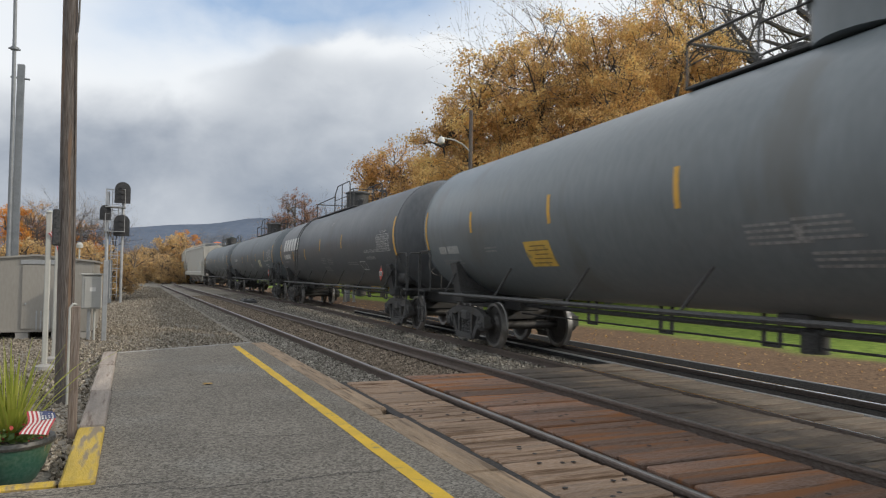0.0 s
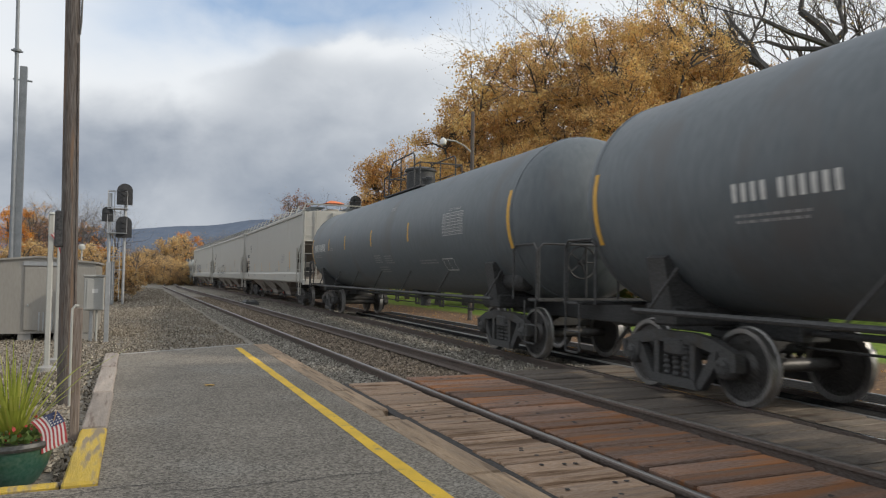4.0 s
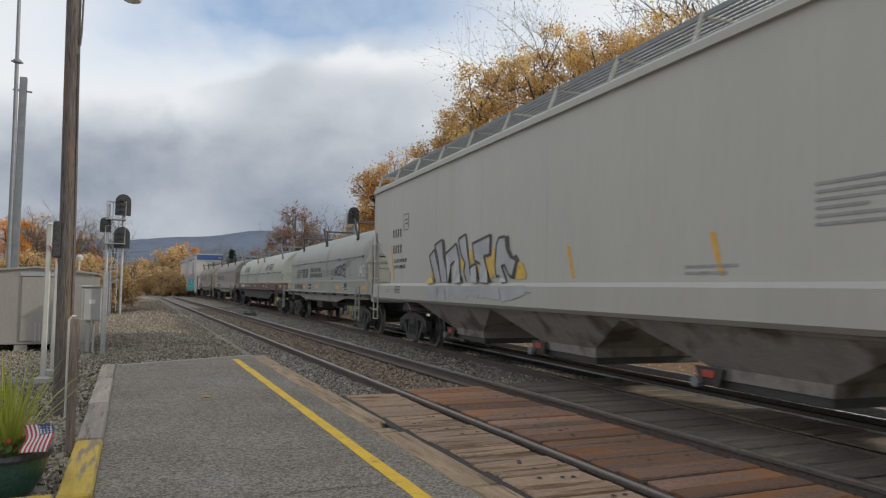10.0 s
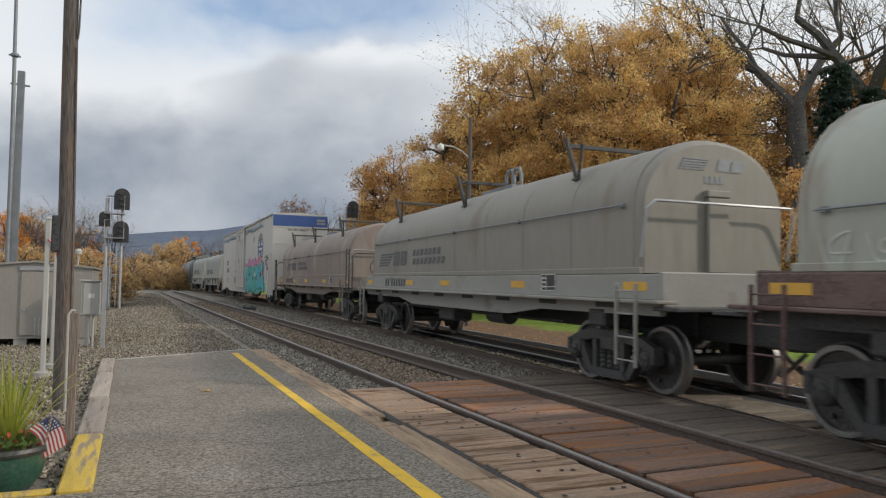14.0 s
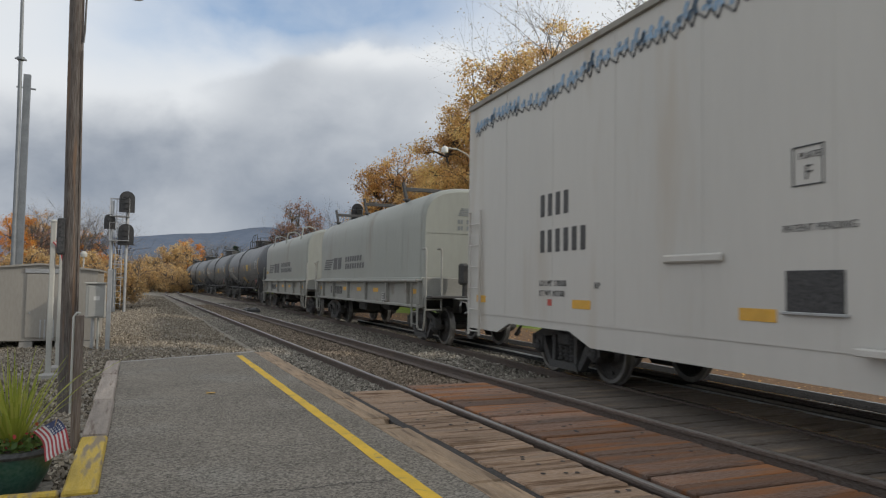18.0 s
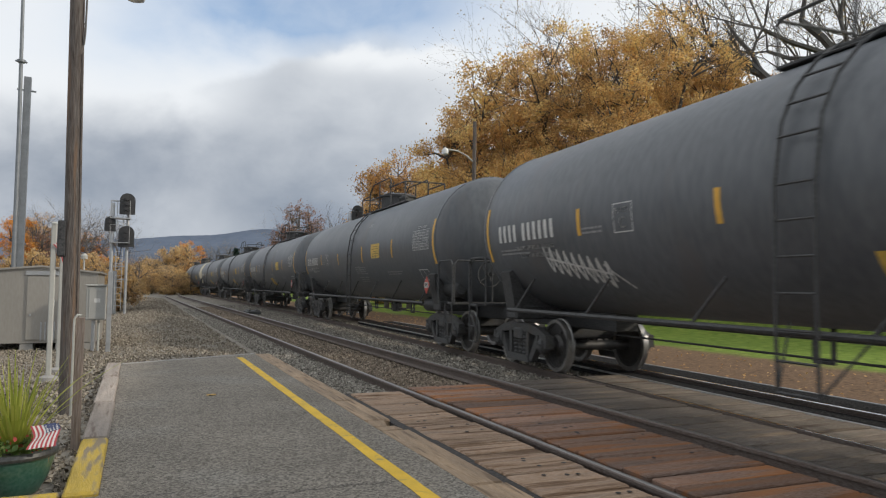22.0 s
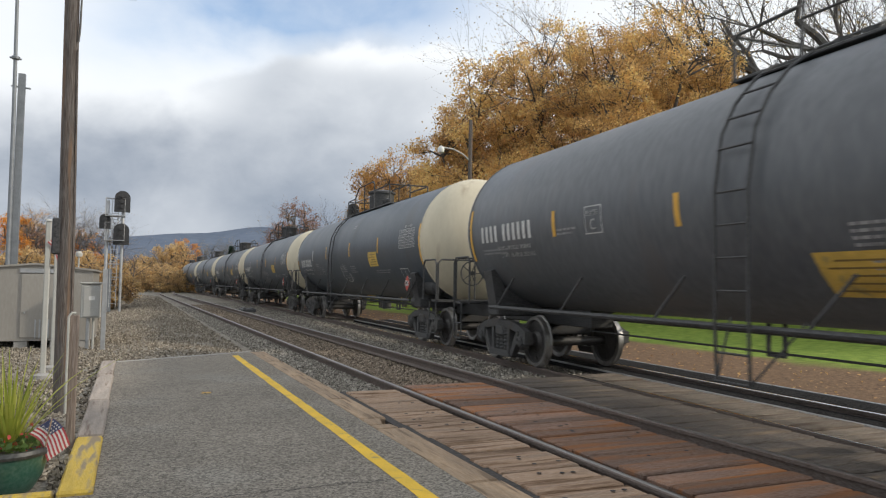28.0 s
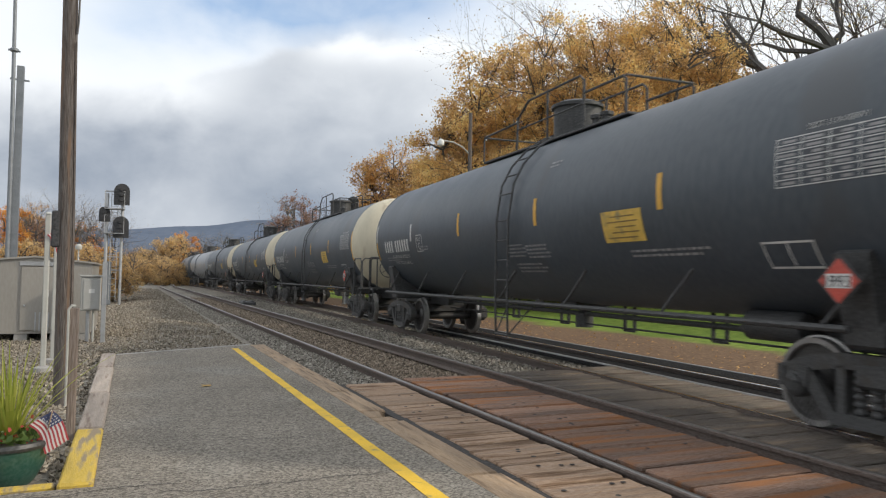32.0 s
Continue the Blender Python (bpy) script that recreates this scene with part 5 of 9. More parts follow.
        part("end_rail", Shape().tube([(-1.42, yo, 1.1), (-1.42, yo, zt2 - 0.08), (-1.34, yo, zt2), (1.34, yo, zt2), (1.42, yo, zt2 - 0.08), (1.42, yo, 1.1)], 0.022, 6), M["under"], ep)
        for x in (-0.5, 0.5):
            part("stanchion", Shape().tube([(x, yo, 1.1), (x, yo, zt2)], 0.018, 6), M["under"], ep)
        for x in (-1.46, 1.46):
            part("handrail", Shape().tube([(x, yo, 1.1), (x, yo, 1.95), (x, yo - k * 0.1, 2.05), (x, yo - k * 0.75, 2.05), (x, yo - k * 0.85, 1.95), (x, yo - k * 0.85, 1.1)], 0.02, 6), M["under"], ep)
            st = Shape().tube([(x, yo - k * 0.02, 1.1), (x, yo - k * 0.02, 0.40), (x, yo - k * 0.06, 0.37), (x, yo - k * 0.38, 0.37), (x, yo - k * 0.42, 0.40), (x, yo - k * 0.42, 1.1)], 0.016, 6)
            part("stirrup", st.tube([(x, yo - k * 0.02, 0.68), (x, yo - k * 0.42, 0.68)], 0.014, 6), M["under"], ep)
    part("brake_wheel", cached("brake_wheel", brake_wheel_mesh), M["under"], car, at=pose(-0.55, -(half - 0.55), 1.75))
    # underside fittings
    g = Shape().lathe([(0.16, 0), (0.16, 0.25), (0.11, 0.3), (0.11, 0.5), (0, 0.5)], 12, "z", (0, -0.6, 0.62))
    g.box((0, -0.6, 1.05), (0.7, 0.5, 0.12), 0.03)
    part("bottom_outlet", g, M["under"], car)
    g = Shape().lathe([(0.15, -0.45), (0.18, -0.4), (0.18, 0.35), (0.1, 0.45)], 14, "y", (-0.55, -a + 2.6, 0.98))
    part("brake_cylinder", g, M["under"], car)
    g = Shape().lathe([(0.12, -0.5), (0.2, -0.42), (0.2, 0.42), (0.12, 0.5)], 14, "y", (-0.95, -by - 0.35, 1.42))
    part("air_reservoir", g, M["under"], car)
    g = Shape().tube([(-0.05, -a + 2.2, 0.69), (-0.05, a - 2.2, 0.69)], 0.017, 6)
    part("brake_rod", g, M["under"], car)
    if pipe:
        part("brake_pipe", Shape().tube([(-0.05, -a + 1.6, 0.87), (-0.05, a - 1.6, 0.87)], 0.042, 8), M["under"], car)
    else:
        part("brake_pipe", Shape().tube([(0.3, -a + 2, 0.9), (0.3, a - 2, 0.9)], 0.028, 6), M["under"], car)
        part("lever", Shape().box((-0.05, -1.3, 0.74), (0.07, 0.7, 0.06), 0.01).box((-0.05, -1.0, 0.80), (0.10, 0.09, 0.26), 0.02), M["under"], car)
    reach = 6.0 if pipe else 2.2
    for i, y in enumerate(np.arange(-reach - 0.15, reach + 0.1, 2.05)):
        u = Shape()
        for dy in (-0.13, 0.13):
            u.box((-0.05, y + dy, 0.89), (0.05, 0.05, 0.48), 0.008)
        u.box((-0.05, y, 0.655), (0.05, 0.30, 0.035), 0.008)
        part("pipe_hanger", u, M["under"], car)
    if diamond:
        for y, x in ((diamond, -1.50),):
            m = pose(x - 0.02, y, 1.50)
            hold = part("placard_holder", Shape().box((0.012, 0, 0), (0.012, 0.34, 0.34), 0.004, Matrix.Rotation(radians(45), 3, "X")), M["under"], car, at=m)
            part("placard", Shape().box((0, 0, 0), (0.008, 0.29, 0.29), 0.002, Matrix.Rotation(radians(45), 3, "X")), M["red_mark"], hold, "red diamond hazard placard")
            part("placard_panel", Shape().box((-0.006, 0, 0.0), (0.006, 0.26, 0.13)), M["white_mark"], hold, "white centre band")
            words(hold, number, 0.165, -0.055, 0.15, -0.0115, M["dark_mark"], "black numerals")
    bogie(car, -by)
    bogie(car, by)
    couplers(car, half)
    return car


def stroke(g, pts, w, x, close=False):
    """A painted ribbon through points (y, z) on the plane at x."""
    P = [np.array(p, float) for p in pts]
    if close:
        P = P + P[:1]
    ext = [2 * P[0] - P[1]] + P + [2 * P[-1] - P[-2]]
    line = []
    for i in range(1, len(ext) - 2):
        for t in np.linspace(0, 1, 7)[:-1]:
            p0, p1, p2, p3 = ext[i - 1:i + 3]
            line.append(0.5 * (2 * p1 + (p2 - p0) * t + (2 * p0 - 5 * p1 + 4 * p2 - p3) * t * t + (3 * p1 - p0 - 3 * p2 + p3) * t ** 3))
    line.append(P[-1])
    vs = []
    for i, p in enumerate(line):
        d = line[min(i + 1, len(line) - 1)] - line[max(i - 1, 0)]
        d = d / (np.hypot(*d) + 1e-6)
        nrm = np.array((-d[1], d[0])) * w / 2
        vs += [(x, *(p + nrm)), (x, *(p - nrm))]
    k = len(g.v)
    g.add(vs, [(2 * i, 2 * i + 1, 2 * i + 3, 2 * i + 2) for i in range(len(line) - 1)])
    return g


def hopper_car(label, length, graffiti=None, cover=False, mark_in=1.8, mark_z=2.80, load="218900", light="67100"):
    """A covered hopper: smooth sides, open sloped ends, chutes, roof walkway."""
    car = thing("hopper_car", label, "hopper car", "train")
    half = length / 2
    e = half - 0.53
    side_x = 1.54
    for k in (-1, 1):
        poly = [(-e, 4.22), (-e, 3.06), (-e + 0.88, 2.45), (-e + 1.02, 2.38), (-e + 1.24, 1.84), (-e + 1.16, 1.56), (e - 1.58, 1.56), (e - 1.66, 1.84), (e - 1.18, 2.31), (e - 0.77, 2.48), (e - 0.27, 2.82), (e - 0.24, 3.03), (e, 3.10), (e, 4.22)]
        g = Shape().prism(poly, "x", min(k * side_x, k * (side_x - 0.05)), max(k * side_x, k * (side_x - 0.05)))
        sd = part("side_sheet", g, M["hopper"], car)
        if k < 0:
            for y in np.linspace(-e + 2.6, e - 2.6, 7):
                part("weld_seam", Shape().box((-side_x + 0.001, y, 2.89), (0.006, 0.02, 2.66)), M["hopper"], sd)
        part("side_sill", Shape().box((k * 1.535, 0, 1.36), (0.15, 2 * e - 0.1, 0.46), 0.06), M["hopper"], car)
        part("roof_edge", Shape().prism([(k * 1.40, 4.20), (k * 1.60, 4.20), (k * 1.60, 4.30), (k * 1.46, 4.40)], "y", -e - 0.05, e + 0.05), M["hopper"], car)
    part("roof", Shape().prism([(-1.5, 4.26), (-1.45, 4.32), (-0.9, 4.40), (0, 4.44), (0.9, 4.40), (1.45, 4.32), (1.5, 4.26)], "y", -e, e), M["hopper"], car)
    part("hatch_trough", Shape().box((0, 0, 4.50), (0.55, 2 * e - 1.2, 0.14), 0.03), M["hopper"], car)
    for k in (-1, 1):
        g = Shape()
        xw, zw = (k * 0.86, 4.56) if cover else (k * 1.04, 4.70)
        for dx in (-0.33, 0.33):
            g.box((xw + dx, 0, zw), (0.035, 2 * e - 0.1, 0.06))
        for dx in np.arange(-0.27, 0.30, 0.09):
            g.box((xw + dx, 0, zw + 0.01), (0.014, 2 * e - 0.1, 0.022))
        for y in np.arange(-e + 0.05, e - 0.05, 0.075):
            g.box((xw, y, zw + 0.01), (0.64, 0.016, 0.022))
        wk = part("walkway", g, M["steel_dark"], car, "open grating roof walkway")
        strut = Shape().tube([(0, 0, 0), (-k * 0.16, 0, 0.40)], 0.03, 5).box((-k * 0.45, 0, 0.36), (0.66, 0.05, 0.03)).mesh("bracket")
        for y in np.linspace(-e + 0.1, e - 0.1, 13):
            part("bracket", strut, M["hopper"], wk, at=pose(k * 1.52, y, 4.34))
        ends = Shape()
        for y in np.arange(-0.22, 0.25, 0.075):
            ends.box((0, k * (e - 0.12) + y, 4.70), (2.6, 0.014, 0.02))
        for x in np.arange(-1.3, 1.31, 0.13):
            ends.box((x, k * (e - 0.12), 4.702), (0.014, 0.44, 0.014))
        part("end_walkway", ends, M["hopper"], car)
        # slope sheet and end frame
        sl = Shape().prism([(k * (e - 0.02), 3.04), (k * (e - 0.02), 3.10), (k * (e - 3.2), 0.98), (k * (e - 3.2), 0.90)], "x", -1.48, 1.48)
        part("slope_sheet", sl, M["hopper_slope"], car, "brown dusty slope sheet")
        fr = Shape().prism([(k * e, 3.0), (k * (e + 0.04), 3.0), (k * (e + 0.04), 4.34), (k * e, 4.34)], "x", -1.5, 1.5)
        part("end_sheet", fr, M["hopper"], car)
        en = Shape()
        en.box((0, k * (e + 0.10), 2.75), (0.40, 0.14, 3.15), 0.015)
        en.box((1.35, k * (e + 0.02), 2.12), (0.10, 0.10, 1.90), 0.015)
        en.box((0, k * (e + 0.25), 1.16), (3.0, 0.5, 0.24), 0.02)
        en.box((0, k * (e + 0.02), 3.02), (2.9, 0.09, 0.05), 0.01)
        part("end_frame", en, M["hopper"], car)
        bulk = part("bulkhead", Shape().box((0, k * (e - 1.32), 1.60), (2.92, 0.05, 0.92), 0.01), M["hopper_low"], car, "dusty lower bulkhead with a round opening")
        part("opening_rim", Shape().lathe([(0.0, k * (e - 1.29)), (0.20, k * (e - 1.29)), (0.23, k * (e - 1.275)), (0.23, k * (e - 1.30))], 20, "y", (-0.98, 0, 1.62)), M["under"], bulk)
        part("corner_post", Shape().box((-1.49, k * (e + 0.03), 2.78), (0.13, 0.13, 3.30), 0.02), M["hopper"], car)
        ladder(car, -1.62, k * (e - 0.34), 1.14, 2.74, 0.70, M["hopper"], "side_ladder", 0.50)
        ladder(car, -1.18, k * (e + 0.12), 1.14, 4.45, 0.56, M["hopper"], "end_ladder", 0.41, "end")
        part("stirrup", Shape().tube([(-1.56, k * (e - 0.02), 1.14), (-1.56, k * (e - 0.02), 0.58), (-1.56, k * (e - 0.46), 0.58), (-1.56, k * (e - 0.46), 1.14)], 0.022, 6).tube([(-1.56, k * (e - 0.02), 0.84), (-1.56, k * (e - 0.46), 0.84)], 0.018, 6), M["hopper"], car)
        part("handrail", Shape().tube([(-1.45, k * (e + 0.5), 1.2), (-1.45, k * (e + 0.5), 2.3), (-1.45, k * (e + 0.4), 2.4), (0.9, k * (e + 0.4), 2.4)], 0.02, 6), M["under"], car)
        part("draft_sill", Shape().box((0, k * (e - 0.9), 0.93), (0.46, 3.4, 0.36), 0.02).box((0, k * (half - 2.8), 1.0), (2.6, 0.42, 0.28), 0.03), M["under"], car)
    # chutes
    n = 3
    pitch = 0.408 * e
    for i in range(n):
        y = (i - 1) * pitch + 0.25
        w = pitch / 2 - 0.02
        vs = []
        for z, wx, wy in ((1.40, 1.47, w), (1.10, 1.42, w), (0.60, 1.02, w * 0.42), (0.46, 1.00, w * 0.40)):
            vs += [(-wx, y - wy, z), (wx, y - wy, z), (wx, y + wy, z), (-wx, y + wy, z)]
        fs = [(4 * r + j, 4 * r + (j + 1) % 4, 4 * r + 4 + (j + 1) % 4, 4 * r + 4 + j) for r in range(3) for j in range(4)] + [(0, 3, 2, 1), (12, 13, 14, 15)]
        ch = part("chute", Shape().add(vs, fs), M["hopper_low"], car, "grimy hopper outlet chute", smooth=20)
        part("flange", Shape().box((-1.41, y, 1.105), (0.06, 2 * w, 0.05), 0.008), M["hopper_low"], ch)
        gate = part("outlet_gate", Shape().box((0, y, 0.41), (1.94, w * 0.78, 0.12), 0.015), M["cast"], car)
        part("bracket", Shape().prism([(y + w * 0.50, 0.60), (y + w * 0.26, 0.60), (y + w * 0.30, 0.40), (y + w * 0.44, 0.38)], "x", -1.10, -1.07), M["cast"], gate)
        part("gate_plate", Shape().box((-1.11, y + w * 0.38, 0.52), (0.02, w * 0.10, 0.09), 0.006), M["red_mark"], gate, "faded red gate plate")
        part("gate_shaft", Shape().tube([(-1.18, y + w * 0.44, 0.42), (1.1, y + w * 0.44, 0.42)], 0.05, 8), M["steel_dark"], gate)
        part("capstan", Shape().lathe([(0.0, -1.21), (0.07, -1.21), (0.07, -1.13), (0.0, -1.13)], 10, "x", (0, y + w * 0.44, 0.42)), M["steel_dark"], gate)
    part("underframe", Shape().box((0, 0, 0.98), (0.36, 2 * e - 4, 0.24), 0.02), M["under"], car)
    put = flat_patch(-side_x - 0.004)
    for i, y in enumerate([e - 1.95 - 3.05 * j for j in range(6)]):
        g = Shape()
        zt = 2.62 if i in (0, 5) else 2.14
        lean = 0.15 * (zt - 1.66) / 0.5
        part("reflector", g.add([(-side_x - 0.004, y - 0.045, 1.66), (-side_x - 0.004, y + 0.045, 1.66), (-side_x - 0.004, y + 0.045 + lean, zt), (-side_x - 0.004, y - 0.045 + lean, zt)], [(3, 2, 1, 0)]), M["yellow_mark"], car, "leaning yellow reflective strip")
    for yy, zz, hh, count in ((e - mark_in, mark_z, 0.22, 4), (e - mark_in - 0.03, mark_z - 0.42, 0.22, 4 if cover is False else 5)):
        for c in range(count):
            y = yy - c * hh * 0.95
            part("mark_bar", Shape().box((-side_x - 0.004, y - hh * 0.3, zz + hh / 2), (0.006, hh * 0.46, hh)), M["dark_mark"], car, "dark stencilled block", smooth=0)
    words(car, "LD LMT " + load + " LBS", e - mark_in - 0.15, mark_z - 0.66, 0.13, -side_x - 0.006, M["dark_mark"])
    words(car, "LT WT " + light + " LBS", e - mark_in - 0.15, mark_z - 0.82, 0.13, -side_x - 0.006, M["dark_mark"])
    g = Shape()
    for a0, b0, a1, b1 in ((e - 3.15, 2.95, e - 2.75, 2.97), (e - 3.15, 3.35, e - 2.75, 3.37), (e - 3.15, 2.95, e - 3.13, 3.37), (e - 2.752, 2.95, e - 2.75, 3.37), (e - 3.05, 3.1, e - 2.85, 3.13), (e - 3.05, 3.2, e - 2.85, 3.23)):
        put(g, a0, a1, b0, b1)
    part("plate_mark", g, M["dark_mark"], car, smooth=0)
    g = Shape()
    rnd = random.Random(int(length * 100))
    for yy, zz, n2 in ((-e + 5.2, 2.1, 6), (-e + 7.0, 1.68, 2), (e - 7.5, 1.6, 2), (-e + 3.4, 1.66, 3)):
        for j in range(n2):
            put(g, yy - rnd.uniform(0.5, 0.9), yy, zz + j * 0.075, zz + j * 0.075 + 0.03)
    part("data_stencil", g, M["grey_mark"], car, smooth=0)["kind"] = "stuff"
    sill = flat_patch(-1.614)
    for ya, yb, za, zb in ((e - 2.3, e - 2.68, 1.34, 1.352), (e - 2.3, e - 2.68, 1.50, 1.512), (e - 2.3, e - 2.32, 1.34, 1.512), (e - 2.48, e - 2.5, 1.34, 1.5), (e - 2.66, e - 2.68, 1.34, 1.512), (e - 2.3, e - 2.68, 1.42, 1.435)):
        g = Shape()
        sill(g, yb, ya, za, zb)
        part("stencil_frame", g, M["dark_mark"], car, smooth=0)
    for ya, wide, za in ((e - 1.35, 0.5, 1.42), (e - 1.4, 0.36, 1.36), (e - 1.95, 0.3, 1.42), (e - 5.0, 0.8, 1.45), (e - 5.05, 0.6, 1.39), (e - 9.2, 0.7, 1.42), (-e + 4.1, 0.6, 1.44), (-e + 4.0, 0.4, 1.38)):
        g = Shape()
        sill(g, ya - wide, ya, za, za + 0.022)
        part("fine_print", g, M["grey_mark"], car, smooth=0)
    if graffiti:
        graffiti(car, -side_x - 0.006, e)
    if cover:
        c = Shape().add([(-0.5, -e, 4.78), (0.4, -e, 4.78), (0.4, -e + 0.6, 4.78), (-0.5, -e + 0.6, 4.78), (-0.2, -e + 0.15, 4.91), (0.2, -e + 0.3, 4.89)],
                        [(0, 1, 4), (1, 5, 4), (1, 2, 5), (2, 3, 5), (3, 4, 5), (3, 0, 4), (0, 3, 2, 1)])
        part("tarpaulin", c, M["orange"], car, "small orange tarpaulin on the roof end", smooth=0)
    by = half - 2.8
    bogie(car, -by)
    bogie(car, by)
    couplers(car, half)
    part("brake_wheel", cached("brake_wheel", brake_wheel_mesh), M["under"], car, at=pose(0.5, -(e + 0.3), 2.0))
    return car


def over_sill(g):
    """Paint that runs from the side sheet down over the proud sill."""
    g.v = [(-1.548 if v[2] > 1.6 else -1.616, v[1], v[2]) for v in g.v]
    return g

def tag_a(car, x, e):
    """Loose black loops over the side sheet, running on over the sill."""
    def line(pts, wide):
        part("graffiti", over_sill(stroke(Shape(), pts, wide, x)), M["spray_black"], car, "loose black spray-painted loop", smooth=0)
    line([(6.19, 2.3), (6.36, 2.34), (6.68, 2.18), (6.74, 1.89), (6.46, 1.59), (6.33, 1.53), (6.25, 1.74), (6.05, 1.92)], 0.045)
    line([(5.99, 1.92), (5.85, 1.64), (5.85, 1.36), (6.11, 1.2)], 0.025)
    line([(5.73, 2.13), (5.48, 1.72), (5.18, 1.46), (4.92, 1.17)], 0.035)
    line([(5.31, 2.11), (5.02, 1.87), (5.35, 1.55)], 0.03)
    line([(5.3, 1.59), (4.76, 1.42), (4.3, 1.31), (4.09, 1.33)], 0.02)
    line([(4.49, 2.1), (4.69, 1.88), (4.5, 1.55), (4.16, 1.33), (3.75, 1.43), (3.66, 1.7), (3.72, 1.92), (4.06, 2.05), (4.42, 2.05)], 0.045)
    line([(4.65, 1.73), (4.54, 1.81), (4.39, 1.77)], 0.03)
    line([(3.81, 1.47), (3.55, 1.46), (3.27, 1.2), (2.98, 1.46), (3.34, 1.76), (3.1, 1.53)], 0.03)
    line([(3.14, 1.87), (2.94, 1.68), (3.01, 1.48), (2.79, 1.33), (2.53, 1.48), (2.31, 1.67), (2.67, 1.8), (2.79, 1.96)], 0.035)
    line([(2.97, 2.03), (2.99, 2.23)], 0.08)
    line([(2.41, 1.94), (2.31, 2.16), (2.07, 2.22), (1.47, 2.2), (1.17, 2.06), (0.92, 1.93)], 0.11)
    line([(0.92, 1.93), (0.84, 1.81), (1.32, 1.69), (1.67, 1.57)], 0.045)
    line([(2.24, 2.14), (2.03, 1.89), (1.61, 1.57), (1.47, 1.4), (1.57, 1.26), (1.69, 1.26)], 0.05)
    line([(2.41, 1.94), (2.31, 1.8), (2.08, 1.77)], 0.05)
    line([(2.29, 1.8), (1.92, 1.61), (2, 1.54), (1.69, 1.3), (2.28, 1.26)], 0.045)
    line([(1.67, 1.57), (1.4, 1.6), (1.07, 1.48)], 0.025)
    line([(1.07, 1.48), (1, 1.65), (0.69, 1.7), (0.5, 1.85), (0.4, 2.08)], 0.055)
    line([(0.4, 2.06), (0.36, 2.23), (0.34, 2.35)], 0.16)
    line([(0.37, 2.07), (0.3, 1.87), (0.13, 1.64), (-0, 1.54), (-0.16, 1.43), (0.05, 1.33), (0.29, 1.27)], 0.055)


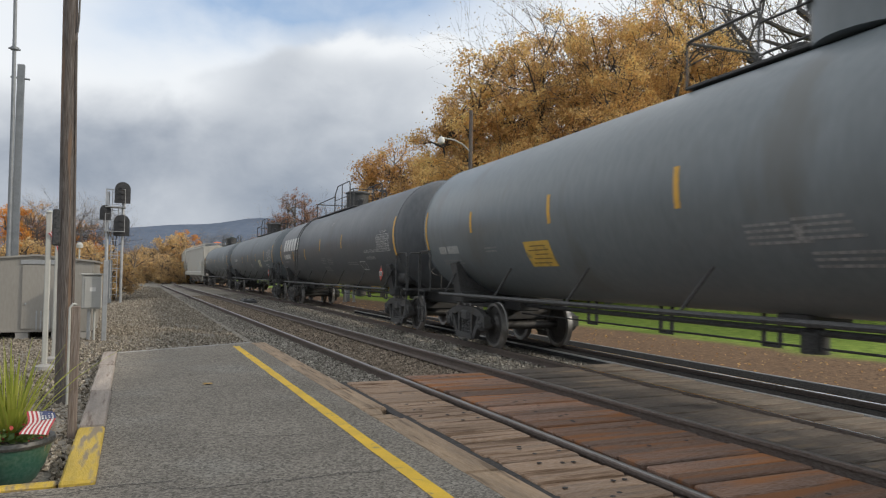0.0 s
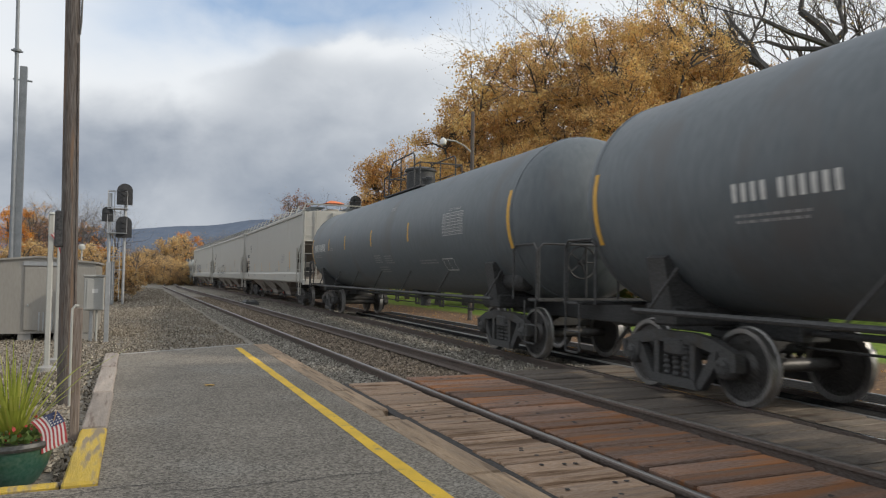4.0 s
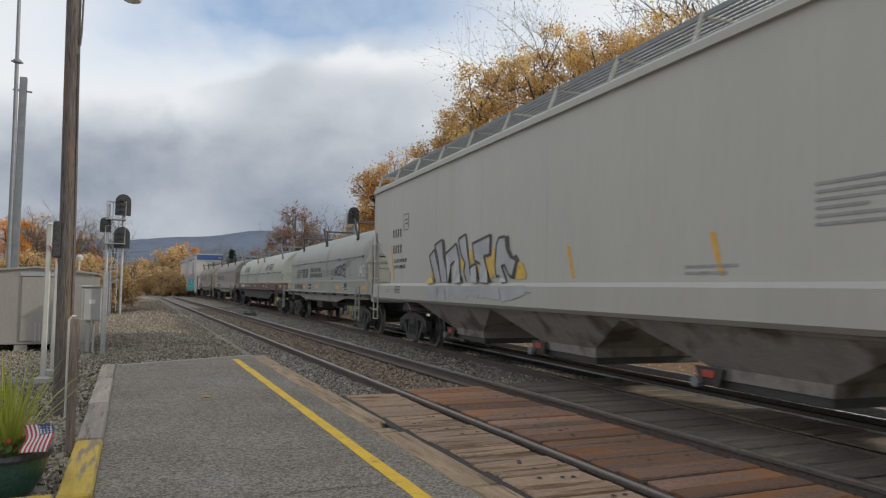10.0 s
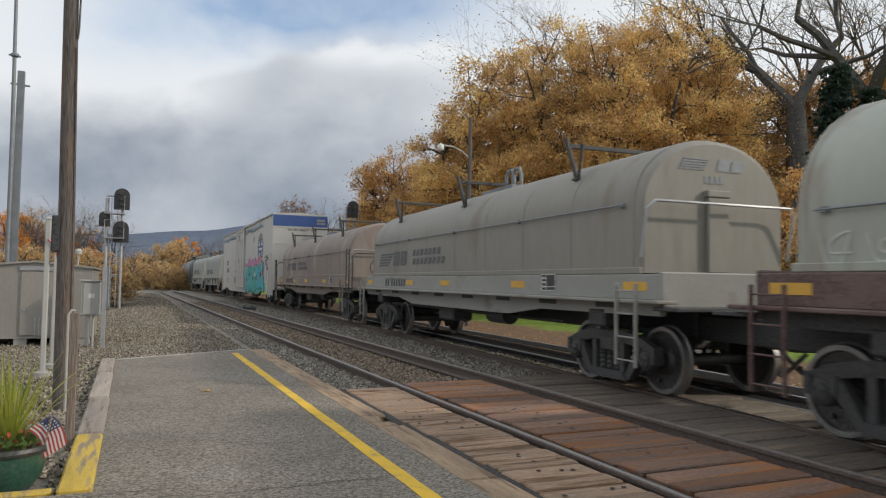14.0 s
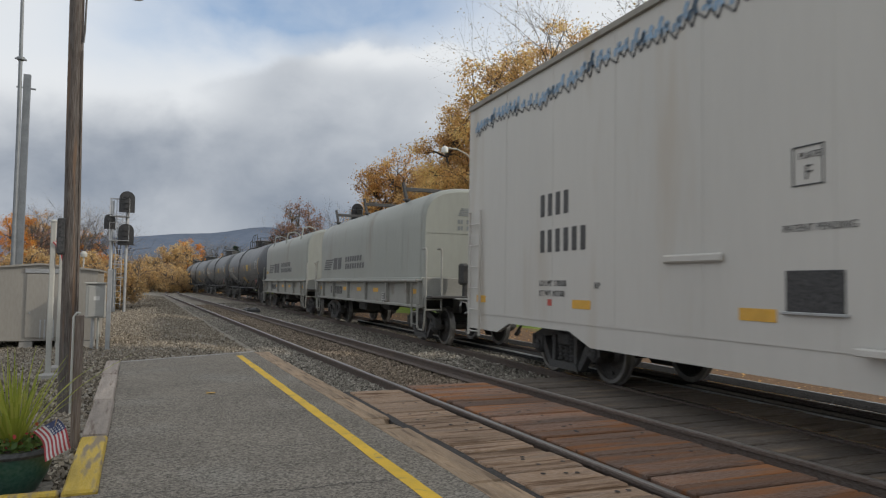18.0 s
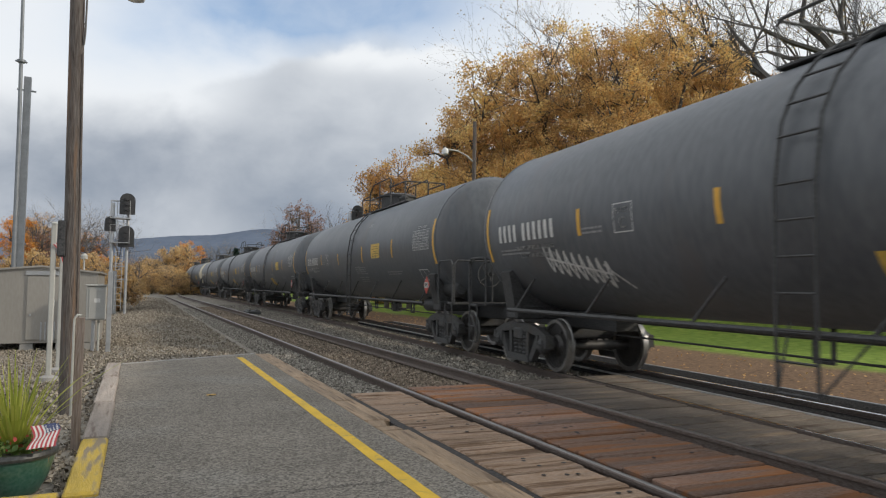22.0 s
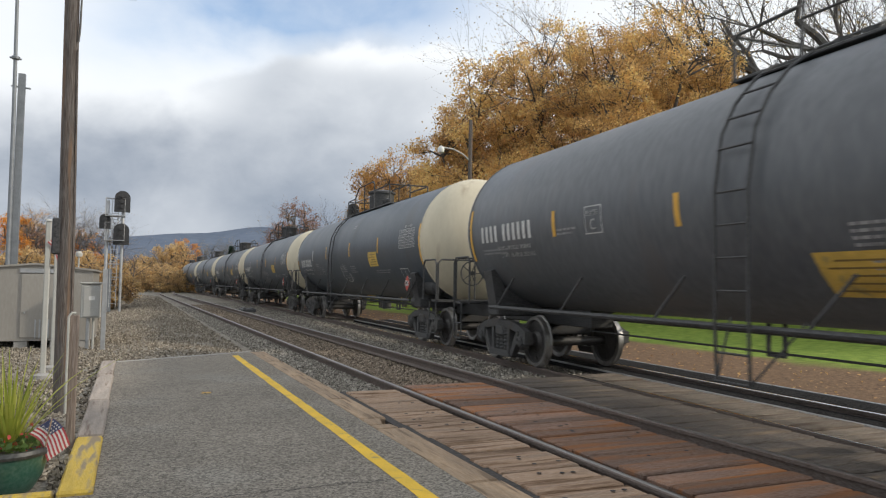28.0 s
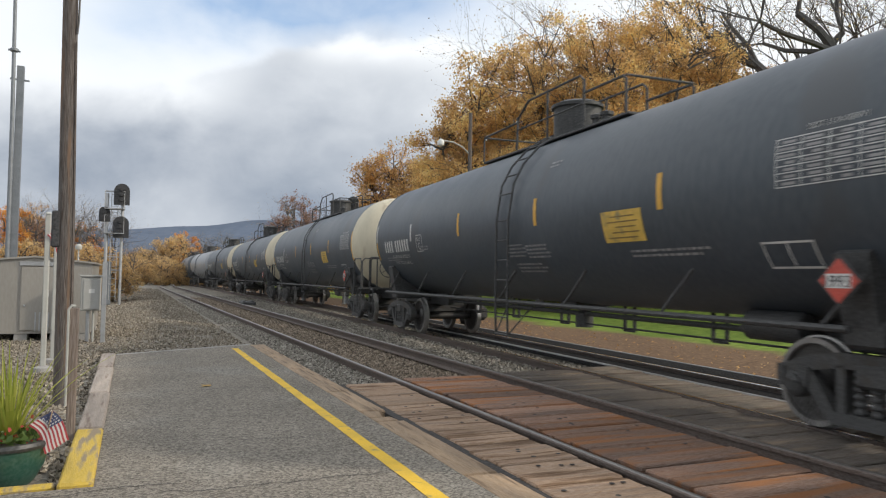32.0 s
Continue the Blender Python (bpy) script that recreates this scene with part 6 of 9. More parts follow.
def tag_b(car, x, e):
    """Pale angular shapes outlined in dark brown, with yellow in the gaps."""
    def patch(name, poly, paint, lift, label):
        g = Shape().add([(0, *p) for p in poly], [tuple(range(len(poly)))])
        g.v = [((-1.548 if v[2] > 1.6 else -1.616) - lift, v[1], v[2]) for v in g.v]
        part(name, g, M[paint], car, label, smooth=0)

    def pale(*poly):
        patch("graffiti_letter", poly, "spray_pale", 0.004, "pale grey angular spray-painted shape")
        for i, (p, q) in enumerate(zip(poly, poly[1:] + poly[:1])):
            if max(p[1], q[1]) - 1.6 > 0.03 and p[1] + q[1] > 3.28:
                g = stroke(Shape(), [p, q], 0.05, -1.558)
                part("graffiti_outline", g, M["spray_brown"], car, "dark brown spray outline", smooth=0)

    def shade(*poly):
        patch("graffiti_shade", poly, "yellow_panel", 0.002, "dull yellow spray shading")

    def dark(*poly):
        patch("graffiti_shadow", poly, "spray_brown", 0.007, "dark brown sprayed shadow")
    shade((5.36, 1.76), (5.01, 1.59), (5.58, 1.59))
    shade((3.13, 2.24), (2.99, 2.27), (2.85, 1.97), (3.08, 1.93))
    shade((1.97, 2.24), (1.86, 2.26), (1.94, 1.93), (1.86, 1.76), (1.98, 1.73), (2.13, 1.62), (2.32, 2), (2.09, 2.08))
    shade((0.97, 1.96), (0.78, 1.92), (0.65, 1.73), (0.7, 1.66), (1.09, 1.64), (1.03, 1.79))
    shade((3.55, 2.14), (3.39, 1.99), (3.44, 1.86), (3.18, 1.69), (3.33, 1.66), (3.6, 1.97))
    shade((2.75, 2.09), (2.65, 2.05), (2.45, 1.65), (2.6, 1.65))
    pale((5.49, 2.21), (5.14, 2.36), (5.09, 2.23), (4.8, 1.81), (4.7, 1.61), (5.05, 1.61))
    pale((5.14, 2.45), (4.67, 2.55), (4.6, 2.2), (4.4, 1.89), (4.33, 1.61), (4.7, 1.61), (4.8, 1.82), (4.91, 2.14))
    pale((4.44, 2.23), (3.83, 2.42), (3.66, 2.08), (3.6, 1.8), (3.44, 1.6), (3.82, 1.6), (3.94, 2.05), (4.15, 1.96), (4.12, 1.6), (4.3, 1.61))
    pale((3.71, 2.5), (3.31, 2.58), (3.23, 2.29), (3.08, 1.85), (2.96, 1.62), (3.23, 1.62), (3.39, 1.79), (3.33, 1.99), (3.55, 2.17))
    pale((2.97, 2.37), (2.12, 2.49), (2.15, 2.12), (2.41, 2.1), (2.28, 1.88), (2.08, 1.6), (2.45, 1.6), (2.58, 1.96), (2.85, 2.03))
    pale((3.05, 1.91), (2.8, 1.97), (2.58, 1.6), (2.89, 1.6))
    pale((1.85, 2.29), (1.75, 2.41), (1.48, 2.42), (1.42, 2.19), (1.26, 2.04), (1.08, 2.03), (1.05, 1.94), (1.14, 1.79), (1.19, 1.68), (1.33, 1.74), (1.49, 1.91), (1.62, 1.89), (1.39, 1.61), (1.55, 1.6), (1.72, 1.72), (1.83, 1.7), (1.9, 1.93))
    pale((5.39, 1.26), (5.21, 1.54), (4.77, 1.54), (4.77, 1.2))
    pale((4.69, 1.54), (4.33, 1.54), (4.26, 1.24), (4.66, 1.21))
    pale((4.29, 1.54), (3.4, 1.54), (3.45, 1.32), (3.67, 1.28), (3.9, 1.34), (4.16, 1.3))
    pale((3.37, 1.53), (2.5, 1.53), (2.43, 1.41), (2.57, 1.27), (2.81, 1.37), (3, 1.36), (3.14, 1.26), (3.43, 1.27))
    pale((2.46, 1.53), (1.62, 1.54), (1.52, 1.3), (1.87, 1.29), (2.17, 1.33), (2.42, 1.29))
    pale((1.59, 1.53), (0.6, 1.55), (0.58, 1.4), (1.03, 1.3), (1.46, 1.27))
    dark((1.46, 2.41), (1.35, 2.43), (1.32, 2.19), (1.14, 2.03), (1.05, 2.09), (0.94, 2), (1.09, 1.66), (1.18, 1.66), (1.05, 1.96), (1.26, 2.03), (1.42, 2.17))
    dark((4.67, 2.55), (4.56, 2.54), (4.48, 2.2), (4.29, 1.81), (4.29, 1.62), (4.4, 1.81), (4.58, 2.16))
    dark((2.12, 2.49), (2.05, 2.5), (2.09, 2.1), (2.41, 2.08), (2.41, 2.12), (2.16, 2.14))


def hood_section(w, z0, zs, zt, n=16, square=2.0):
    """Outline of a coil hood: upright sides to zs, then a rounded top."""
    pts = [(-w, z0), (-w, zs)]
    for i in range(1, n):
        t = math.pi * (1 - i / n)
        c, s = math.cos(t), math.sin(t)
        pts.append((w * math.copysign(abs(c) ** (2 / square), c), zs + (zt - zs) * abs(s) ** (2 / square)))
    return pts + [(w, zs), (w, z0)]


def coil_car(label, length, hood_mat, frame_mat, hoods=1, tall=False, square=2.0, bars=(), logo=None, posts=False, tag=None, belly=True, rails=True, crown=None, plate=None, shoulder=2.5, lines=None, truck=2.3, end_emblem=False, hood_in=0.45, guides=False):
    """A covered coil car: low frame and one or two removable hoods."""
    car = thing("coil_car", label, "coil car", "train")
    half = length / 2
    e = half - 0.85
    zd = 1.56 if posts else 1.62
    w = 1.45 if tall else 1.25
    zs, zt = (2.9, 3.92) if tall else (shoulder, crown or 3.55)
    # frame
    if posts:
        for k in (-1, 1):
            sf = part("side_sill", Shape().box((k * 1.44, 0, 1.24), (0.08, 2 * e, 0.62), 0.01), frame_mat, car)
            part("top_ledge", Shape().box((k * 1.53, 0, 1.57), (0.26, 2 * e, 0.07), 0.015), frame_mat, sf)
            part("lower_flange", Shape().box((k * 1.49, 0, 0.94), (0.12, 2 * e, 0.07), 0.01), frame_mat, sf)
            for y in (-e + 0.1, -5.2, -3.41, -1.1, 1.15, 3.4, 5.2, e - 0.1):
                part("post", Shape().prism([(k * 1.46, 0.95), (k * 1.56, 1.0), (k * 1.58, 1.54), (k * 1.46, 1.54)], "y", y - 0.07, y + 0.07), frame_mat, sf)
    else:
        for k in (-1, 1):
            part("side_sill", Shape().box((k * 1.27, 0, 1.45), (0.08, 2 * e, 0.34), 0.012), frame_mat, car)
            part("side_ledge", Shape().box((k * 1.37, 0, 1.262), (0.30, 2 * e + 0.5, 0.045), 0.01), frame_mat, car)
            low = 0.72 if hoods == 2 else 0.92 if belly else 1.04
            poly = [(-e, 1.08), (-e, 1.23), (e, 1.23), (e, 1.08), (e - 3.2, 1.06), (e - 4.4, low), (-e + 4.4, low), (-e + 3.2, 1.06)]
            part("belly_plate", Shape().prism(poly, "x", min(k * 1.20, k * 1.28), max(k * 1.20, k * 1.28)), M["under"] if hoods == 2 else frame_mat, car)
            if k < 0:
                for y in np.linspace(-e + 1.2, e - 1.2, 8):
                    part("drain_slot", Shape().box((-1.286, y, 1.19), (0.01, 0.55, 0.07)), M["under"], car)
    part("deck", Shape().box((0, 0, 1.48), (2.80 if posts else 2.46, 2 * e, 0.14), 0.02).box((0, 0, 1.05), (0.6, 2 * e - 1, 0.6), 0.03), M["under"] if not posts else frame_mat, car)
    for k in (-1, 1):
        g = Shape().box((0, k * (e + 0.02), 1.395), (2.98 if posts else 2.62, 0.08, 0.51), 0.02)
        part("end_sill", g, frame_mat, car)
        part("end_deck", Shape().box((0, k * (e + 0.30), 1.18), (2.9, 0.5, 0.05), 0.01), M["under"], car)
        part("draft_sill", Shape().box((0, k * (e - 0.6), 0.90), (0.46, 3.2, 0.34), 0.02).box((0, k * (half - truck), 1.0), (2.6, 0.42, 0.26), 0.03), M["under"], car)
        ladder(car, -1.56, k * (e - 0.35), 0.42, 1.5, 0.42, frame_mat, "corner_step", 0.3)
        g = Shape()
        yo = k * (e + 0.5)
        if posts:
            for x in (-1.52, -1.12):
                g.tube([(x, k * (e + 0.34), 0.85), (x, k * (e + 0.34), 2.28), (x, k * (e + 0.30), 2.34), (x, k * (e + 0.05), 2.34)], 0.024, 6)
            for z in (0.87, 1.12):
                g.tube([(-1.52, k * (e + 0.34), z), (-1.12, k * (e + 0.34), z)], 0.018, 6)
            g.tube([(-1.52, k * (e + 0.30), 0.87), (-1.52, k * (e + 0.24), 0.50), (-1.50, k * (e + 0.12), 0.38), (-1.50, k * (e - 0.2), 0.38), (-1.50, k * (e - 0.3), 0.50), (-1.50, k * (e - 0.3), 1.1)], 0.024, 6)
        else:
            g.tube([(-1.4, yo, 1.2), (-1.4, yo, 2.3), (-1.3, yo, 2.4), (1.3, yo, 2.4), (1.4, yo, 2.3), (1.4, yo, 1.2)], 0.022, 6)
        for x in (() if posts else (-1.5,)):
            for dy in (0.05, 0.42):
                g.tube([(x, k * (e + dy), 0.9), (x, k * (e + dy), 2.55)], 0.022, 6)
            for z in (1.1, 1.5, 1.95, 2.4):
                g.tube([(x, k * (e + 0.05), z), (x, k * (e + 0.42), z)], 0.016, 6)
        if rails:
            part("handrail", g, frame_mat if posts else M["under"], car)
    # hoods
    hood_in = 0.12 if tall else hood_in
    span = (2 * e - 2 * hood_in) / hoods
    for hI in range(hoods):
        y0 = -e + hood_in + hI * span
        y1 = y0 + span - (0.08 if hoods > 1 else 0)
        sec = hood_section(w, zd + 0.02, zs, zt, 18, square)
        g = Shape()
        n = len(sec)
        ys = [(y0, 0.955), (y0 + 0.05, 0.985), (y0 + 0.14, 1.0), (y1 - 0.14, 1.0), (y1 - 0.05, 0.985), (y1, 0.955)]
        vs = [(x * f, y, zd + 0.02 + (z - zd - 0.02) * f) for y, f in ys for x, z in sec]
        fs = [(i * n + j + 1, i * n + j, (i + 1) * n + j, (i + 1) * n + j + 1) for i in range(len(ys) - 1) for j in range(n - 1)]
        fs += [tuple(range(n)), tuple(reversed(range((len(ys) - 1) * n, len(ys) * n)))]
        g.add(vs, fs)
        hd = part("hood", g, hood_mat, car, smooth=32)
        for y in np.linspace(y0 + 0.15, y1 - 0.15, 6 if hoods == 2 else 9):
            s2 = [(x * 1.004, z + 0.006) for x, z in sec]
            vs = [(p[0], yy, p[1]) for yy in (y - 0.012, y + 0.012) for p in s2]
            part("panel_seam", Shape().add(vs, [(j + 1, j, n + j, n + j + 1) for j in range(n - 1)]), hood_mat, hd)
        part("hood_base", Shape().box((-w, (y0 + y1) / 2, zd + 0.05), (0.08, y1 - y0, 0.09), 0.01).box((w, (y0 + y1) / 2, zd + 0.05), (0.08, y1 - y0, 0.09), 0.01), hood_mat, hd)
        rod = Shape().tube([(-w - 0.05, y0 + 0.3, zs - 0.02), (-w - 0.05, y1 - 0.3, zs - 0.02)], 0.014, 6)
        for y in np.linspace(y0 + 0.4, y1 - 0.4, 5):
            rod.box((-w - 0.03, y, zs - 0.02), (0.06, 0.07, 0.07), 0.01)
        if not tall:
            part("grab_rod", rod, M["steel_dark"], hd)
            er = Shape().tube([(-w - 0.02, y0 - 0.03, 1.85), (-w - 0.02, y0 - 0.16, zs - 0.10), (-w + 0.08, y0 - 0.2, zs), (w - 0.08, y0 - 0.2, zs), (w + 0.02, y0 - 0.16, zs - 0.10), (w + 0.02, y0 - 0.03, 1.85)], 0.022, 6)
            if hI == 0:
                part("end_rod", er, M["steel"], hd)
        # lifting frames and stacking guides
        for y in ((y0 + 1.3, y1 - 1.3) if hoods == 2 else (y0 + 2.0, (y0 + y1) / 2, y1 - 2.0)):
            lf = Shape()
            if guides:
                for k in (-1, 1):
                    lf.tube([(k * 1.22, y, zt - 0.20), (k * 1.30, y + 0.10, zt + 0.34)], 0.05, 7).box((k * 1.22, y, zt - 0.14), (0.16, 0.18, 0.05), 0.01)
                lf.box((0, y + 0.06, zt + 0.16), (2.5, 0.08, 0.10), 0.01)
            elif tall:
                zb = zt - 0.42
                for k in (-1, 1):
                    for dy in (-0.10, 0.10):
                        lf.tube([(k * 1.34, y + dy, zb), (k * 1.24, y + dy * 0.3, zt + 0.16)], 0.026, 6)
                    lf.box((k * 1.34, y, zb - 0.02), (0.05, 0.32, 0.08), 0.01).tube([(k * 1.24, y, zt + 0.14), (k * 0.95, y, zt + 0.22), (k * 0.70, y, zt + 0.14), (k * 0.60, y, zt - 0.04)], 0.032, 6)
            else:
                # leaning posts on both shoulders, a bar across, short stays
                for k in (-1, 1):
                    xs = k * 0.80 * w
                    zb = zs + (zt - zs) * 0.60
                    lf.tube([(xs, y, zb - 0.03), (xs + k * 0.12, y + 0.16, zt + 0.30)], 0.042, 7)
                    lf.box((xs, y, zb), (0.14, 0.16, 0.03), 0.006)
                    if hoods == 1:
                        lf.tube([(xs, y - 0.02, zb), (xs + k * 0.05, y - 0.22, zt + 0.16)], 0.026, 6)
                    else:
                        lf.tube([(k * 0.52 * w, y + 0.05, zt - 0.16), (k * 0.50 * w, y + 0.12, zt + 0.16)], 0.035, 6)
                lf.box((0, y + 0.13, zt + 0.18), (1.72 * w, 0.06, 0.07), 0.01)
            part("stacking_guide", lf, M["cast"] if guides or hoods == 1 and not posts else M["steel_dark"] if hoods == 2 else hood_mat, hd)
        if not tall:
            bk = Shape().box((0, (y0 + y1) / 2, zt + 0.02), (0.5, 1.6, 0.10), 0.01)
            for dy in (-0.35, 0.0):
                yy = (y0 + y1) / 2 + dy
                bk.tube([(0.1, yy - 0.2, zt + 0.05), (0.1, yy - 0.2, zt + 0.35), (0.1, yy - 0.1, zt + 0.5), (0.1, yy + 0.1, zt + 0.5), (0.1, yy + 0.2, zt + 0.35), (0.1, yy + 0.2, zt + 0.05)], 0.04, 6)
            part("lifting_eye", bk, M["steel_dark"], hd)
    put = flat_patch(-w - 0.006)
    if logo:
        # plain bands and blocks in place of the railway's emblem
        for y0, z0, hh, with_text in logo:
            def xx(z):
                return -w * (1 - max(0.0, (z - zs) / (zt - zs)) ** 2) ** 0.5 - 0.012 if z > zs else -w - 0.008

            def slab(ya, yb, za, zb, slant, name, label):
                part(name, Shape().add([(xx(za), ya, za), (xx(za), yb, za), (xx(zb), yb - slant, zb), (xx(zb), ya - slant, zb)], [(0, 1, 2, 3)]), M["emblem_mark"], car, label, smooth=0)
            for j in range(5):
                z = z0 + hh * j / 5
                slab(y0 - 0.05 * j, y0 - hh * (2.6 + 0.3 * j), z, z + hh * 0.125, 0.01, "emblem_stripe", "dark slanted stripe")
            for u, wide in ((3.7, 1.5), (5.45, 1.3)):
                slab(y0 - u * hh, y0 - (u + wide) * hh, z0, z0 + hh, 0.25 * hh, "emblem_block", "dark slanted block")
            if with_text:
                for row, count in ((0, 8), (1, 7)):
                    for c in range(count):
                        ya = y0 - hh * (8.2 + 0.78 * c)
                        za = z0 + hh * (0.0 if row == 0 else 0.58)
                        slab(ya, ya - hh * 0.56, za, za + hh * 0.42, 0.06, "mark_bar", "dark stencilled block")
    pm = flat_patch(-1.485 if posts else -1.314)
    for y in ([e - 0.45, 1.75, -0.15, -2.1, -e + 0.6] if posts else [e - 0.4, e - 4.2, 0.4, -3.2, -e + 0.5]):
        g = Shape()
        pm(g, y - 0.26, y + 0.26, 1.24 if posts else 1.40, 1.36 if posts else 1.52)
        part("reflector", g, M["yellow_mark"], car, "yellow reflective tape")
    # consolidated stencil: a black panel with a white frame and lines
    cy, cz, cx = (-3.02, 1.10, -1.488) if posts else (-4.31, 1.50, -1.317)
    panel = part("stencil_panel", Shape().box((cx, cy, cz), (0.008, 0.46, 0.28)), M["black"], car, "black stencil panel framed in white", smooth=0)
    for ya, za, wy, hz in ((0, 0.132, 0.46, 0.014), (0, -0.132, 0.46, 0.014), (0.223, 0, 0.014, 0.28), (-0.223, 0, 0.014, 0.28), (0.06, 0, 0.012, 0.26), (0.14, 0.07, 0.13, 0.03), (0.14, 0.0, 0.13, 0.03), (0.14, -0.07, 0.13, 0.03), (-0.08, -0.07, 0.26, 0.012)):
        part("white_line", Shape().box((cx - 0.005, cy + ya, cz + za), (0.005, wy, hz)), M["white_mark"], panel, smooth=0)
    mk = M["white_mark"] if frame_mat == M["red_brown"] else M["dark_mark"]
    for c in range(8):
        y = e - (2.3 if posts else 2.1) - 0.22 * c - (0.12 if c > 1 else 0)
        part("mark_bar", Shape().box((-1.485 if posts else -1.314, y, 1.24 if posts else 1.46), (0.006, 0.13, 0.26 if posts else 0.20)), mk, car, "stencilled block", smooth=0)
    for text, y, z, size in lines or ():
        words(car, text, y, z, size, -1.316, mk)
    if tag:
        tag(car, -w - 0.012, e)
    g = Shape()
    g.tube([(-0.9, -e + 3, 0.85), (-0.9, e - 3, 0.85)], 0.025, 6).box((-0.8, 1.0, 0.80), (0.5, 0.9, 0.4), 0.04).lathe([(0.18, -0.4), (0.18, 0.4)], 12, "y", (-0.85, -1.6, 0.85))
    part("brake_rigging", g, M["under"], car)
    if rails:
        part("brake_wheel", cached("brake_wheel", brake_wheel_mesh), M["under"], car, at=pose(-0.5, -(e + 0.46), 1.95) if not posts else pose(-0.22, -(e + 0.56), 1.78))
    if end_emblem:
        ye = -e + hood_in - 0.005
        part("end_channel", Shape().box((0, ye - 0.03, 2.18), (0.36, 0.08, 1.05), 0.015).box((0, ye - 0.03, 2.76), (0.40, 0.10, 0.10), 0.015), hood_mat, car)
        for j in range(5):
            part("emblem_stripe", Shape().box((-0.42 + 0.02 * j, ye, 3.10 + 0.036 * j), (0.44, 0.008, 0.02)), M["steel_dark"], car, "dark slanted stripe", smooth=0)
        for x0, x1 in ((0.02, 0.22), (0.26, 0.46)):
            part("emblem_block", Shape().add([(x0, ye - 0.004, 3.09), (x1, ye - 0.004, 3.09), (x1 + 0.04, ye - 0.004, 3.26), (x0 + 0.04, ye - 0.004, 3.26)], [(0, 1, 2, 3)]), M["steel_dark"], car, "dark slanted block", smooth=0)
        for c in range(4):
            part("mark_bar", Shape().box((-0.16 + c * 0.09, ye, 2.96), (0.06, 0.008, 0.10)), M["steel_dark"], car, "dark stencilled block", smooth=0)
    if posts:
        br = part("brake_stand", Shape().box((-0.56, -(e + 0.36), 1.74), (0.20, 0.26, 0.52), 0.05).box((-0.52, -(e + 0.36), 1.36), (0.10, 0.12, 0.40), 0.02).tube([(-0.56, -(e + 0.40), 1.78), (-0.22, -(e + 0.54), 1.78)], 0.05, 8), M["under"], car, "black hand brake housing")
        part("release_lever", Shape().tube([(-0.75, -(e + 0.6), 0.98), (-0.70, -(e + 0.6), 1.08), (-0.58, -(e + 0.6), 1.06), (-0.52, -(e + 0.6), 0.85), (-0.62, -(e + 0.6), 0.80)], 0.02, 6), M["steel"], br)
        part("step_board", Shape().box((-0.35, -(e + 0.55), 1.14), (1.0, 0.22, 0.03), 0.008), M["steel"], car)
        # emblem and two rows of blocks on the leading end of the hood
        ye = -e + 0.115
        for j in range(5):
            z = 3.22 + 0.042 * j
            part("emblem_stripe", Shape().box((-0.32 + 0.02 * j, ye, z), (0.40, 0.008, 0.024)), M["steel_dark"], car, "dark slanted stripe", smooth=0)
        for x0, x1 in ((0.0, 0.25), (0.30, 0.55)):
            part("emblem_block", Shape().add([(x0, ye - 0.004, 3.21), (x1, ye - 0.004, 3.21), (x1 + 0.05, ye - 0.004, 3.41), (x0 + 0.05, ye - 0.004, 3.41)], [(0, 1, 2, 3)]), M["steel_dark"], car, "dark slanted block", smooth=0)
        for z in (3.06, 2.90):
            for c in range(14):
                if c not in (2, 9):
                    part("mark_bar", Shape().box((-0.50 + c * 0.08, ye, z), (0.052, 0.008, 0.10)), M["steel_dark"], car, "dark stencilled block", smooth=0)
        part("end_seam", Shape().box((0, ye, 2.76), (2.7, 0.010, 0.016)), hood_mat, car)
    if plate:
        g = Shape()
        put(g, plate - 0.31, plate + 0.31, 1.97, 2.11)
        pt = part("yellow_plate", g, M["yellow_panel"], car, "yellow warning plate with two lines of print", smooth=0)
        for z in (2.005, 2.055):
            part("fine_print", Shape().box((-w - 0.012, plate, z), (0.004, 0.5, 0.018)), M["dark_mark"], pt, smooth=0)
    by = half - truck
    bogie(car, -by)
    bogie(car, by)
    couplers(car, half)
    return car


def scribble(car, y0, z0, count, step, hgt, x, w, seed, paint="white_mark", label="white looping spray tag"):
    """White looping tags, each a piece of its own."""
    rnd = random.Random(seed)
    y1 = y0
    for i in range(count):
        y, y1 = y1, y1 - step * rnd.uniform(0.8, 1.25)
        pts = [(y, z0 + hgt * rnd.uniform(0.8, 1.1)), (y - step * 0.2, z0 + hgt * rnd.uniform(0, 0.2)), (y - step * 0.55, z0 + hgt * rnd.uniform(0.0, 0.3)), (y - step * 0.8, z0 + hgt * rnd.uniform(0.7, 1.1)),
               (y - step * 0.35, z0 + hgt * rnd.uniform(0.6, 0.9)), (y - step * 0.3, z0 + hgt * 0.4), (y - step * 0.85, z0 + hgt * rnd.uniform(0.1, 0.5))]
        part("graffiti", stroke(Shape(), pts, w, x), M[paint], car, label, smooth=0)


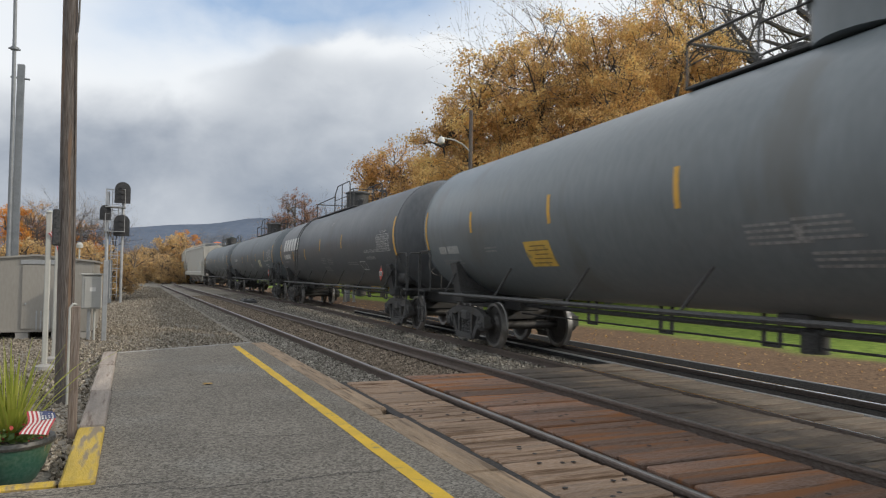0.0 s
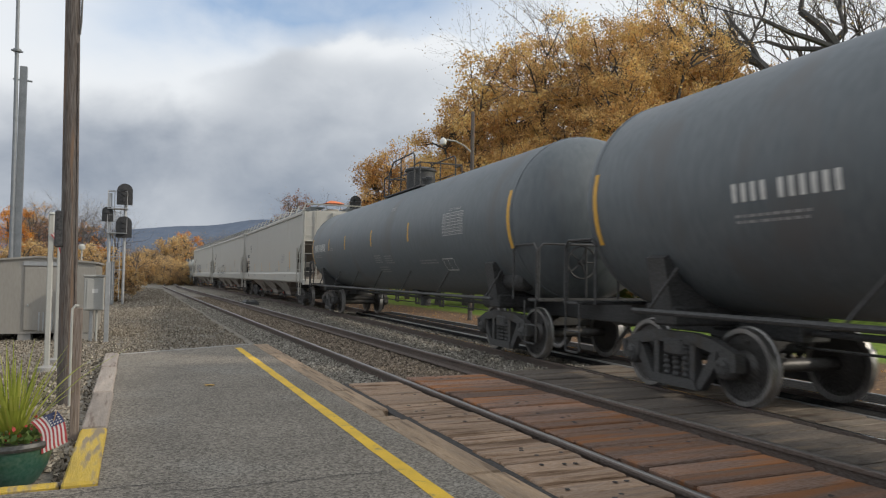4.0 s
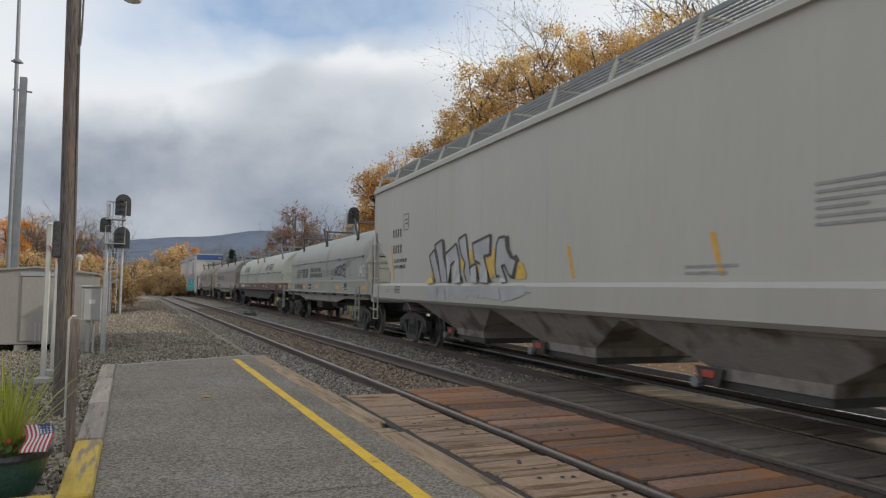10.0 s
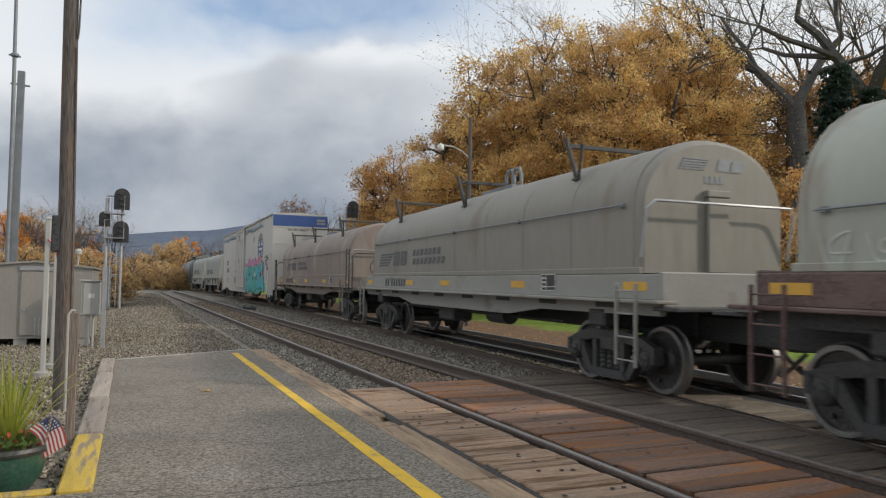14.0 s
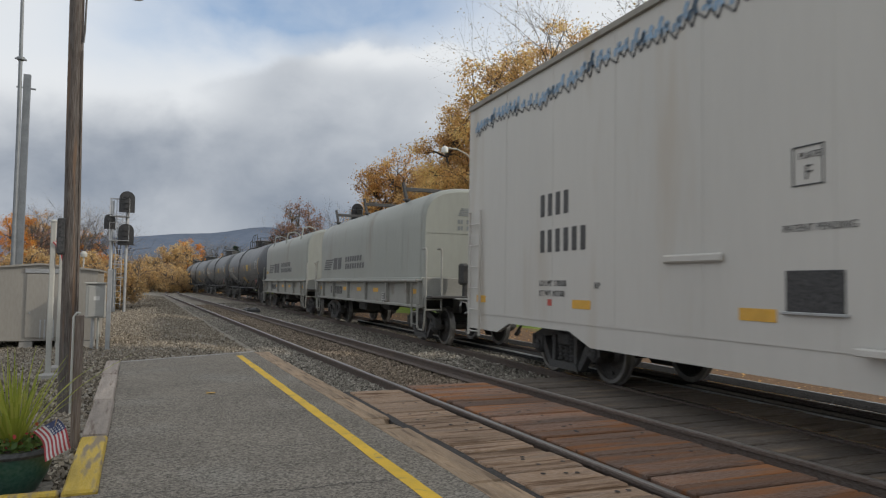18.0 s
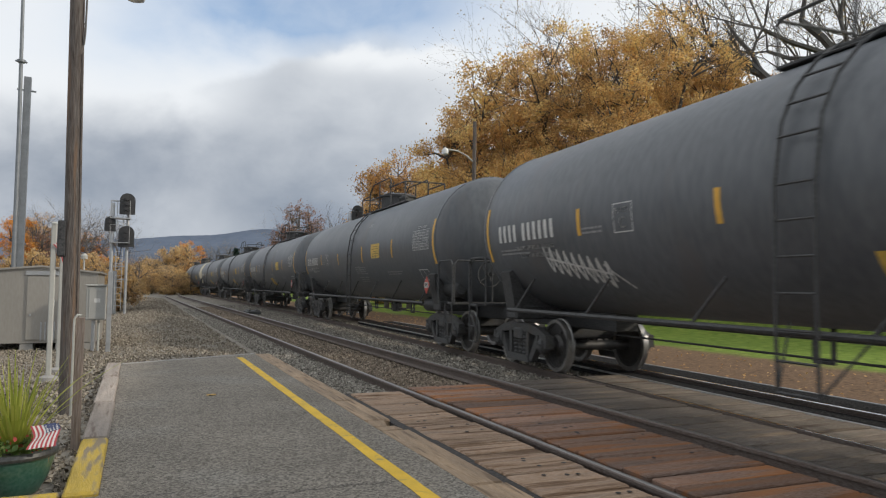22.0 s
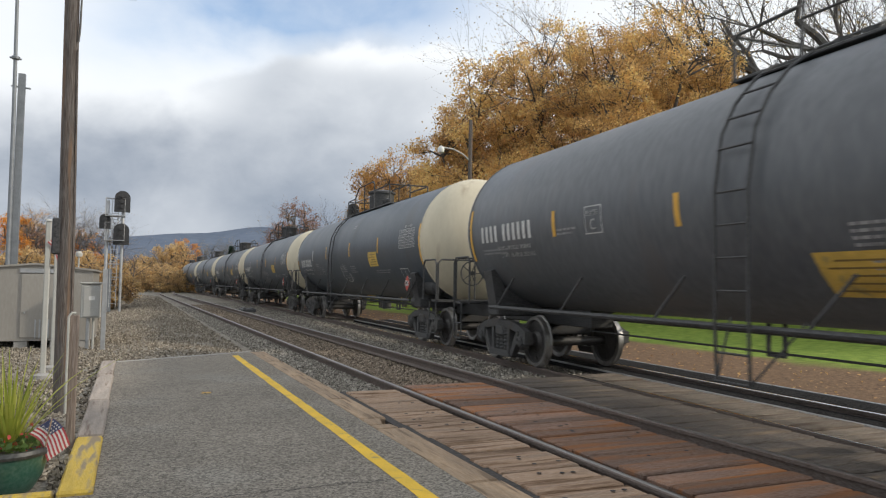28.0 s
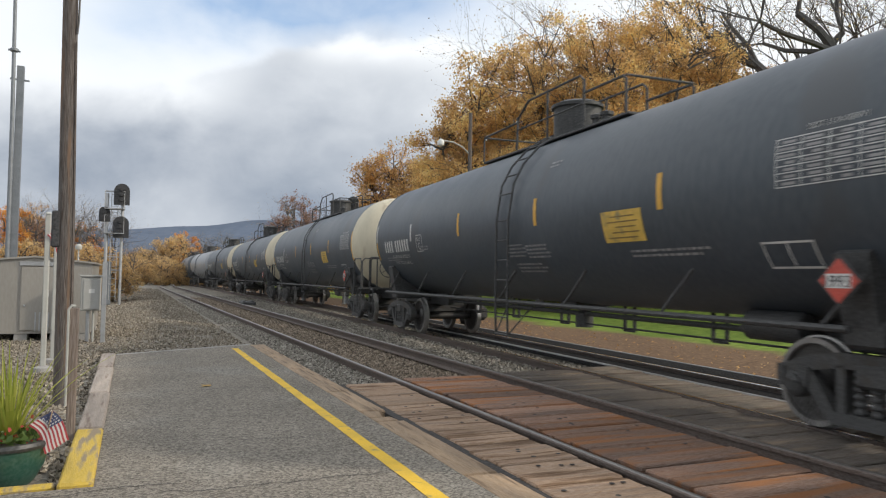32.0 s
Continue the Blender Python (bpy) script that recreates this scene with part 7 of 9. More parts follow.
def tag_d(car, x, e):
    """White, grey and blue-grey scrawls along the long hood."""
    def line(pts, width, paint, label):
        part("graffiti", stroke(Shape(), pts, width, x - (0.002 if width > 0.04 else 0)), M[paint], car, label, smooth=0)
    scribble(car, 6.3, 1.95, 3, 0.3, 0.34, x, 0.022, 3)
    line([(-2.22, 2.11), (-2.04, 2.02), (-2.22, 1.9), (-2.16, 1.77), (-1.95, 1.8)], 0.06, "spray_violet", "dark blue-grey spray tag")
    line([(-2.39, 2.15), (-2.45, 1.86)], 0.05, "spray_violet", "dark blue-grey spray tag")
    line([(-2.43, 2), (-2.61, 2.03)], 0.05, "spray_violet", "dark blue-grey spray tag")
    line([(-2.61, 2.17), (-2.65, 1.89)], 0.05, "spray_violet", "dark blue-grey spray tag")
    line([(-2.73, 1.89), (-2.73, 2.17), (-2.93, 2.19), (-2.88, 2.05), (-2.77, 2.02), (-3, 1.88)], 0.06, "spray_violet", "dark blue-grey spray tag")
    line([(-3.27, 2.23), (-3.06, 2.18), (-3.08, 1.94), (-3.32, 1.92)], 0.07, "spray_violet", "dark blue-grey spray tag")
    line([(-3.38, 1.88), (-3.35, 2.23), (-3.55, 2.21), (-3.63, 2.05), (-3.44, 1.89)], 0.07, "spray_violet", "dark blue-grey spray tag")
    line([(-3.89, 2.28), (-3.72, 2.2), (-3.89, 2.09), (-4.09, 2.11), (-4.05, 2.27), (-3.8, 2.27)], 0.08, "spray_violet", "dark blue-grey spray tag")
    line([(-3.93, 2.03), (-4.16, 1.84), (-3.63, 1.91)], 0.05, "spray_violet", "dark blue-grey spray tag")
    line([(0.02, 2.07), (-0.07, 1.84), (-0.24, 2.1), (-0.41, 1.87), (-0.56, 2.13), (-0.81, 1.86), (-0.85, 2.2)], 0.02, "steel_dark", "thin grey spray tag")
    line([(-1.03, 1.94), (-1.09, 2.5), (-1.18, 1.85), (-1.38, 2.21), (-1.46, 1.89), (-1.72, 2.19), (-1.79, 1.92), (-1.94, 1.99)], 0.02, "steel_dark", "thin grey spray tag")
    line([(-4.29, 2.49), (-4.19, 2.37), (-4.28, 2.25), (-4.42, 2.35), (-4.35, 2.5)], 0.03, "steel_dark", "thin grey spray tag")
    line([(-4.53, 2.48), (-4.46, 2.17), (-4.7, 2.43), (-4.77, 1.93), (-5.02, 1.89)], 0.03, "steel_dark", "thin grey spray tag")
    scribble(car, -5.95, 1.82, 3, 0.36, 0.38, x - 0.002, 0.07, 14)


def tag_e(car, x, e):
    for y0, n, h in ((8.6, 4, 0.28), (6.1, 2, 0.42), (3.9, 4, 0.42), (1.95, 2, 0.25), (-2.5, 3, 0.3)):
        scribble(car, y0, 1.70, n, 0.42, h, x, 0.02, int(10 * y0) % 17 + 1)


def box_car(label, length):
    car = thing("box_car", label, "box car", "train")
    half = length / 2
    e = half - 0.48
    x = 1.53
    body = Shape().prism([(-x, 0.92), (x, 0.92), (x, 5.10), (x - 0.06, 5.18), (0, 5.24), (-x + 0.06, 5.18), (-x, 5.10)], "y", -e, e)
    bd = part("body", body, M["box_white"], car)
    for y in np.linspace(-e, e, 15):
        if not -1.5 < y < 2.9:
            part("panel_seam", Shape().box((-x - 0.001, y, 3.0), (0.006, 0.03, 4.1)), M["box_white"], bd)
    # skirt with cut-outs over the bogies
    poly = [(-e, 0.92), (-e, 0.62), (-e + 1.4, 0.62), (-e + 1.9, 0.80), (-e + 4.0, 0.80), (-e + 4.6, 0.60), (e - 4.6, 0.60), (e - 4.0, 0.80), (e - 1.9, 0.80), (e - 1.4, 0.62), (e, 0.62), (e, 0.92)]
    part("side_sill", Shape().prism(poly, "x", -x + 0.01, -x + 0.09).prism(poly, "x", x - 0.09, x - 0.01), M["box_white"], bd)
    part("roof_rail", Shape().box((-x - 0.02, 0, 5.08), (0.06, 2 * e, 0.10), 0.01), M["coil_tan"], bd)
    # plug door
    dr = part("door", Shape().box((-x - 0.04, 0.67, 2.95), (0.07, 4.1, 4.05), 0.015), M["box_white"], car, "white plug door")
    for y in (-1.35, -0.3, 0.62, 1.55, 2.68):
        part("door_bar", Shape().box((-x - 0.09, y, 2.95), (0.04, 0.06, 4.0), 0.008), M["box_white"], dr)
    for z in (1.1, 1.75, 2.6, 3.6, 4.3, 4.85):
        part("door_rib", Shape().box((-x - 0.10, 0.67, z), (0.04, 4.05, 0.05), 0.008), M["box_white"], dr)
    part("door_track", Shape().box((-x - 0.08, 0.85, 0.95), (0.10, 4.7, 0.07), 0.01).box((-x - 0.06, -1.5, 5.02), (0.08, 9.4, 0.05), 0.01), M["box_white"], car)
    # leading end
    part("end_band", Shape().box((0, -e - 0.004, 4.78), (2 * x - 0.02, 0.012, 0.62)), M["blue_paint"], bd, "blue band across the end")
    words(car, "EXCESS HEIGHT CAR", -0.72, 4.22, 0.17, -e - 0.012, M["dark_mark"], "", True)
    for z in (1.5, 2.5, 3.5, 4.4):
        part("end_rib", Shape().box((0, -e - 0.012, z), (2.9, 0.02, 0.03)), M["box_white"], bd)
    ge = Shape()
    for j in range(4):
        ge.box((0.55, -e - 0.008, 3.95 - j * 0.1), (0.9 - 0.15 * (j % 2), 0.006, 0.04))
    ge.box((1.15, -e - 0.016, 4.85), (0.45, 0.006, 0.12)).box((1.15, -e - 0.016, 4.68), (0.5, 0.006, 0.11))
    part("data_stencil", ge, M["grey_mark"], car, smooth=0)["kind"] = "stuff"
    for k in (-1, 1):
        ladder(car, -x - 0.06, k * (e - 0.45), 0.5, 2.95, 0.52, M["box_white"], "side_ladder", 0.42)
        ladder(car, -0.95, k * (e + 0.10), 0.9, 2.9, 0.5, M["box_white"], "end_ladder", 0.42, "end")
        g = Shape().tube([(-0.6, k * (e + 0.14), 2.75), (1.2, k * (e + 0.14), 2.75)], 0.018, 6).box((0, k * (e + 0.25), 1.0), (2.6, 0.4, 0.05), 0.01)
        part("end_rail", g, M["steel"], car)
        part("draft_sill", Shape().box((0, k * (e - 1.2), 0.93), (0.46, 3.4, 0.30), 0.02).box((0, k * (half - 3.6), 0.85), (2.6, 0.42, 0.2), 0.03), M["under"], car)
    part("brake_wheel", cached("brake_wheel", brake_wheel_mesh), M["under"], car, at=pose(-0.25, -(e + 0.2), 2.1))
    # round emblem as plain rings
    cy, cz = -8.02, 3.36
    def ring(r0, r1, xx, n=36):
        gg = Shape()
        vs = [(xx, cy + r * math.cos(2 * math.pi * i / n), cz + 0.84 * r * math.sin(2 * math.pi * i / n)) for r in (r0, r1) for i in range(n)]
        gg.add(vs, [(i, (i + 1) % n, n + (i + 1) % n, n + i) for i in range(n)])
        return gg
    er = part("emblem_ring", ring(0.68, 1.08, -x - 0.003), M["green_ring"], car, "dark green round emblem", smooth=0)
    for i in range(20):
        t = 2 * math.pi * i / 20
        part("emblem_bar", Shape().box((-x - 0.0025, cy + 0.88 * math.cos(t), cz + 0.74 * math.sin(t)), (0.006, 0.09, 0.18), 0, Matrix.Rotation(t - math.pi / 2, 3, "X")), M["white_mark"], er, smooth=0)
    part("emblem_cross", Shape().box((-x - 0.001, cy, cz), (0.006, 0.42, 1.10)).box((-x - 0.0015, cy, cz - 0.05), (0.006, 1.28, 0.40)), M["blue_paint"], er, "blue cross", smooth=0)
    part("emblem_band", Shape().box((-x - 0.003, cy, cz - 0.05), (0.004, 1.0, 0.16)), M["white_mark"], er, "pale bar across the cross", smooth=0)
    # mural: pink clouds, violet domes and five teal bubble shapes
    rnd = random.Random(21)

    def rounded(poly, xx, cuts=2):
        """A flat shape with its corners rounded off."""
        pts = [np.array(p, float) for p in poly]
        for _ in range(cuts):
            pts = [q for a, b in zip(pts, pts[1:] + pts[:1]) for q in (0.78 * a + 0.22 * b, 0.22 * a + 0.78 * b)]
        area = sum(a[0] * b[1] - b[0] * a[1] for a, b in zip(pts, pts[1:] + pts[:1]))
        if area > 0:
            pts.reverse()
        return Shape().add([(xx, *p) for p in pts], [tuple(range(len(pts)))])

    def letter(paint, *poly):
        """One bubble shape with its black outline swelling out behind it."""
        k = layer["letter"] = layer.get("letter", -1) + 1
        ym = sum(p[0] for p in poly) / len(poly)
        zm = sum(p[1] for p in poly) / len(poly)
        grow = [((p[0] - ym) * 1.09 + ym - 0.04, (p[1] - zm) * 1.07 + zm - 0.02) for p in poly]
        ol = part("mural_outline", rounded(grow, -x - 0.0105 - 0.0008 * k, 1), M["spray_black"], car, "thick black outline", smooth=0)
        part("mural_letter", rounded(poly, -x - 0.0165 - 0.0008 * k, 1), M[paint], ol, "large teal bubble shape", smooth=0)

    def hole(*poly):
        part("mural_hole", rounded(poly, -x - 0.0235, 1), M["spray_black"], car, smooth=0)

    def accent(paint, *poly):
        part("mural_accent", rounded(poly, -x - 0.025), M[paint], car, smooth=0)

    def glint(*pts):
        part("mural_highlight", stroke(Shape(), pts, 0.042, -x - 0.0245), M["white_mark"], car, "white sprayed highlight", smooth=0)

    def cloud(*poly):
        k = layer["cloud"] = layer.get("cloud", -1) + 1
        part("mural_cloud", rounded(poly, -x - 0.006 - 0.0002 * k), M["pink"], bd, "pink sprayed cloud", smooth=0)

    def dome(*poly):
        """A violet dome with thin brown lines, like laid brick."""
        k = layer["dome"] = layer.get("dome", -1) + 1
        dm = part("mural_dome", rounded(poly, -x - 0.0085 - 0.0002 * k), M["violet"], car, "violet dome with dark brick lines", smooth=0)
        ym = sum(p[0] for p in poly) / len(poly)
        zm = sum(p[1] for p in poly) / len(poly)
        for f in (0.5, 0.93):
            part("mural_line", stroke(Shape(), [(ym + (p[0] - ym) * f, zm + (p[1] - zm) * f) for p in poly], 0.024, -x - 0.0097), M["spray_brown"], dm, smooth=0)
        for p in poly[1:-1]:
            part("mural_line", stroke(Shape(), [(ym + (p[0] - ym) * 0.2, zm + (p[1] - zm) * 0.2), (ym + (p[0] - ym) * 0.9, zm + (p[1] - zm) * 0.9)], 0.020, -x - 0.0097), M["spray_brown"], dm, smooth=0)

    layer = {}
    fill = [(-1.7, 1.3), (-1.8, 0.64), (-7.5, 0.62), (-8.0, 0.82), (-10.1, 0.82), (-10.1, 1.3)]
    part("mural_ground", Shape().add([(-x - 0.0101, *p) for p in fill], [tuple(range(len(fill)))]), M["sea_green"], bd, "sea-green paint filled in under the shapes", smooth=0)
    letter("teal", (-1.78, 1.84), (-1.9, 2.32), (-2.26, 2.43), (-2.6, 1.78), (-3.03, 2.45), (-3.36, 2.24), (-3.49, 1.72), (-3.67, 0.75), (-3.13, 0.65), (-2.84, 1.23), (-2.59, 0.65), (-1.92, 0.74))
    letter("sea_green", (-3.36, 2.19), (-3.88, 2.39), (-4.5, 2.39), (-4.64, 2.04), (-4.68, 1.36), (-4.59, 0.79), (-3.73, 0.71), (-3.62, 1.53), (-3.9, 1.62))
    letter("sea_green", (-4.68, 1.87), (-4.8, 2.27), (-5.29, 2.38), (-6.2, 2.36), (-6.16, 2.09), (-5.84, 1.92), (-5.44, 1.83), (-5.74, 1.61), (-6.4, 1.75), (-6.46, 1.25), (-6.35, 0.82), (-5.98, 0.7), (-5.3, 0.7), (-4.72, 0.86), (-4.65, 1.36))
    letter("teal", (-6.28, 2.27), (-6.57, 2.44), (-6.96, 2.32), (-7.4, 2.32), (-7.54, 2.18), (-7.5, 1.92), (-7.76, 1.85), (-7.93, 1.54), (-8.09, 1.19), (-8.05, 0.98), (-7.31, 0.91), (-7.01, 1.04), (-6.63, 0.76), (-6.49, 1.25), (-6.58, 1.75), (-6.28, 1.97))
    letter("teal", (-7.72, 1.98), (-7.7, 2.23), (-7.94, 2.45), (-8.34, 2.55), (-8.77, 2.52), (-9.21, 2.37), (-9.14, 2.06), (-8.99, 1.76), (-8.55, 1.85), (-8.37, 1.89), (-8.4, 1.54), (-8.89, 1.7), (-9.54, 1.72), (-9.56, 1.45), (-9.69, 1.17), (-9.68, 0.75), (-9.36, 0.8), (-9.01, 1.02), (-8.61, 0.93), (-8.17, 1.02), (-7.93, 1.42), (-7.93, 1.72))
    hole((-3.57, 1.88), (-4.25, 1.93), (-4.34, 1.78), (-3.84, 1.69))
    hole((-5.07, 1.62), (-5.58, 1.68), (-5.71, 1.54), (-5.44, 1.36))
    hole((-6.69, 1.73), (-7.14, 1.76), (-7.19, 1.47), (-6.75, 1.44))
    hole((-8.16, 1.99), (-8.41, 2), (-8.46, 1.88), (-8.72, 1.79), (-8.89, 1.75), (-8.65, 1.69), (-8.37, 1.52), (-8.24, 1.36), (-8.25, 1.54), (-8.37, 1.71), (-8.16, 1.84))
    hole((-9.22, 2.36), (-9.42, 2.24), (-9.32, 1.95), (-9.2, 1.72), (-9, 1.74), (-9.13, 2.04))
    hole((-9.54, 1.72), (-9.74, 1.69), (-9.73, 1.12), (-9.61, 1.26), (-9.51, 1.4))
    hole((-6.97, 0.93), (-7.16, 1.04), (-7.32, 0.94))
    hole((-8.54, 0.94), (-8.68, 1.08), (-8.83, 1.06), (-8.91, 0.98))
    hole((-2.28, 1.53), (-2.69, 1.13), (-2.9, 1.48), (-2.63, 1.63))
    accent("pink", (-6.82, 1.66), (-7.07, 1.69), (-7.09, 1.53), (-6.84, 1.5))
    accent("orange", (-2.52, 1.33), (-2.75, 1.37), (-2.71, 1.19), (-2.6, 1.17))
    glint((-1.95, 2.15), (-2.12, 2.36), (-2.43, 2.4))
    glint((-7.94, 2.39), (-8.18, 2.5), (-8.48, 2.51), (-9.12, 2.35))
    glint((-4.83, 2.2), (-5.21, 2.33), (-6.1, 2.34))
    glint((-6.32, 2.15), (-6.46, 2.33), (-6.63, 2.4))
    glint((-8.89, 1.68), (-9.2, 1.7), (-9.53, 1.7))
    glint((-8.37, 1.49), (-8.55, 1.57), (-8.82, 1.6))
    glint((-4.5, 2.32), (-4.61, 2.13), (-4.64, 1.87))
    glint((-7.78, 2.16), (-7.77, 2), (-7.89, 1.88))
    glint((-8.8, 2.47), (-8.81, 2.11))
    glint((-6.9, 1.4), (-6.88, 1.13))
    glint((-3.72, 1.35), (-3.9, 1.4), (-4.04, 1.13))
    cloud((-1.51, 2.28), (-1.71, 2.61), (-2.98, 2.52), (-3.79, 2.58), (-4.24, 2.77), (-4.5, 2.31), (-3.2, 2.29))
    cloud((-4.07, 2.47), (-4.24, 2.77), (-4.98, 2.82), (-5.64, 2.77), (-5.97, 2.55), (-6.1, 2.28), (-4.5, 2.31))
    cloud((-5.91, 2.51), (-6.57, 2.6), (-6.9, 2.74), (-7.26, 2.86), (-7.4, 2.32), (-7.11, 2.26), (-5.97, 2.29))
    cloud((-7.16, 2.74), (-7.36, 2.91), (-7.68, 2.86), (-8.02, 2.75), (-8.1, 2.49), (-7.4, 2.28))
    cloud((-7.94, 2.7), (-8.41, 2.89), (-8.63, 2.77), (-8.77, 2.64), (-8.9, 2.46), (-8.02, 2.44))
    cloud((-9.35, 2.05), (-9.47, 2.29), (-9.6, 2.37), (-9.64, 1.93), (-9.74, 1.78), (-9.74, 1.66), (-9.32, 1.72))
    cloud((-1.32, 1.52), (-1.78, 1.84), (-1.76, 0.89), (-1.35, 0.6))
    dome((-2.88, 2.43), (-3.19, 2.78), (-3.69, 2.92), (-3.97, 2.7), (-4.09, 2.41))
    dome((-5.68, 2.45), (-5.84, 2.76), (-6.09, 2.89), (-6.46, 2.79), (-6.66, 2.59), (-6.82, 2.38))
    dome((-8.61, 2.56), (-8.77, 2.64), (-9.03, 2.57), (-9.24, 2.39), (-8.77, 2.49))
    dome((-9.24, 2.41), (-9.3, 2.52), (-9.45, 2.6), (-9.63, 2.51), (-9.7, 2.31), (-9.6, 2.13), (-9.4, 1.89), (-9.4, 2.22))
    tag = stroke(Shape(), [(-10.35, 1.45), (-10.5, 1.6), (-10.42, 1.72), (-10.6, 1.78), (-10.5, 1.9), (-10.68, 1.95), (-10.62, 2.05), (-10.8, 2.15)], 0.05, -x - 0.0065)
    part("graffiti", tag, M["spray_brown"], bd, "wavering dark spray line", smooth=0)
    for k, (y, z) in enumerate(((-9.75, 2.78), (-9.8, 2.58), (-9.78, 2.38))):
        g = Shape()
        for j in range(3):
            stroke(g, [(y - 0.2 * j, z - 0.06), (y - 0.06 - 0.2 * j, z + 0.09), (y - 0.12 - 0.2 * j, z - 0.05), (y - 0.17 - 0.2 * j, z + 0.06)], 0.028, -x - 0.0065)
        part("graffiti", g, M["spray_black"], bd, "small black tag", smooth=0)
    # jagged fringe under the roof
    runs = ((-8.9, -1.5), (2.9, 11.9))
    for lo, hi in runs:
        y = lo
        zz = []
        while y < hi:
            zz.append((y, 4.62 + 0.18 * noise.noise((y * 0.6, 1.7, 0)) + rnd.uniform(-0.02, 0.05), 4.60 + 0.18 * noise.noise((y * 0.6, 1.7, 0)) - rnd.uniform(0.02, 0.12)))
            y += rnd.uniform(0.12, 0.26)
        for k in range(0, len(zz) - 1, 6):
            seg = zz[k:k + 7]
            g = Shape()
            pts = []
            for p in seg:
                pts += [(p[0], p[1] + 0.02), (p[0] + 0.07, p[2])]
            for p, q in zip(pts, pts[1:]):
                stroke(g, [p, q], 0.026, -x - 0.009)
            part("fringe_outline", g, M["spray_black"], bd, "black zigzag spray line", smooth=0)
            g = Shape()
            for p in seg:
                stroke(g, [(p[0], p[1]), (p[0] + 0.03, p[1] + 0.12), (p[0] - 0.02, p[1] + 0.06 + 0.2 * rnd.random())], 0.08, -x - 0.006)
                stroke(g, [(p[0] + 0.12, p[2] + 0.1), (p[0] + 0.10, p[1] + 0.1)], 0.07, -x - 0.006)
            part("fringe", g, M["spray_blue"], bd, "pale blue spray dabs", smooth=0)
    # stencils
    put = flat_patch(-x - 0.005)
    for yy, zz, hh, count in ((9.1, 2.60, 0.36, 4), (9.1, 2.02, 0.36, 6)):
        for c in range(count):
            part("mark_bar", Shape().box((-x - 0.005, yy - c * 0.25 - 0.09, zz + hh / 2), (0.006, 0.13, hh)), M["dark_mark"], car, "dark stencilled block", smooth=0)
    xs = -x - 0.006
    for text, y, z, size in (("LD LMT 178500", 9.1, 1.48, 0.13), ("LT WT 107500", 9.1, 1.32, 0.13), ("RP", 7.45, 1.45, 0.13), ("PLATE", 3.86, 2.72, 0.09), ("F", 3.80, 2.52, 0.2), ("PATENT PENDING", 4.06, 2.03, 0.10),
                             ("EXH 12-00  W 10-00", -10.3, 2.80, 0.10), ("EXW 10-07  H 03-07", -10.3, 2.70, 0.10), ("EW 10-00  H 16-07", -10.3, 2.60, 0.10), ("IL 72-02", -10.3, 2.50, 0.10), ("W 09-02", -10.3, 2.40, 0.10),
                             ("IH 12-00", -10.3, 2.31, 0.10), ("CU FT 7663", -10.3, 2.22, 0.10), ("EMPTY CG ABOVE RAIL", -10.26, 2.12, 0.085), ("FLOOR HT ABOVE RAIL", -10.26, 2.03, 0.085)):
        words(car, text, y, z, size, xs, M["dark_mark"])
    for text, y, z, size in (("CLOSE AND LOCK", 1.9, 4.55, 0.11), ("DOOR BEFORE", 1.8, 4.43, 0.11), ("MOVING CAR", 1.75, 4.31, 0.11), ("SECURE BOTH", 1.8, 2.88, 0.11), ("HASPS BEFORE", 1.8, 2.76, 0.11), ("MOVING CAR", 1.8, 2.64, 0.11),
                             ("ASD", 0.12, 1.9, 0.15), ("YSD", -0.3, 1.92, 0.15), ("SEAL", 0.1, 1.65, 0.13)):
        words(car, text, y, z, size, -x - 0.077, M["dark_mark"])
    for y0, y1, z0, z1 in ((3.58, 3.94, 2.46, 2.475), (3.58, 3.94, 2.83, 2.845), (3.58, 3.595, 2.46, 2.845), (3.925, 3.94, 2.46, 2.845)):
        g = Shape()
        put(g, y0, y1, z0, z1)
        part("plate_mark", g, M["dark_mark"], car, smooth=0)
    bx = part("inspection_window", Shape().box((-x - 0.004, 3.7, 1.46), (0.02, 0.66, 0.40), 0.006), M["black"], car, "dark inspection window with pale sill")
    part("sill", Shape().box((-x - 0.02, 3.7, 1.25), (0.04, 0.74, 0.03), 0.006), M["steel"], bx)
    part("handle", Shape().box((-x - 0.03, 5.37, 1.82), (0.05, 1.0, 0.10), 0.02), M["box_white"], car)
    part("latch", Shape().box((-x - 0.04, -5.44, 4.05), (0.06, 0.16, 0.32), 0.01), M["box_white"], car)
    part("red_patch", Shape().box((-x - 0.005, 8.75, 1.22), (0.006, 0.14, 0.10)), M["red_mark"], car, smooth=0)
    for y, w in ((11.5, 0.42), (7.8, 0.5), (4.4, 0.5), (2.2, 0.5), (-1.9, 0.5), (-11.1, 0.5)):
        g = Shape()
        put(g, y - w / 2, y + w / 2, 1.15 if y > -11 else 1.19, 1.28 if y > -11 else 1.40)
        part("reflector", g, M["yellow_mark"], car, "yellow reflective tape")
    by = half - 3.6
    bogie(car, -by)
    bogie(car, by)
    couplers(car, half)
    return car


SPEED = 12.732
FLAGS = []           # (flag, rows)
TRAIN = []          # (car, distance along the line at 0 s of its middle, half of its bogie spacing)


def place(car, lead, trail, bogie_in):
    TRAIN.append((car, (lead + trail) / 2, (trail - lead) / 2 - bogie_in))


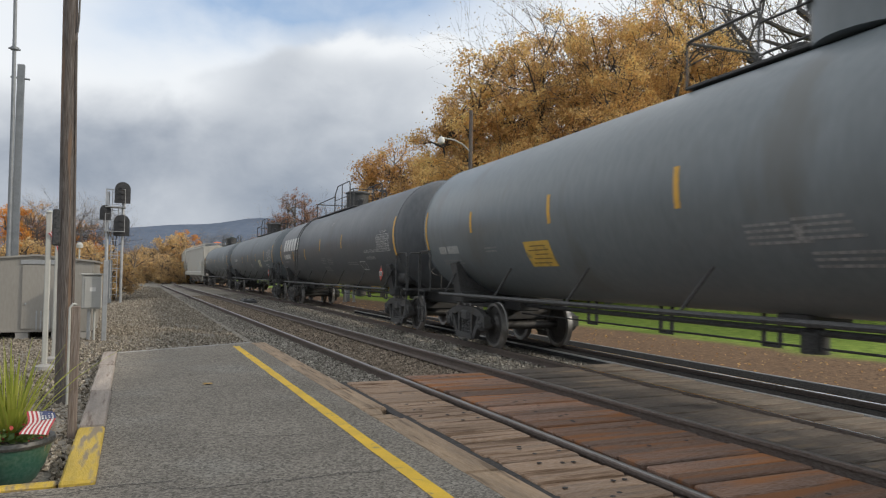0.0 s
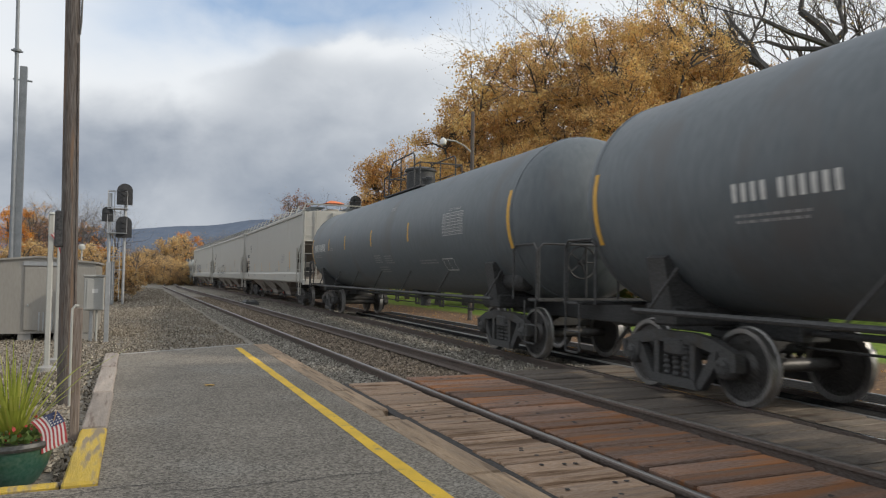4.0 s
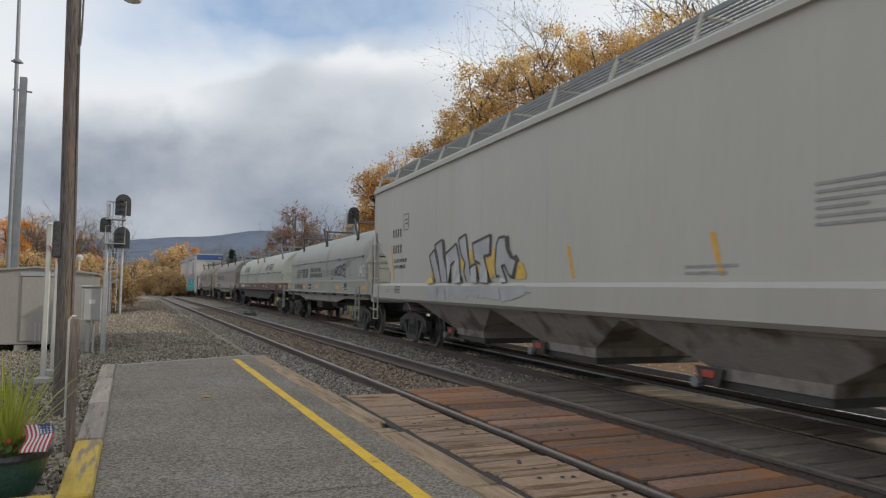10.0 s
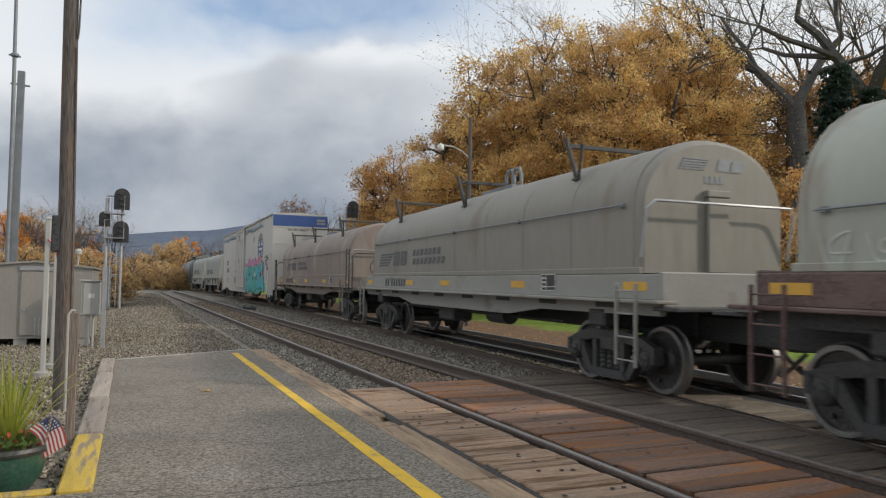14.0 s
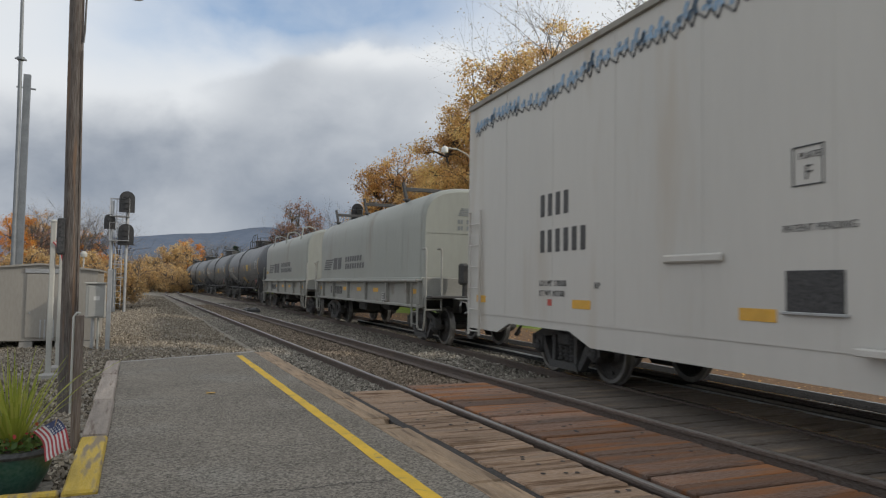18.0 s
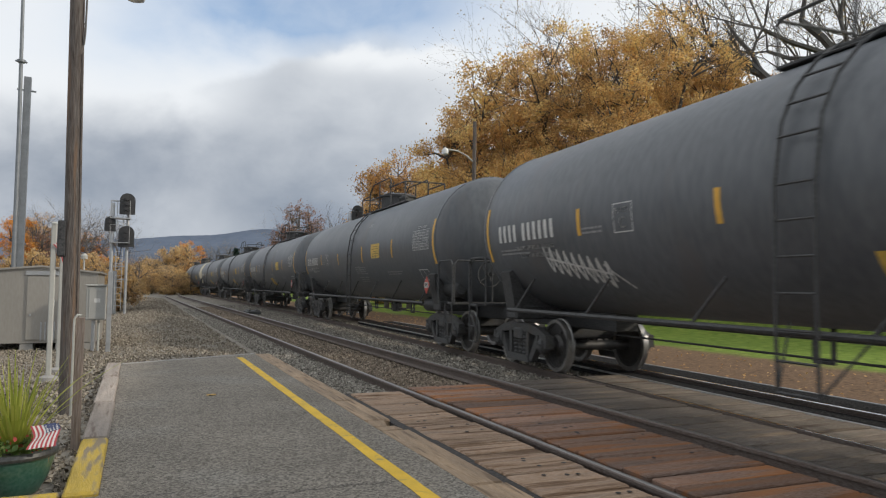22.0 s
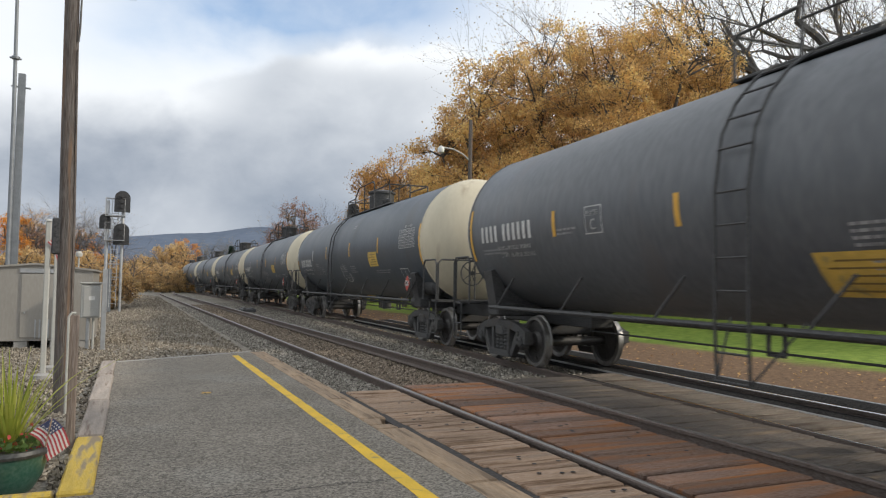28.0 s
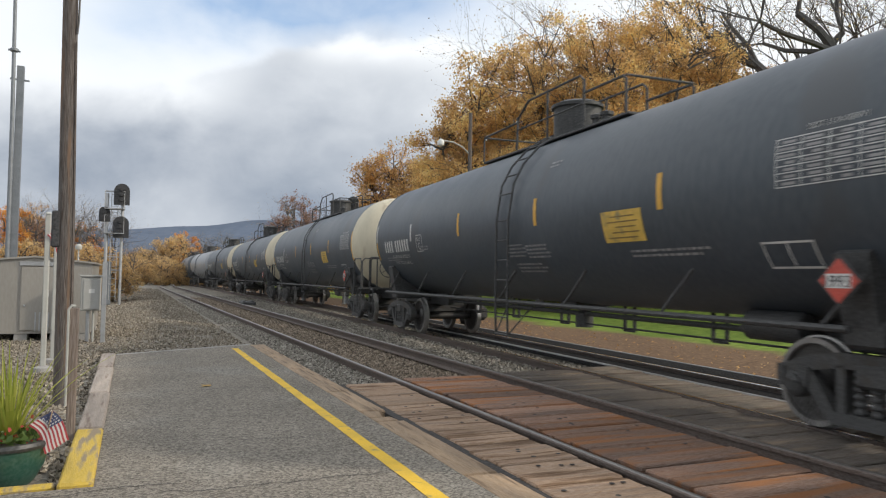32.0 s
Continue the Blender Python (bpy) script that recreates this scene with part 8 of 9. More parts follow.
place(tank_car("slate-grey tank car with faded orange strips and broad manway", 20.35, M["tank_grey"], mark=(8.27, 1.95, 0.16), placards=((3.67, 1.86),), table=None, dome_r=0.80, dome_h=0.5, top_y=-1.63, rails=(-3.33, 0.87), ladder_y=None, inset=1.1,
               bars=((-0.03, 2.3, 2.8), (3.07, 2.32, 2.78), (6.27, 2.34, 2.76))), -3.6, 16.75, 3.05)
place(tank_car("long black tank car with large white block marks", 21.8, M["tank_dusty_hazed"], mark=(8.45, 2.55, 0.56), big_mark=True, placards=(), ladder_y=4.48, top_y=0.08, rails=(-1.72, 4.78), table=(-9.0, -7.79, 2.14), truck=2.4, notice=(("LIQUEFIED PETROLEUM GAS", -6.3, 2.14, 0.125), ("NON ODORIZED", -6.4, 1.94, 0.125)),
               bars=((-0.03, 2.36, 2.84), (-3.53, 2.36, 2.84), (5.92, 2.05, 2.5), (3.13, 2.05, 2.53)), diamond=-8.32, number="1075"), 16.75, 38.55, 3.05)
place(tank_car("long faded black tank car with white data panels and notices", 22.2, M["tank_worn_hazed"], mark=(7.0, 2.3, 0.2), placards=((-4.9, 2.06),), top_y=-1.3, rails=(-3.4, 1.9), diamond=-8.65, number="1075", table=(-9.1, -7.9, 2.2), panel_y=-8.1, end_marks=False,
               bars=((-0.04, 2.2, 2.7), (-3.44, 2.2, 2.72), (2.97, 2.2, 2.6), (-6.75, 2.25, 2.8)), ladder_y=None, panel_mat="cream_panel", patch=((1.4, 2.6, 1.72, 2.65), (-2.3, -1.5, 1.9, 2.3)), notice=(("LIQUEFIED PETROLEUM GAS", -6.82, 2.14, 0.125), ("NON ODORIZED", -6.92, 1.94, 0.125))), 38.55, 60.75, 3.05)
place(tank_car("faded dark tank car coupled ahead of the pale hoppers", 21.15, M["tank_worn_hazed"], mark=(8.6, 2.4, 0.28), placards=(), ladder_y=None), 60.75, 81.9, 3.05)
place(hopper_car("pale grey covered hopper with an orange cover on its roof end", 21.04, cover=True, mark_in=1.4, mark_z=2.58, load="222800", light="63200"), 82.38, 103.42, 2.6)
place(hopper_car("pale grey covered hopper with loose black graffiti", 22.745, tag_a), 103.42, 126.165, 2.6)
place(hopper_car("pale grey covered hopper with bubbly outlined graffiti", 21.615, tag_b, load="219100", light="66900"), 126.165, 147.78, 2.6)
place(coil_car("grey coil car with one long hood and dark striped emblem", 16.3, M["coil_grey"], M["frame_grey"], 1, logo=((5.3, 1.86, 0.39, True),), tag=tag_d, rails=False, lines=(("LD LMT 222900", 2.24, 1.50, 0.11), ("LT WT 63100", 2.24, 1.36, 0.11))), 147.9, 164.2, 2.3)
place(coil_car("coil car with red-brown frame and two pale greenish hoods", 20.3, M["coil_green"], M["red_brown"], 2, logo=((6.2, 2.39, 0.36, False), (-3.2, 2.39, 0.36, False)), tag=tag_e, rails=False, crown=3.45, shoulder=2.24, lines=(("LD LMT 186700  LT WT 78300", 4.5, 1.42, 0.13),), hood_in=0.3), 164.3, 184.6, 2.3)
place(coil_car("dirty tan coil car with one rounded hood", 15.95, M["coil_tan"], M["frame_grey"], 1, logo=((6.0, 1.92, 0.38, True),), shoulder=2.6, rails=False, end_emblem=True), 184.6, 200.55, 2.3)
place(coil_car("dusty brown coil car with a worn rounded hood", 16.4, M["coil_brown"], M["coil_brown"], 1, logo=((5.6, 1.95, 0.36, True),), shoulder=2.55), 200.9, 217.3, 2.3)
place(box_car("tall off-white box car with teal and pink mural", 25.3), 217.5, 242.8, 3.6)
place(coil_car("pale grey coil car with tall flat-sided hood and ribbed frame", 14.2, M["coil_grey"], M["frame_grey"], 1, True, 3.2, logo=((5.4, 1.98, 0.42, True),), posts=True, truck=2.0, guides=True), 244.47, 258.67, 2.3)
place(coil_car("pale grey coil car with tall hood and yellow warning plate", 14.05, M["coil_grey"], M["frame_grey"], 1, True, 3.2, logo=((4.75, 2.0, 0.50, True),), posts=True, plate=5.4, truck=2.0), 259.82, 273.87, 2.3)
TANK_KIT = dict(pipe=False, truck=2.05, plate_at=(3.6, 2.43), notice=(("LD LMT  199 800 LB  90500 KG", 6.9, 2.12, 0.10), ("LT WT    86 400 LB  39200 KG", 6.8, 1.99, 0.10)), mark=(7.55, 2.28, 0.30), 
                table=(-7.74, -6.57, 2.36), top_y=-0.45, rails=(-3.2, 1.8), rail_h=0.85, dome_r=0.56, dome_h=0.46, panel_y=-7.3, diamond=-7.63, end_marks=True,
                bars=((-1.55, 2.2, 2.7), (-4.76, 2.25, 2.75), (1.79, 2.2, 2.6), (4.73, 2.25, 2.65)), inset=1.475, bulge=0.78)
CREAM_KIT = dict(truck=2.4, notice=(("LD LMT 204800 LB 92850 KG", 6.75, 1.98, 0.115), ("LT WT   81200 LB 36850 KG", 6.7, 1.82, 0.115)), mark=(7.3, 2.14, 0.30), rails=(-2.75, 2.55), rail_h=0.85, panel_y=-6.8,
                 diamond=-7.2, inset=1.45, table=(-7.7, -6.5, 2.4), placards=((-3.87, 2.2),))
TWO_PLACARDS = ((-3.21, 2.46), (-0.4, 1.62))
place(tank_car("black tank car with yellow placards and thin pale scrawls", 19.25, M["tank_dusty_hazed"], scrawl=True, ladder_y=0.65, placards=TWO_PLACARDS, **TANK_KIT), 274.62, 293.87, 2.05)
plain_tank = tank_car("black tank car with one yellow placard and white stencils", 19.25, M["tank_dusty_hazed"], ladder_y=-0.3, placards=((-3.1, 2.5),), **TANK_KIT)
place(plain_tank, 293.87, 313.12, 2.05)
black_tank = tank_car("black tank car with two yellow placards and white stencils", 19.25, M["tank_dusty_hazed"], ladder_y=0.8, placards=TWO_PLACARDS, **TANK_KIT)
place(black_tank, 313.12, 332.37, 2.05)
for i in range(3, 5):
    place(copy_thing(black_tank, pose(0, 0, 0)), 274.62 + 19.25 * i, 293.87 + 19.25 * i, 2.05)
cream_tank = tank_car("black tank car with cream-painted leading end and white doodles", 19.2, M["tank_black"], M["cream"], scrawl="doodle", ladder_y=1.24, bars=((-1.19, 2.35, 2.82), (-4.5, 2.35, 2.80), (2.32, 2.36, 2.84), (4.84, 2.37, 2.79)), top_y=0.25, **CREAM_KIT)
place(cream_tank, 371.0, 390.2, 2.4)
cream_plain = tank_car("black tank car with cream-painted leading end", 19.2, M["tank_black"], M["cream"], ladder_y=-0.46, bars=((1.86, 2.34, 2.82), (-1.5, 2.35, 2.80), (-4.7, 2.35, 2.8), (5.0, 2.37, 2.79)), top_y=-0.3, plate_at=(4.4, 2.3), **CREAM_KIT)
place(cream_plain, 390.2, 409.4, 2.4)
for i in range(2, 6):
    place(copy_thing(cream_plain, pose(0, 0, 0)), 371.0 + 19.2 * i, 390.2 + 19.2 * i, 2.4)
place(tank_car("light grey tank car far down the train", 19.1, M["tank_lightgrey"], placards=()), 486.2, 505.3, 2.6)
for i in range(1, 3):
    place(copy_thing(plain_tank, pose(0, 0, 0)), 486.2 + 19.1 * i, 505.3 + 19.1 * i, 2.05)


def car_pose(middle, reach, t):
    """The car stands on its two bogies, which follow the line."""
    s = middle - SPEED * t
    xa, ya, _ = main_line(s - reach)
    xb, yb, _ = main_line(s + reach)
    return pose((xa + xb) / 2, (ya + yb) / 2, 0.0, 0, 0, -math.degrees(math.atan2(xb - xa, yb - ya)))


def motions():
    for car, middle, reach in TRAIN:
        rows = []
        t = 0.0
        while t < 32.01:
            rows.append((t, car_pose(middle, reach, t)))
            t += 0.5 if -30 < middle - SPEED * t < 60 else 1.0
        if rows[-1][0] < 32.0:
            rows.append((32.0, car_pose(middle, reach, 32.0)))
        walk(car, rows)
        # wheels turn while the car passes
        near = [f / FPS for f in range(int(32.0 * FPS) + 1) if -16 < middle - SPEED * f / FPS < 34]
        for bg in [c for c in car.children if c.name.split(".")[0] == "bogie"]:
            for w in [c for c in bg.children if c.name.split(".")[0] == "wheelset"]:
                spot = w.location.copy()
                def turned(a):
                    return Matrix.Translation(spot) @ Matrix.Rotation(a, 4, "X")
                if not near:
                    continue
                rows = [] if near[0] <= 0 else [(0.0, turned(0.0))]
                rows += [(t, turned(SPEED / WHEEL_R * (t - near[0]))) for t in near]
                if near[-1] < 31.99:
                    rows.append((32.0, turned(SPEED / WHEEL_R * (near[-1] - near[0]))))
                walk(w, rows)
    for fl, rows in FLAGS:
        walk(fl, rows)

# ---- beside the platform ----
def build_utility_pole():
    p = thing("utility_pole", "dark weathered wooden utility pole rising from the gravel", "utility pole", at=pose(-0.70, 9.3, ground_z(-0.6, 9.3)))
    g = Shape()
    pts = [(-0.012 * z + 0.006 * math.sin(z), 0.004 * math.sin(2 * z), z) for z in np.linspace(-0.1, 8.6, 16)]
    g.tube(pts, [0.097 - 0.002 * i for i in range(16)], 14)
    part("shaft", g, M["pole"], p)
    part("meter_box", Shape().box((-0.12, -0.02, 2.02), (0.09, 0.12, 0.42), 0.015), M["black"], p, "small black box on the pole")
    part("cable", Shape().tube([(0.03, -0.05, 5.6), (0.04, -0.055, 4.9), (0.035, -0.055, 4.45), (0.025, -0.06, 4.3)], 0.012, 6), M["black"], p)
    part("conduit", Shape().tube([(0.069, -0.069, 0.0), (0.064, -0.064, 1.3), (0.02, -0.062, 4.2)], 0.007, 6), M["pole"], p, "thin conduit up the pole")
    lamp = part("lamp_arm", Shape().tube([(0.0, 0, 5.5), (0.2, 0, 5.62), (0.5, 0, 5.45), (0.56, 0, 5.1)], 0.025, 8), M["steel"], p)
    part("lamp_head", Shape().lathe([(0.0, 0.16), (0.06, 0.15), (0.10, 0.08), (0.115, 0.0), (0.10, -0.03), (0.03, -0.055), (0, -0.06)], 18, "z", (0.56, 0, 4.98)), M["lampglass"], lamp, "pale grey lamp head")


def build_posts():
    p = thing("wooden_post", "short brown wooden post with pale conduit on the gravel", "post", at=pose(-0.475, 7.35, -0.06))
    part("shaft", Shape().box((0, 0, 0.60), (0.075, 0.075, 1.2), 0.006), M["post_wood"], p)
    part("conduit", Shape().tube([(-0.045, -0.045, 0.32), (-0.045, -0.045, 1.19), (-0.02, -0.045, 1.225), (0.01, -0.04, 1.22)], 0.011, 8), M["white_post"], p, "pale conduit with bent cap")
    for y, x, top, wd in ((12.55, -1.22, 2.42, 0.075), (13.65, -1.19, 2.42, 0.07)):
        q = thing("white_post", "slender off-white post with concrete foot in the gravel", "post", "white posts", at=pose(x, y, ground_z(x, y)))
        part("shaft", Shape().box((0, 0, top / 2), (wd, wd, top), 0.012).lathe([(0.06, top), (0.03, top + 0.03), (0, top + 0.035)], 12), M["white_post"], q)
        part("footing", Shape().lathe([(0.15, -0.05), (0.14, 0.06), (0.05, 0.09)], 12), M["conc"], q)
    q = thing("grey_post", "thin grey steel post beside the electrical box", "post", at=pose(-0.56, 17.35, -0.06))
    part("shaft", Shape().box((0, 0, 0.88), (0.095, 0.06, 1.76), 0.008), M["steel"], q)


def build_shed():
    x0, x1, y0, y1 = -3.1, -0.84, 18.1, 21.6
    b = thing("equipment_shed", "dull aluminium signal equipment shed on concrete blocks", "shed", at=pose((x0 + x1) / 2, y0, -0.06))
    w = (x1 - x0) / 2
    ze, zr = 1.74, 1.84
    part("wall", Shape().prism([(-w, 0.16), (w, 0.16), (w, ze), (0, zr), (-w, ze)], "y", 0, y1 - y0), M["alum"], b)
    rf = Shape()
    for k in (-1, 1):
        rf.prism([(0, zr), (0, zr + 0.04), (k * (w + 0.06), ze + 0.02), (k * (w + 0.06), ze - 0.02)], "y", -0.07, y1 - y0 + 0.07)
    part("roof", rf, M["alum"], b)
    d = part("door", Shape().box((0.12, -0.02, 0.93), (0.78, 0.04, 1.40), 0.008), M["alum"], b, "flush metal door")
    part("door_handle", Shape().box((-0.19, -0.055, 0.78), (0.035, 0.03, 0.05), 0.008), M["steel"], d)
    part("notice", Shape().box((0.22, -0.045, 1.05), (0.12, 0.006, 0.14)), M["white_mark"], d, "white notice with bars of print", smooth=0)
    g = Shape()
    for i in range(4):
        g.box((0.03 + i * 0.085, -0.045, 0.42), (0.03, 0.012, 0.42), 0.004)
    part("vent", g, M["steel"], d)
    part("door_header", Shape().box((0.12, -0.02, 1.70), (0.86, 0.05, 0.10), 0.01), M["steel"], b)
    for x in (-w + 0.2, -0.25, 0.45, w - 0.15):
        part("block", Shape().box((x, 0.2, 0.07), (0.26, 0.36, 0.18), 0.01), M["conc"], b)
        part("block", Shape().box((x, y1 - y0 - 0.2, 0.07), (0.26, 0.36, 0.18), 0.01), M["conc"], b)
    g = Shape().tube([(0.66, 0.3, 1.8), (0.66, 0.3, 2.14)], 0.03, 8).lathe([(0.07, 2.05), (0.075, 2.12), (0.04, 2.17), (0, 2.18)], 12, "z", (0.82, 0.2, 0))
    g.tube([(0.82, 0.2, 1.75), (0.82, 0.2, 2.06)], 0.02, 6)
    part("roof_vent", g, M["white_post"], b, "white roof vents")
    c = thing("electrical_box", "grey enamelled electrical box on a steel post", "electrical box", at=pose(-0.83, 17.6, -0.06))
    part("cabinet", Shape().box((0, 0, 1.06), (0.40, 0.28, 0.74), 0.015), M["boxgrey"], c)
    part("lid", Shape().box((0, -0.01, 1.45), (0.44, 0.33, 0.04), 0.01), M["boxgrey"], c)
    part("door", Shape().box((0.02, -0.147, 1.05), (0.33, 0.015, 0.66), 0.005), M["boxgrey"], c)
    part("notice", Shape().box((0.02, -0.158, 1.12), (0.12, 0.004, 0.09)), M["white_mark"], c, smooth=0)
    part("leg", Shape().box((-0.05, 0, 0.35), (0.07, 0.07, 0.72), 0.006), M["steel"], c)
    part("conduit", Shape().tube([(0.06, 0, 0.72), (0.06, 0, 0.0)], 0.025, 8), M["white_post"], c)


def build_tall_poles():
    p = thing("radio_mast", "tall slim grey steel mast behind the shed", "mast", at=pose(-3.48, 25.0, ground_z(-3.5, 25)))
    part("shaft", Shape().tube([(0, 0, 0), (-0.02, 0, 6), (-0.12, 0, 14)], [0.065, 0.06, 0.04], 12), M["steel_dark"], p)
    part("clamp", Shape().lathe([(0.10, 7.98), (0.12, 8.0), (0.12, 8.06), (0.10, 8.08)], 12, "z", (-0.04, 0, 0.25)).tube([(-0.2, 0, 8.28), (0.12, 0, 8.25)], 0.03, 6), M["steel_dark"], p)
    q = thing("square_mast", "shorter square grey steel mast with a small top bracket", "mast", at=pose(-3.35, 25.2, ground_z(-3.2, 25)))
    part("shaft", Shape().prism([(-0.095, -0.095), (0.095, -0.095), (0.095, 0.095), (-0.095, 0.095)], "z", 0, 7.85), M["steel_dark"], q)
    part("bracket", Shape().tube([(-0.28, 0, 7.45), (0.24, 0, 7.42)], 0.03, 6), M["steel_dark"], q)


def build_signal(at, label, heads, wide=0.74, top=6.1):
    p = thing("railway_signal", label, "railway signal", "signals", at=at)
    for x, r in ((-wide / 2, 0.09), (wide / 2, 0.075)):
        part("mast", Shape().lathe([(r * 1.6, 0), (r * 1.6, 0.05), (r, 0.06), (r, top - 0.15), (r * 0.9, top - 0.1)], 12, "z", (x, 0, 0)), M["steel"], p)
    part("cabinet", Shape().box((-wide / 2 + 0.12, 0.1, 1.2), (0.36, 0.3, 2.3), 0.02), M["steel_dark"], p)
    g = Shape()
    for x in (-0.16, 0.16):
        g.tube([(x, -0.12, 0.3), (x, -0.12, top)], 0.02, 6)
    for z in np.arange(0.5, top - 0.1, 0.32):
        g.tube([(-0.16, -0.12, z), (0.16, -0.12, z)], 0.014, 5)
    part("ladder", g, M["steel"], p)
    g = Shape()
    for z in (1.9, 2.6, 3.9, 4.5, 5.2, top):
        g.box((0, 0, z), (wide + 0.2, 0.06, 0.06), 0.01)
    part("cross_arm", g, M["steel"], p)
    for z in (3.85, top - 0.95):
        d = part("stand", Shape().box((0, -0.1, z), (wide + 0.25, 0.7, 0.04), 0.005), M["steel"], p)
        for y in (-0.42, 0.2):
            r = Shape().tube([(-wide / 2 - 0.1, y, z), (-wide / 2 - 0.1, y, z + 0.95), (wide / 2 + 0.1, y, z + 0.95), (wide / 2 + 0.1, y, z)], 0.016, 6)
            part("guard_rail", r, M["steel"], d)
    for x, z, w, hgt, side in heads:
        pts = [(x - w / 2, z - hgt / 2), (x + w / 2, z - hgt / 2), (x + w / 2, z + hgt / 2 - w / 2)]
        pts += [(x + w / 2 * math.cos(radians(t)), z + hgt / 2 - w / 2 + w / 2 * math.sin(radians(t))) for t in range(15, 180, 15)] + [(x - w / 2, z + hgt / 2 - w / 2)]
        hd = part("signal_head", Shape().prism(pts, "y", -0.24, -0.20), M["black"], p, "black round-topped signal target")
        ln = Shape()
        for k in ((0.28, -0.0, -0.28) if hgt > 0.9 else (0.12, -0.16)):
            ln.lathe([(0.10, -0.42), (0.10, -0.20)], 14, "y", (x, 0, z + k))
        part("hood", ln, M["black"], hd)


def flag_shape(w, hgt, wave):
    def at(u, v2):
        return (u * w, 0.02 * wave * math.sin(5 * u + 1.5 * v2), v2 * hgt + 0.02 * wave * math.sin(4 * u))
    out = {"red": Shape(), "white": Shape(), "blue": Shape(), "star": Shape()}
    n = 10
    for s in range(13):
        v0, v1 = s / 13, (s + 1) / 13
        g = out["red" if s % 2 == 0 else "white"]
        vs = [at(i / n, v0) for i in range(n + 1)] + [at(i / n, v1) for i in range(n + 1)]
        g.add(vs, [(i, i + 1, n + 2 + i, n + 1 + i) for i in range(n)])
    vs, m = [], 4
    for dy in (-0.0025, 0.0025):
        base = len(out["blue"].v)
        vs = [(p[0], p[1] + dy, p[2]) for p in [at(0.4 * i / m, 6 / 13) for i in range(m + 1)] + [at(0.4 * i / m, 1.0) for i in range(m + 1)]]
        out["blue"].add(vs, [(i, i + 1, m + 2 + i, m + 1 + i) for i in range(m)])
    for a in range(5):
        for b in range(4):
            c = at(0.05 + a * 0.075, 0.53 + b * 0.12)
            r = 0.011 * w / 0.3
            for dy in (-0.004, 0.004):
                out["star"].add([(c[0] + r * math.cos(t), c[1] + dy, c[2] + r * math.sin(t)) for t in (0.3, 1.57, 2.8, 3.9, 5.5)], [(0, 1, 2, 3, 4)])
    return out


def build_flag(at, label, stick, w, hgt, cloth, wave=1.0):
    f = thing("small_flag", label, "flag", "small flags", at=at)
    part("stick", Shape().tube(stick, 0.005, 6), M["timber_tan"], f)
    shapes = flag_shape(w, hgt, wave)
    cl = part("red_stripe", shapes["red"], M["flag_red"], f, smooth=60, at=cloth)
    part("white_stripe", shapes["white"], M["flag_white"], cl, smooth=60)
    part("canton", shapes["blue"], M["flag_blue"], cl, smooth=60)
    part("star", shapes["star"], M["flag_white"], cl, smooth=0)
    return f, cl


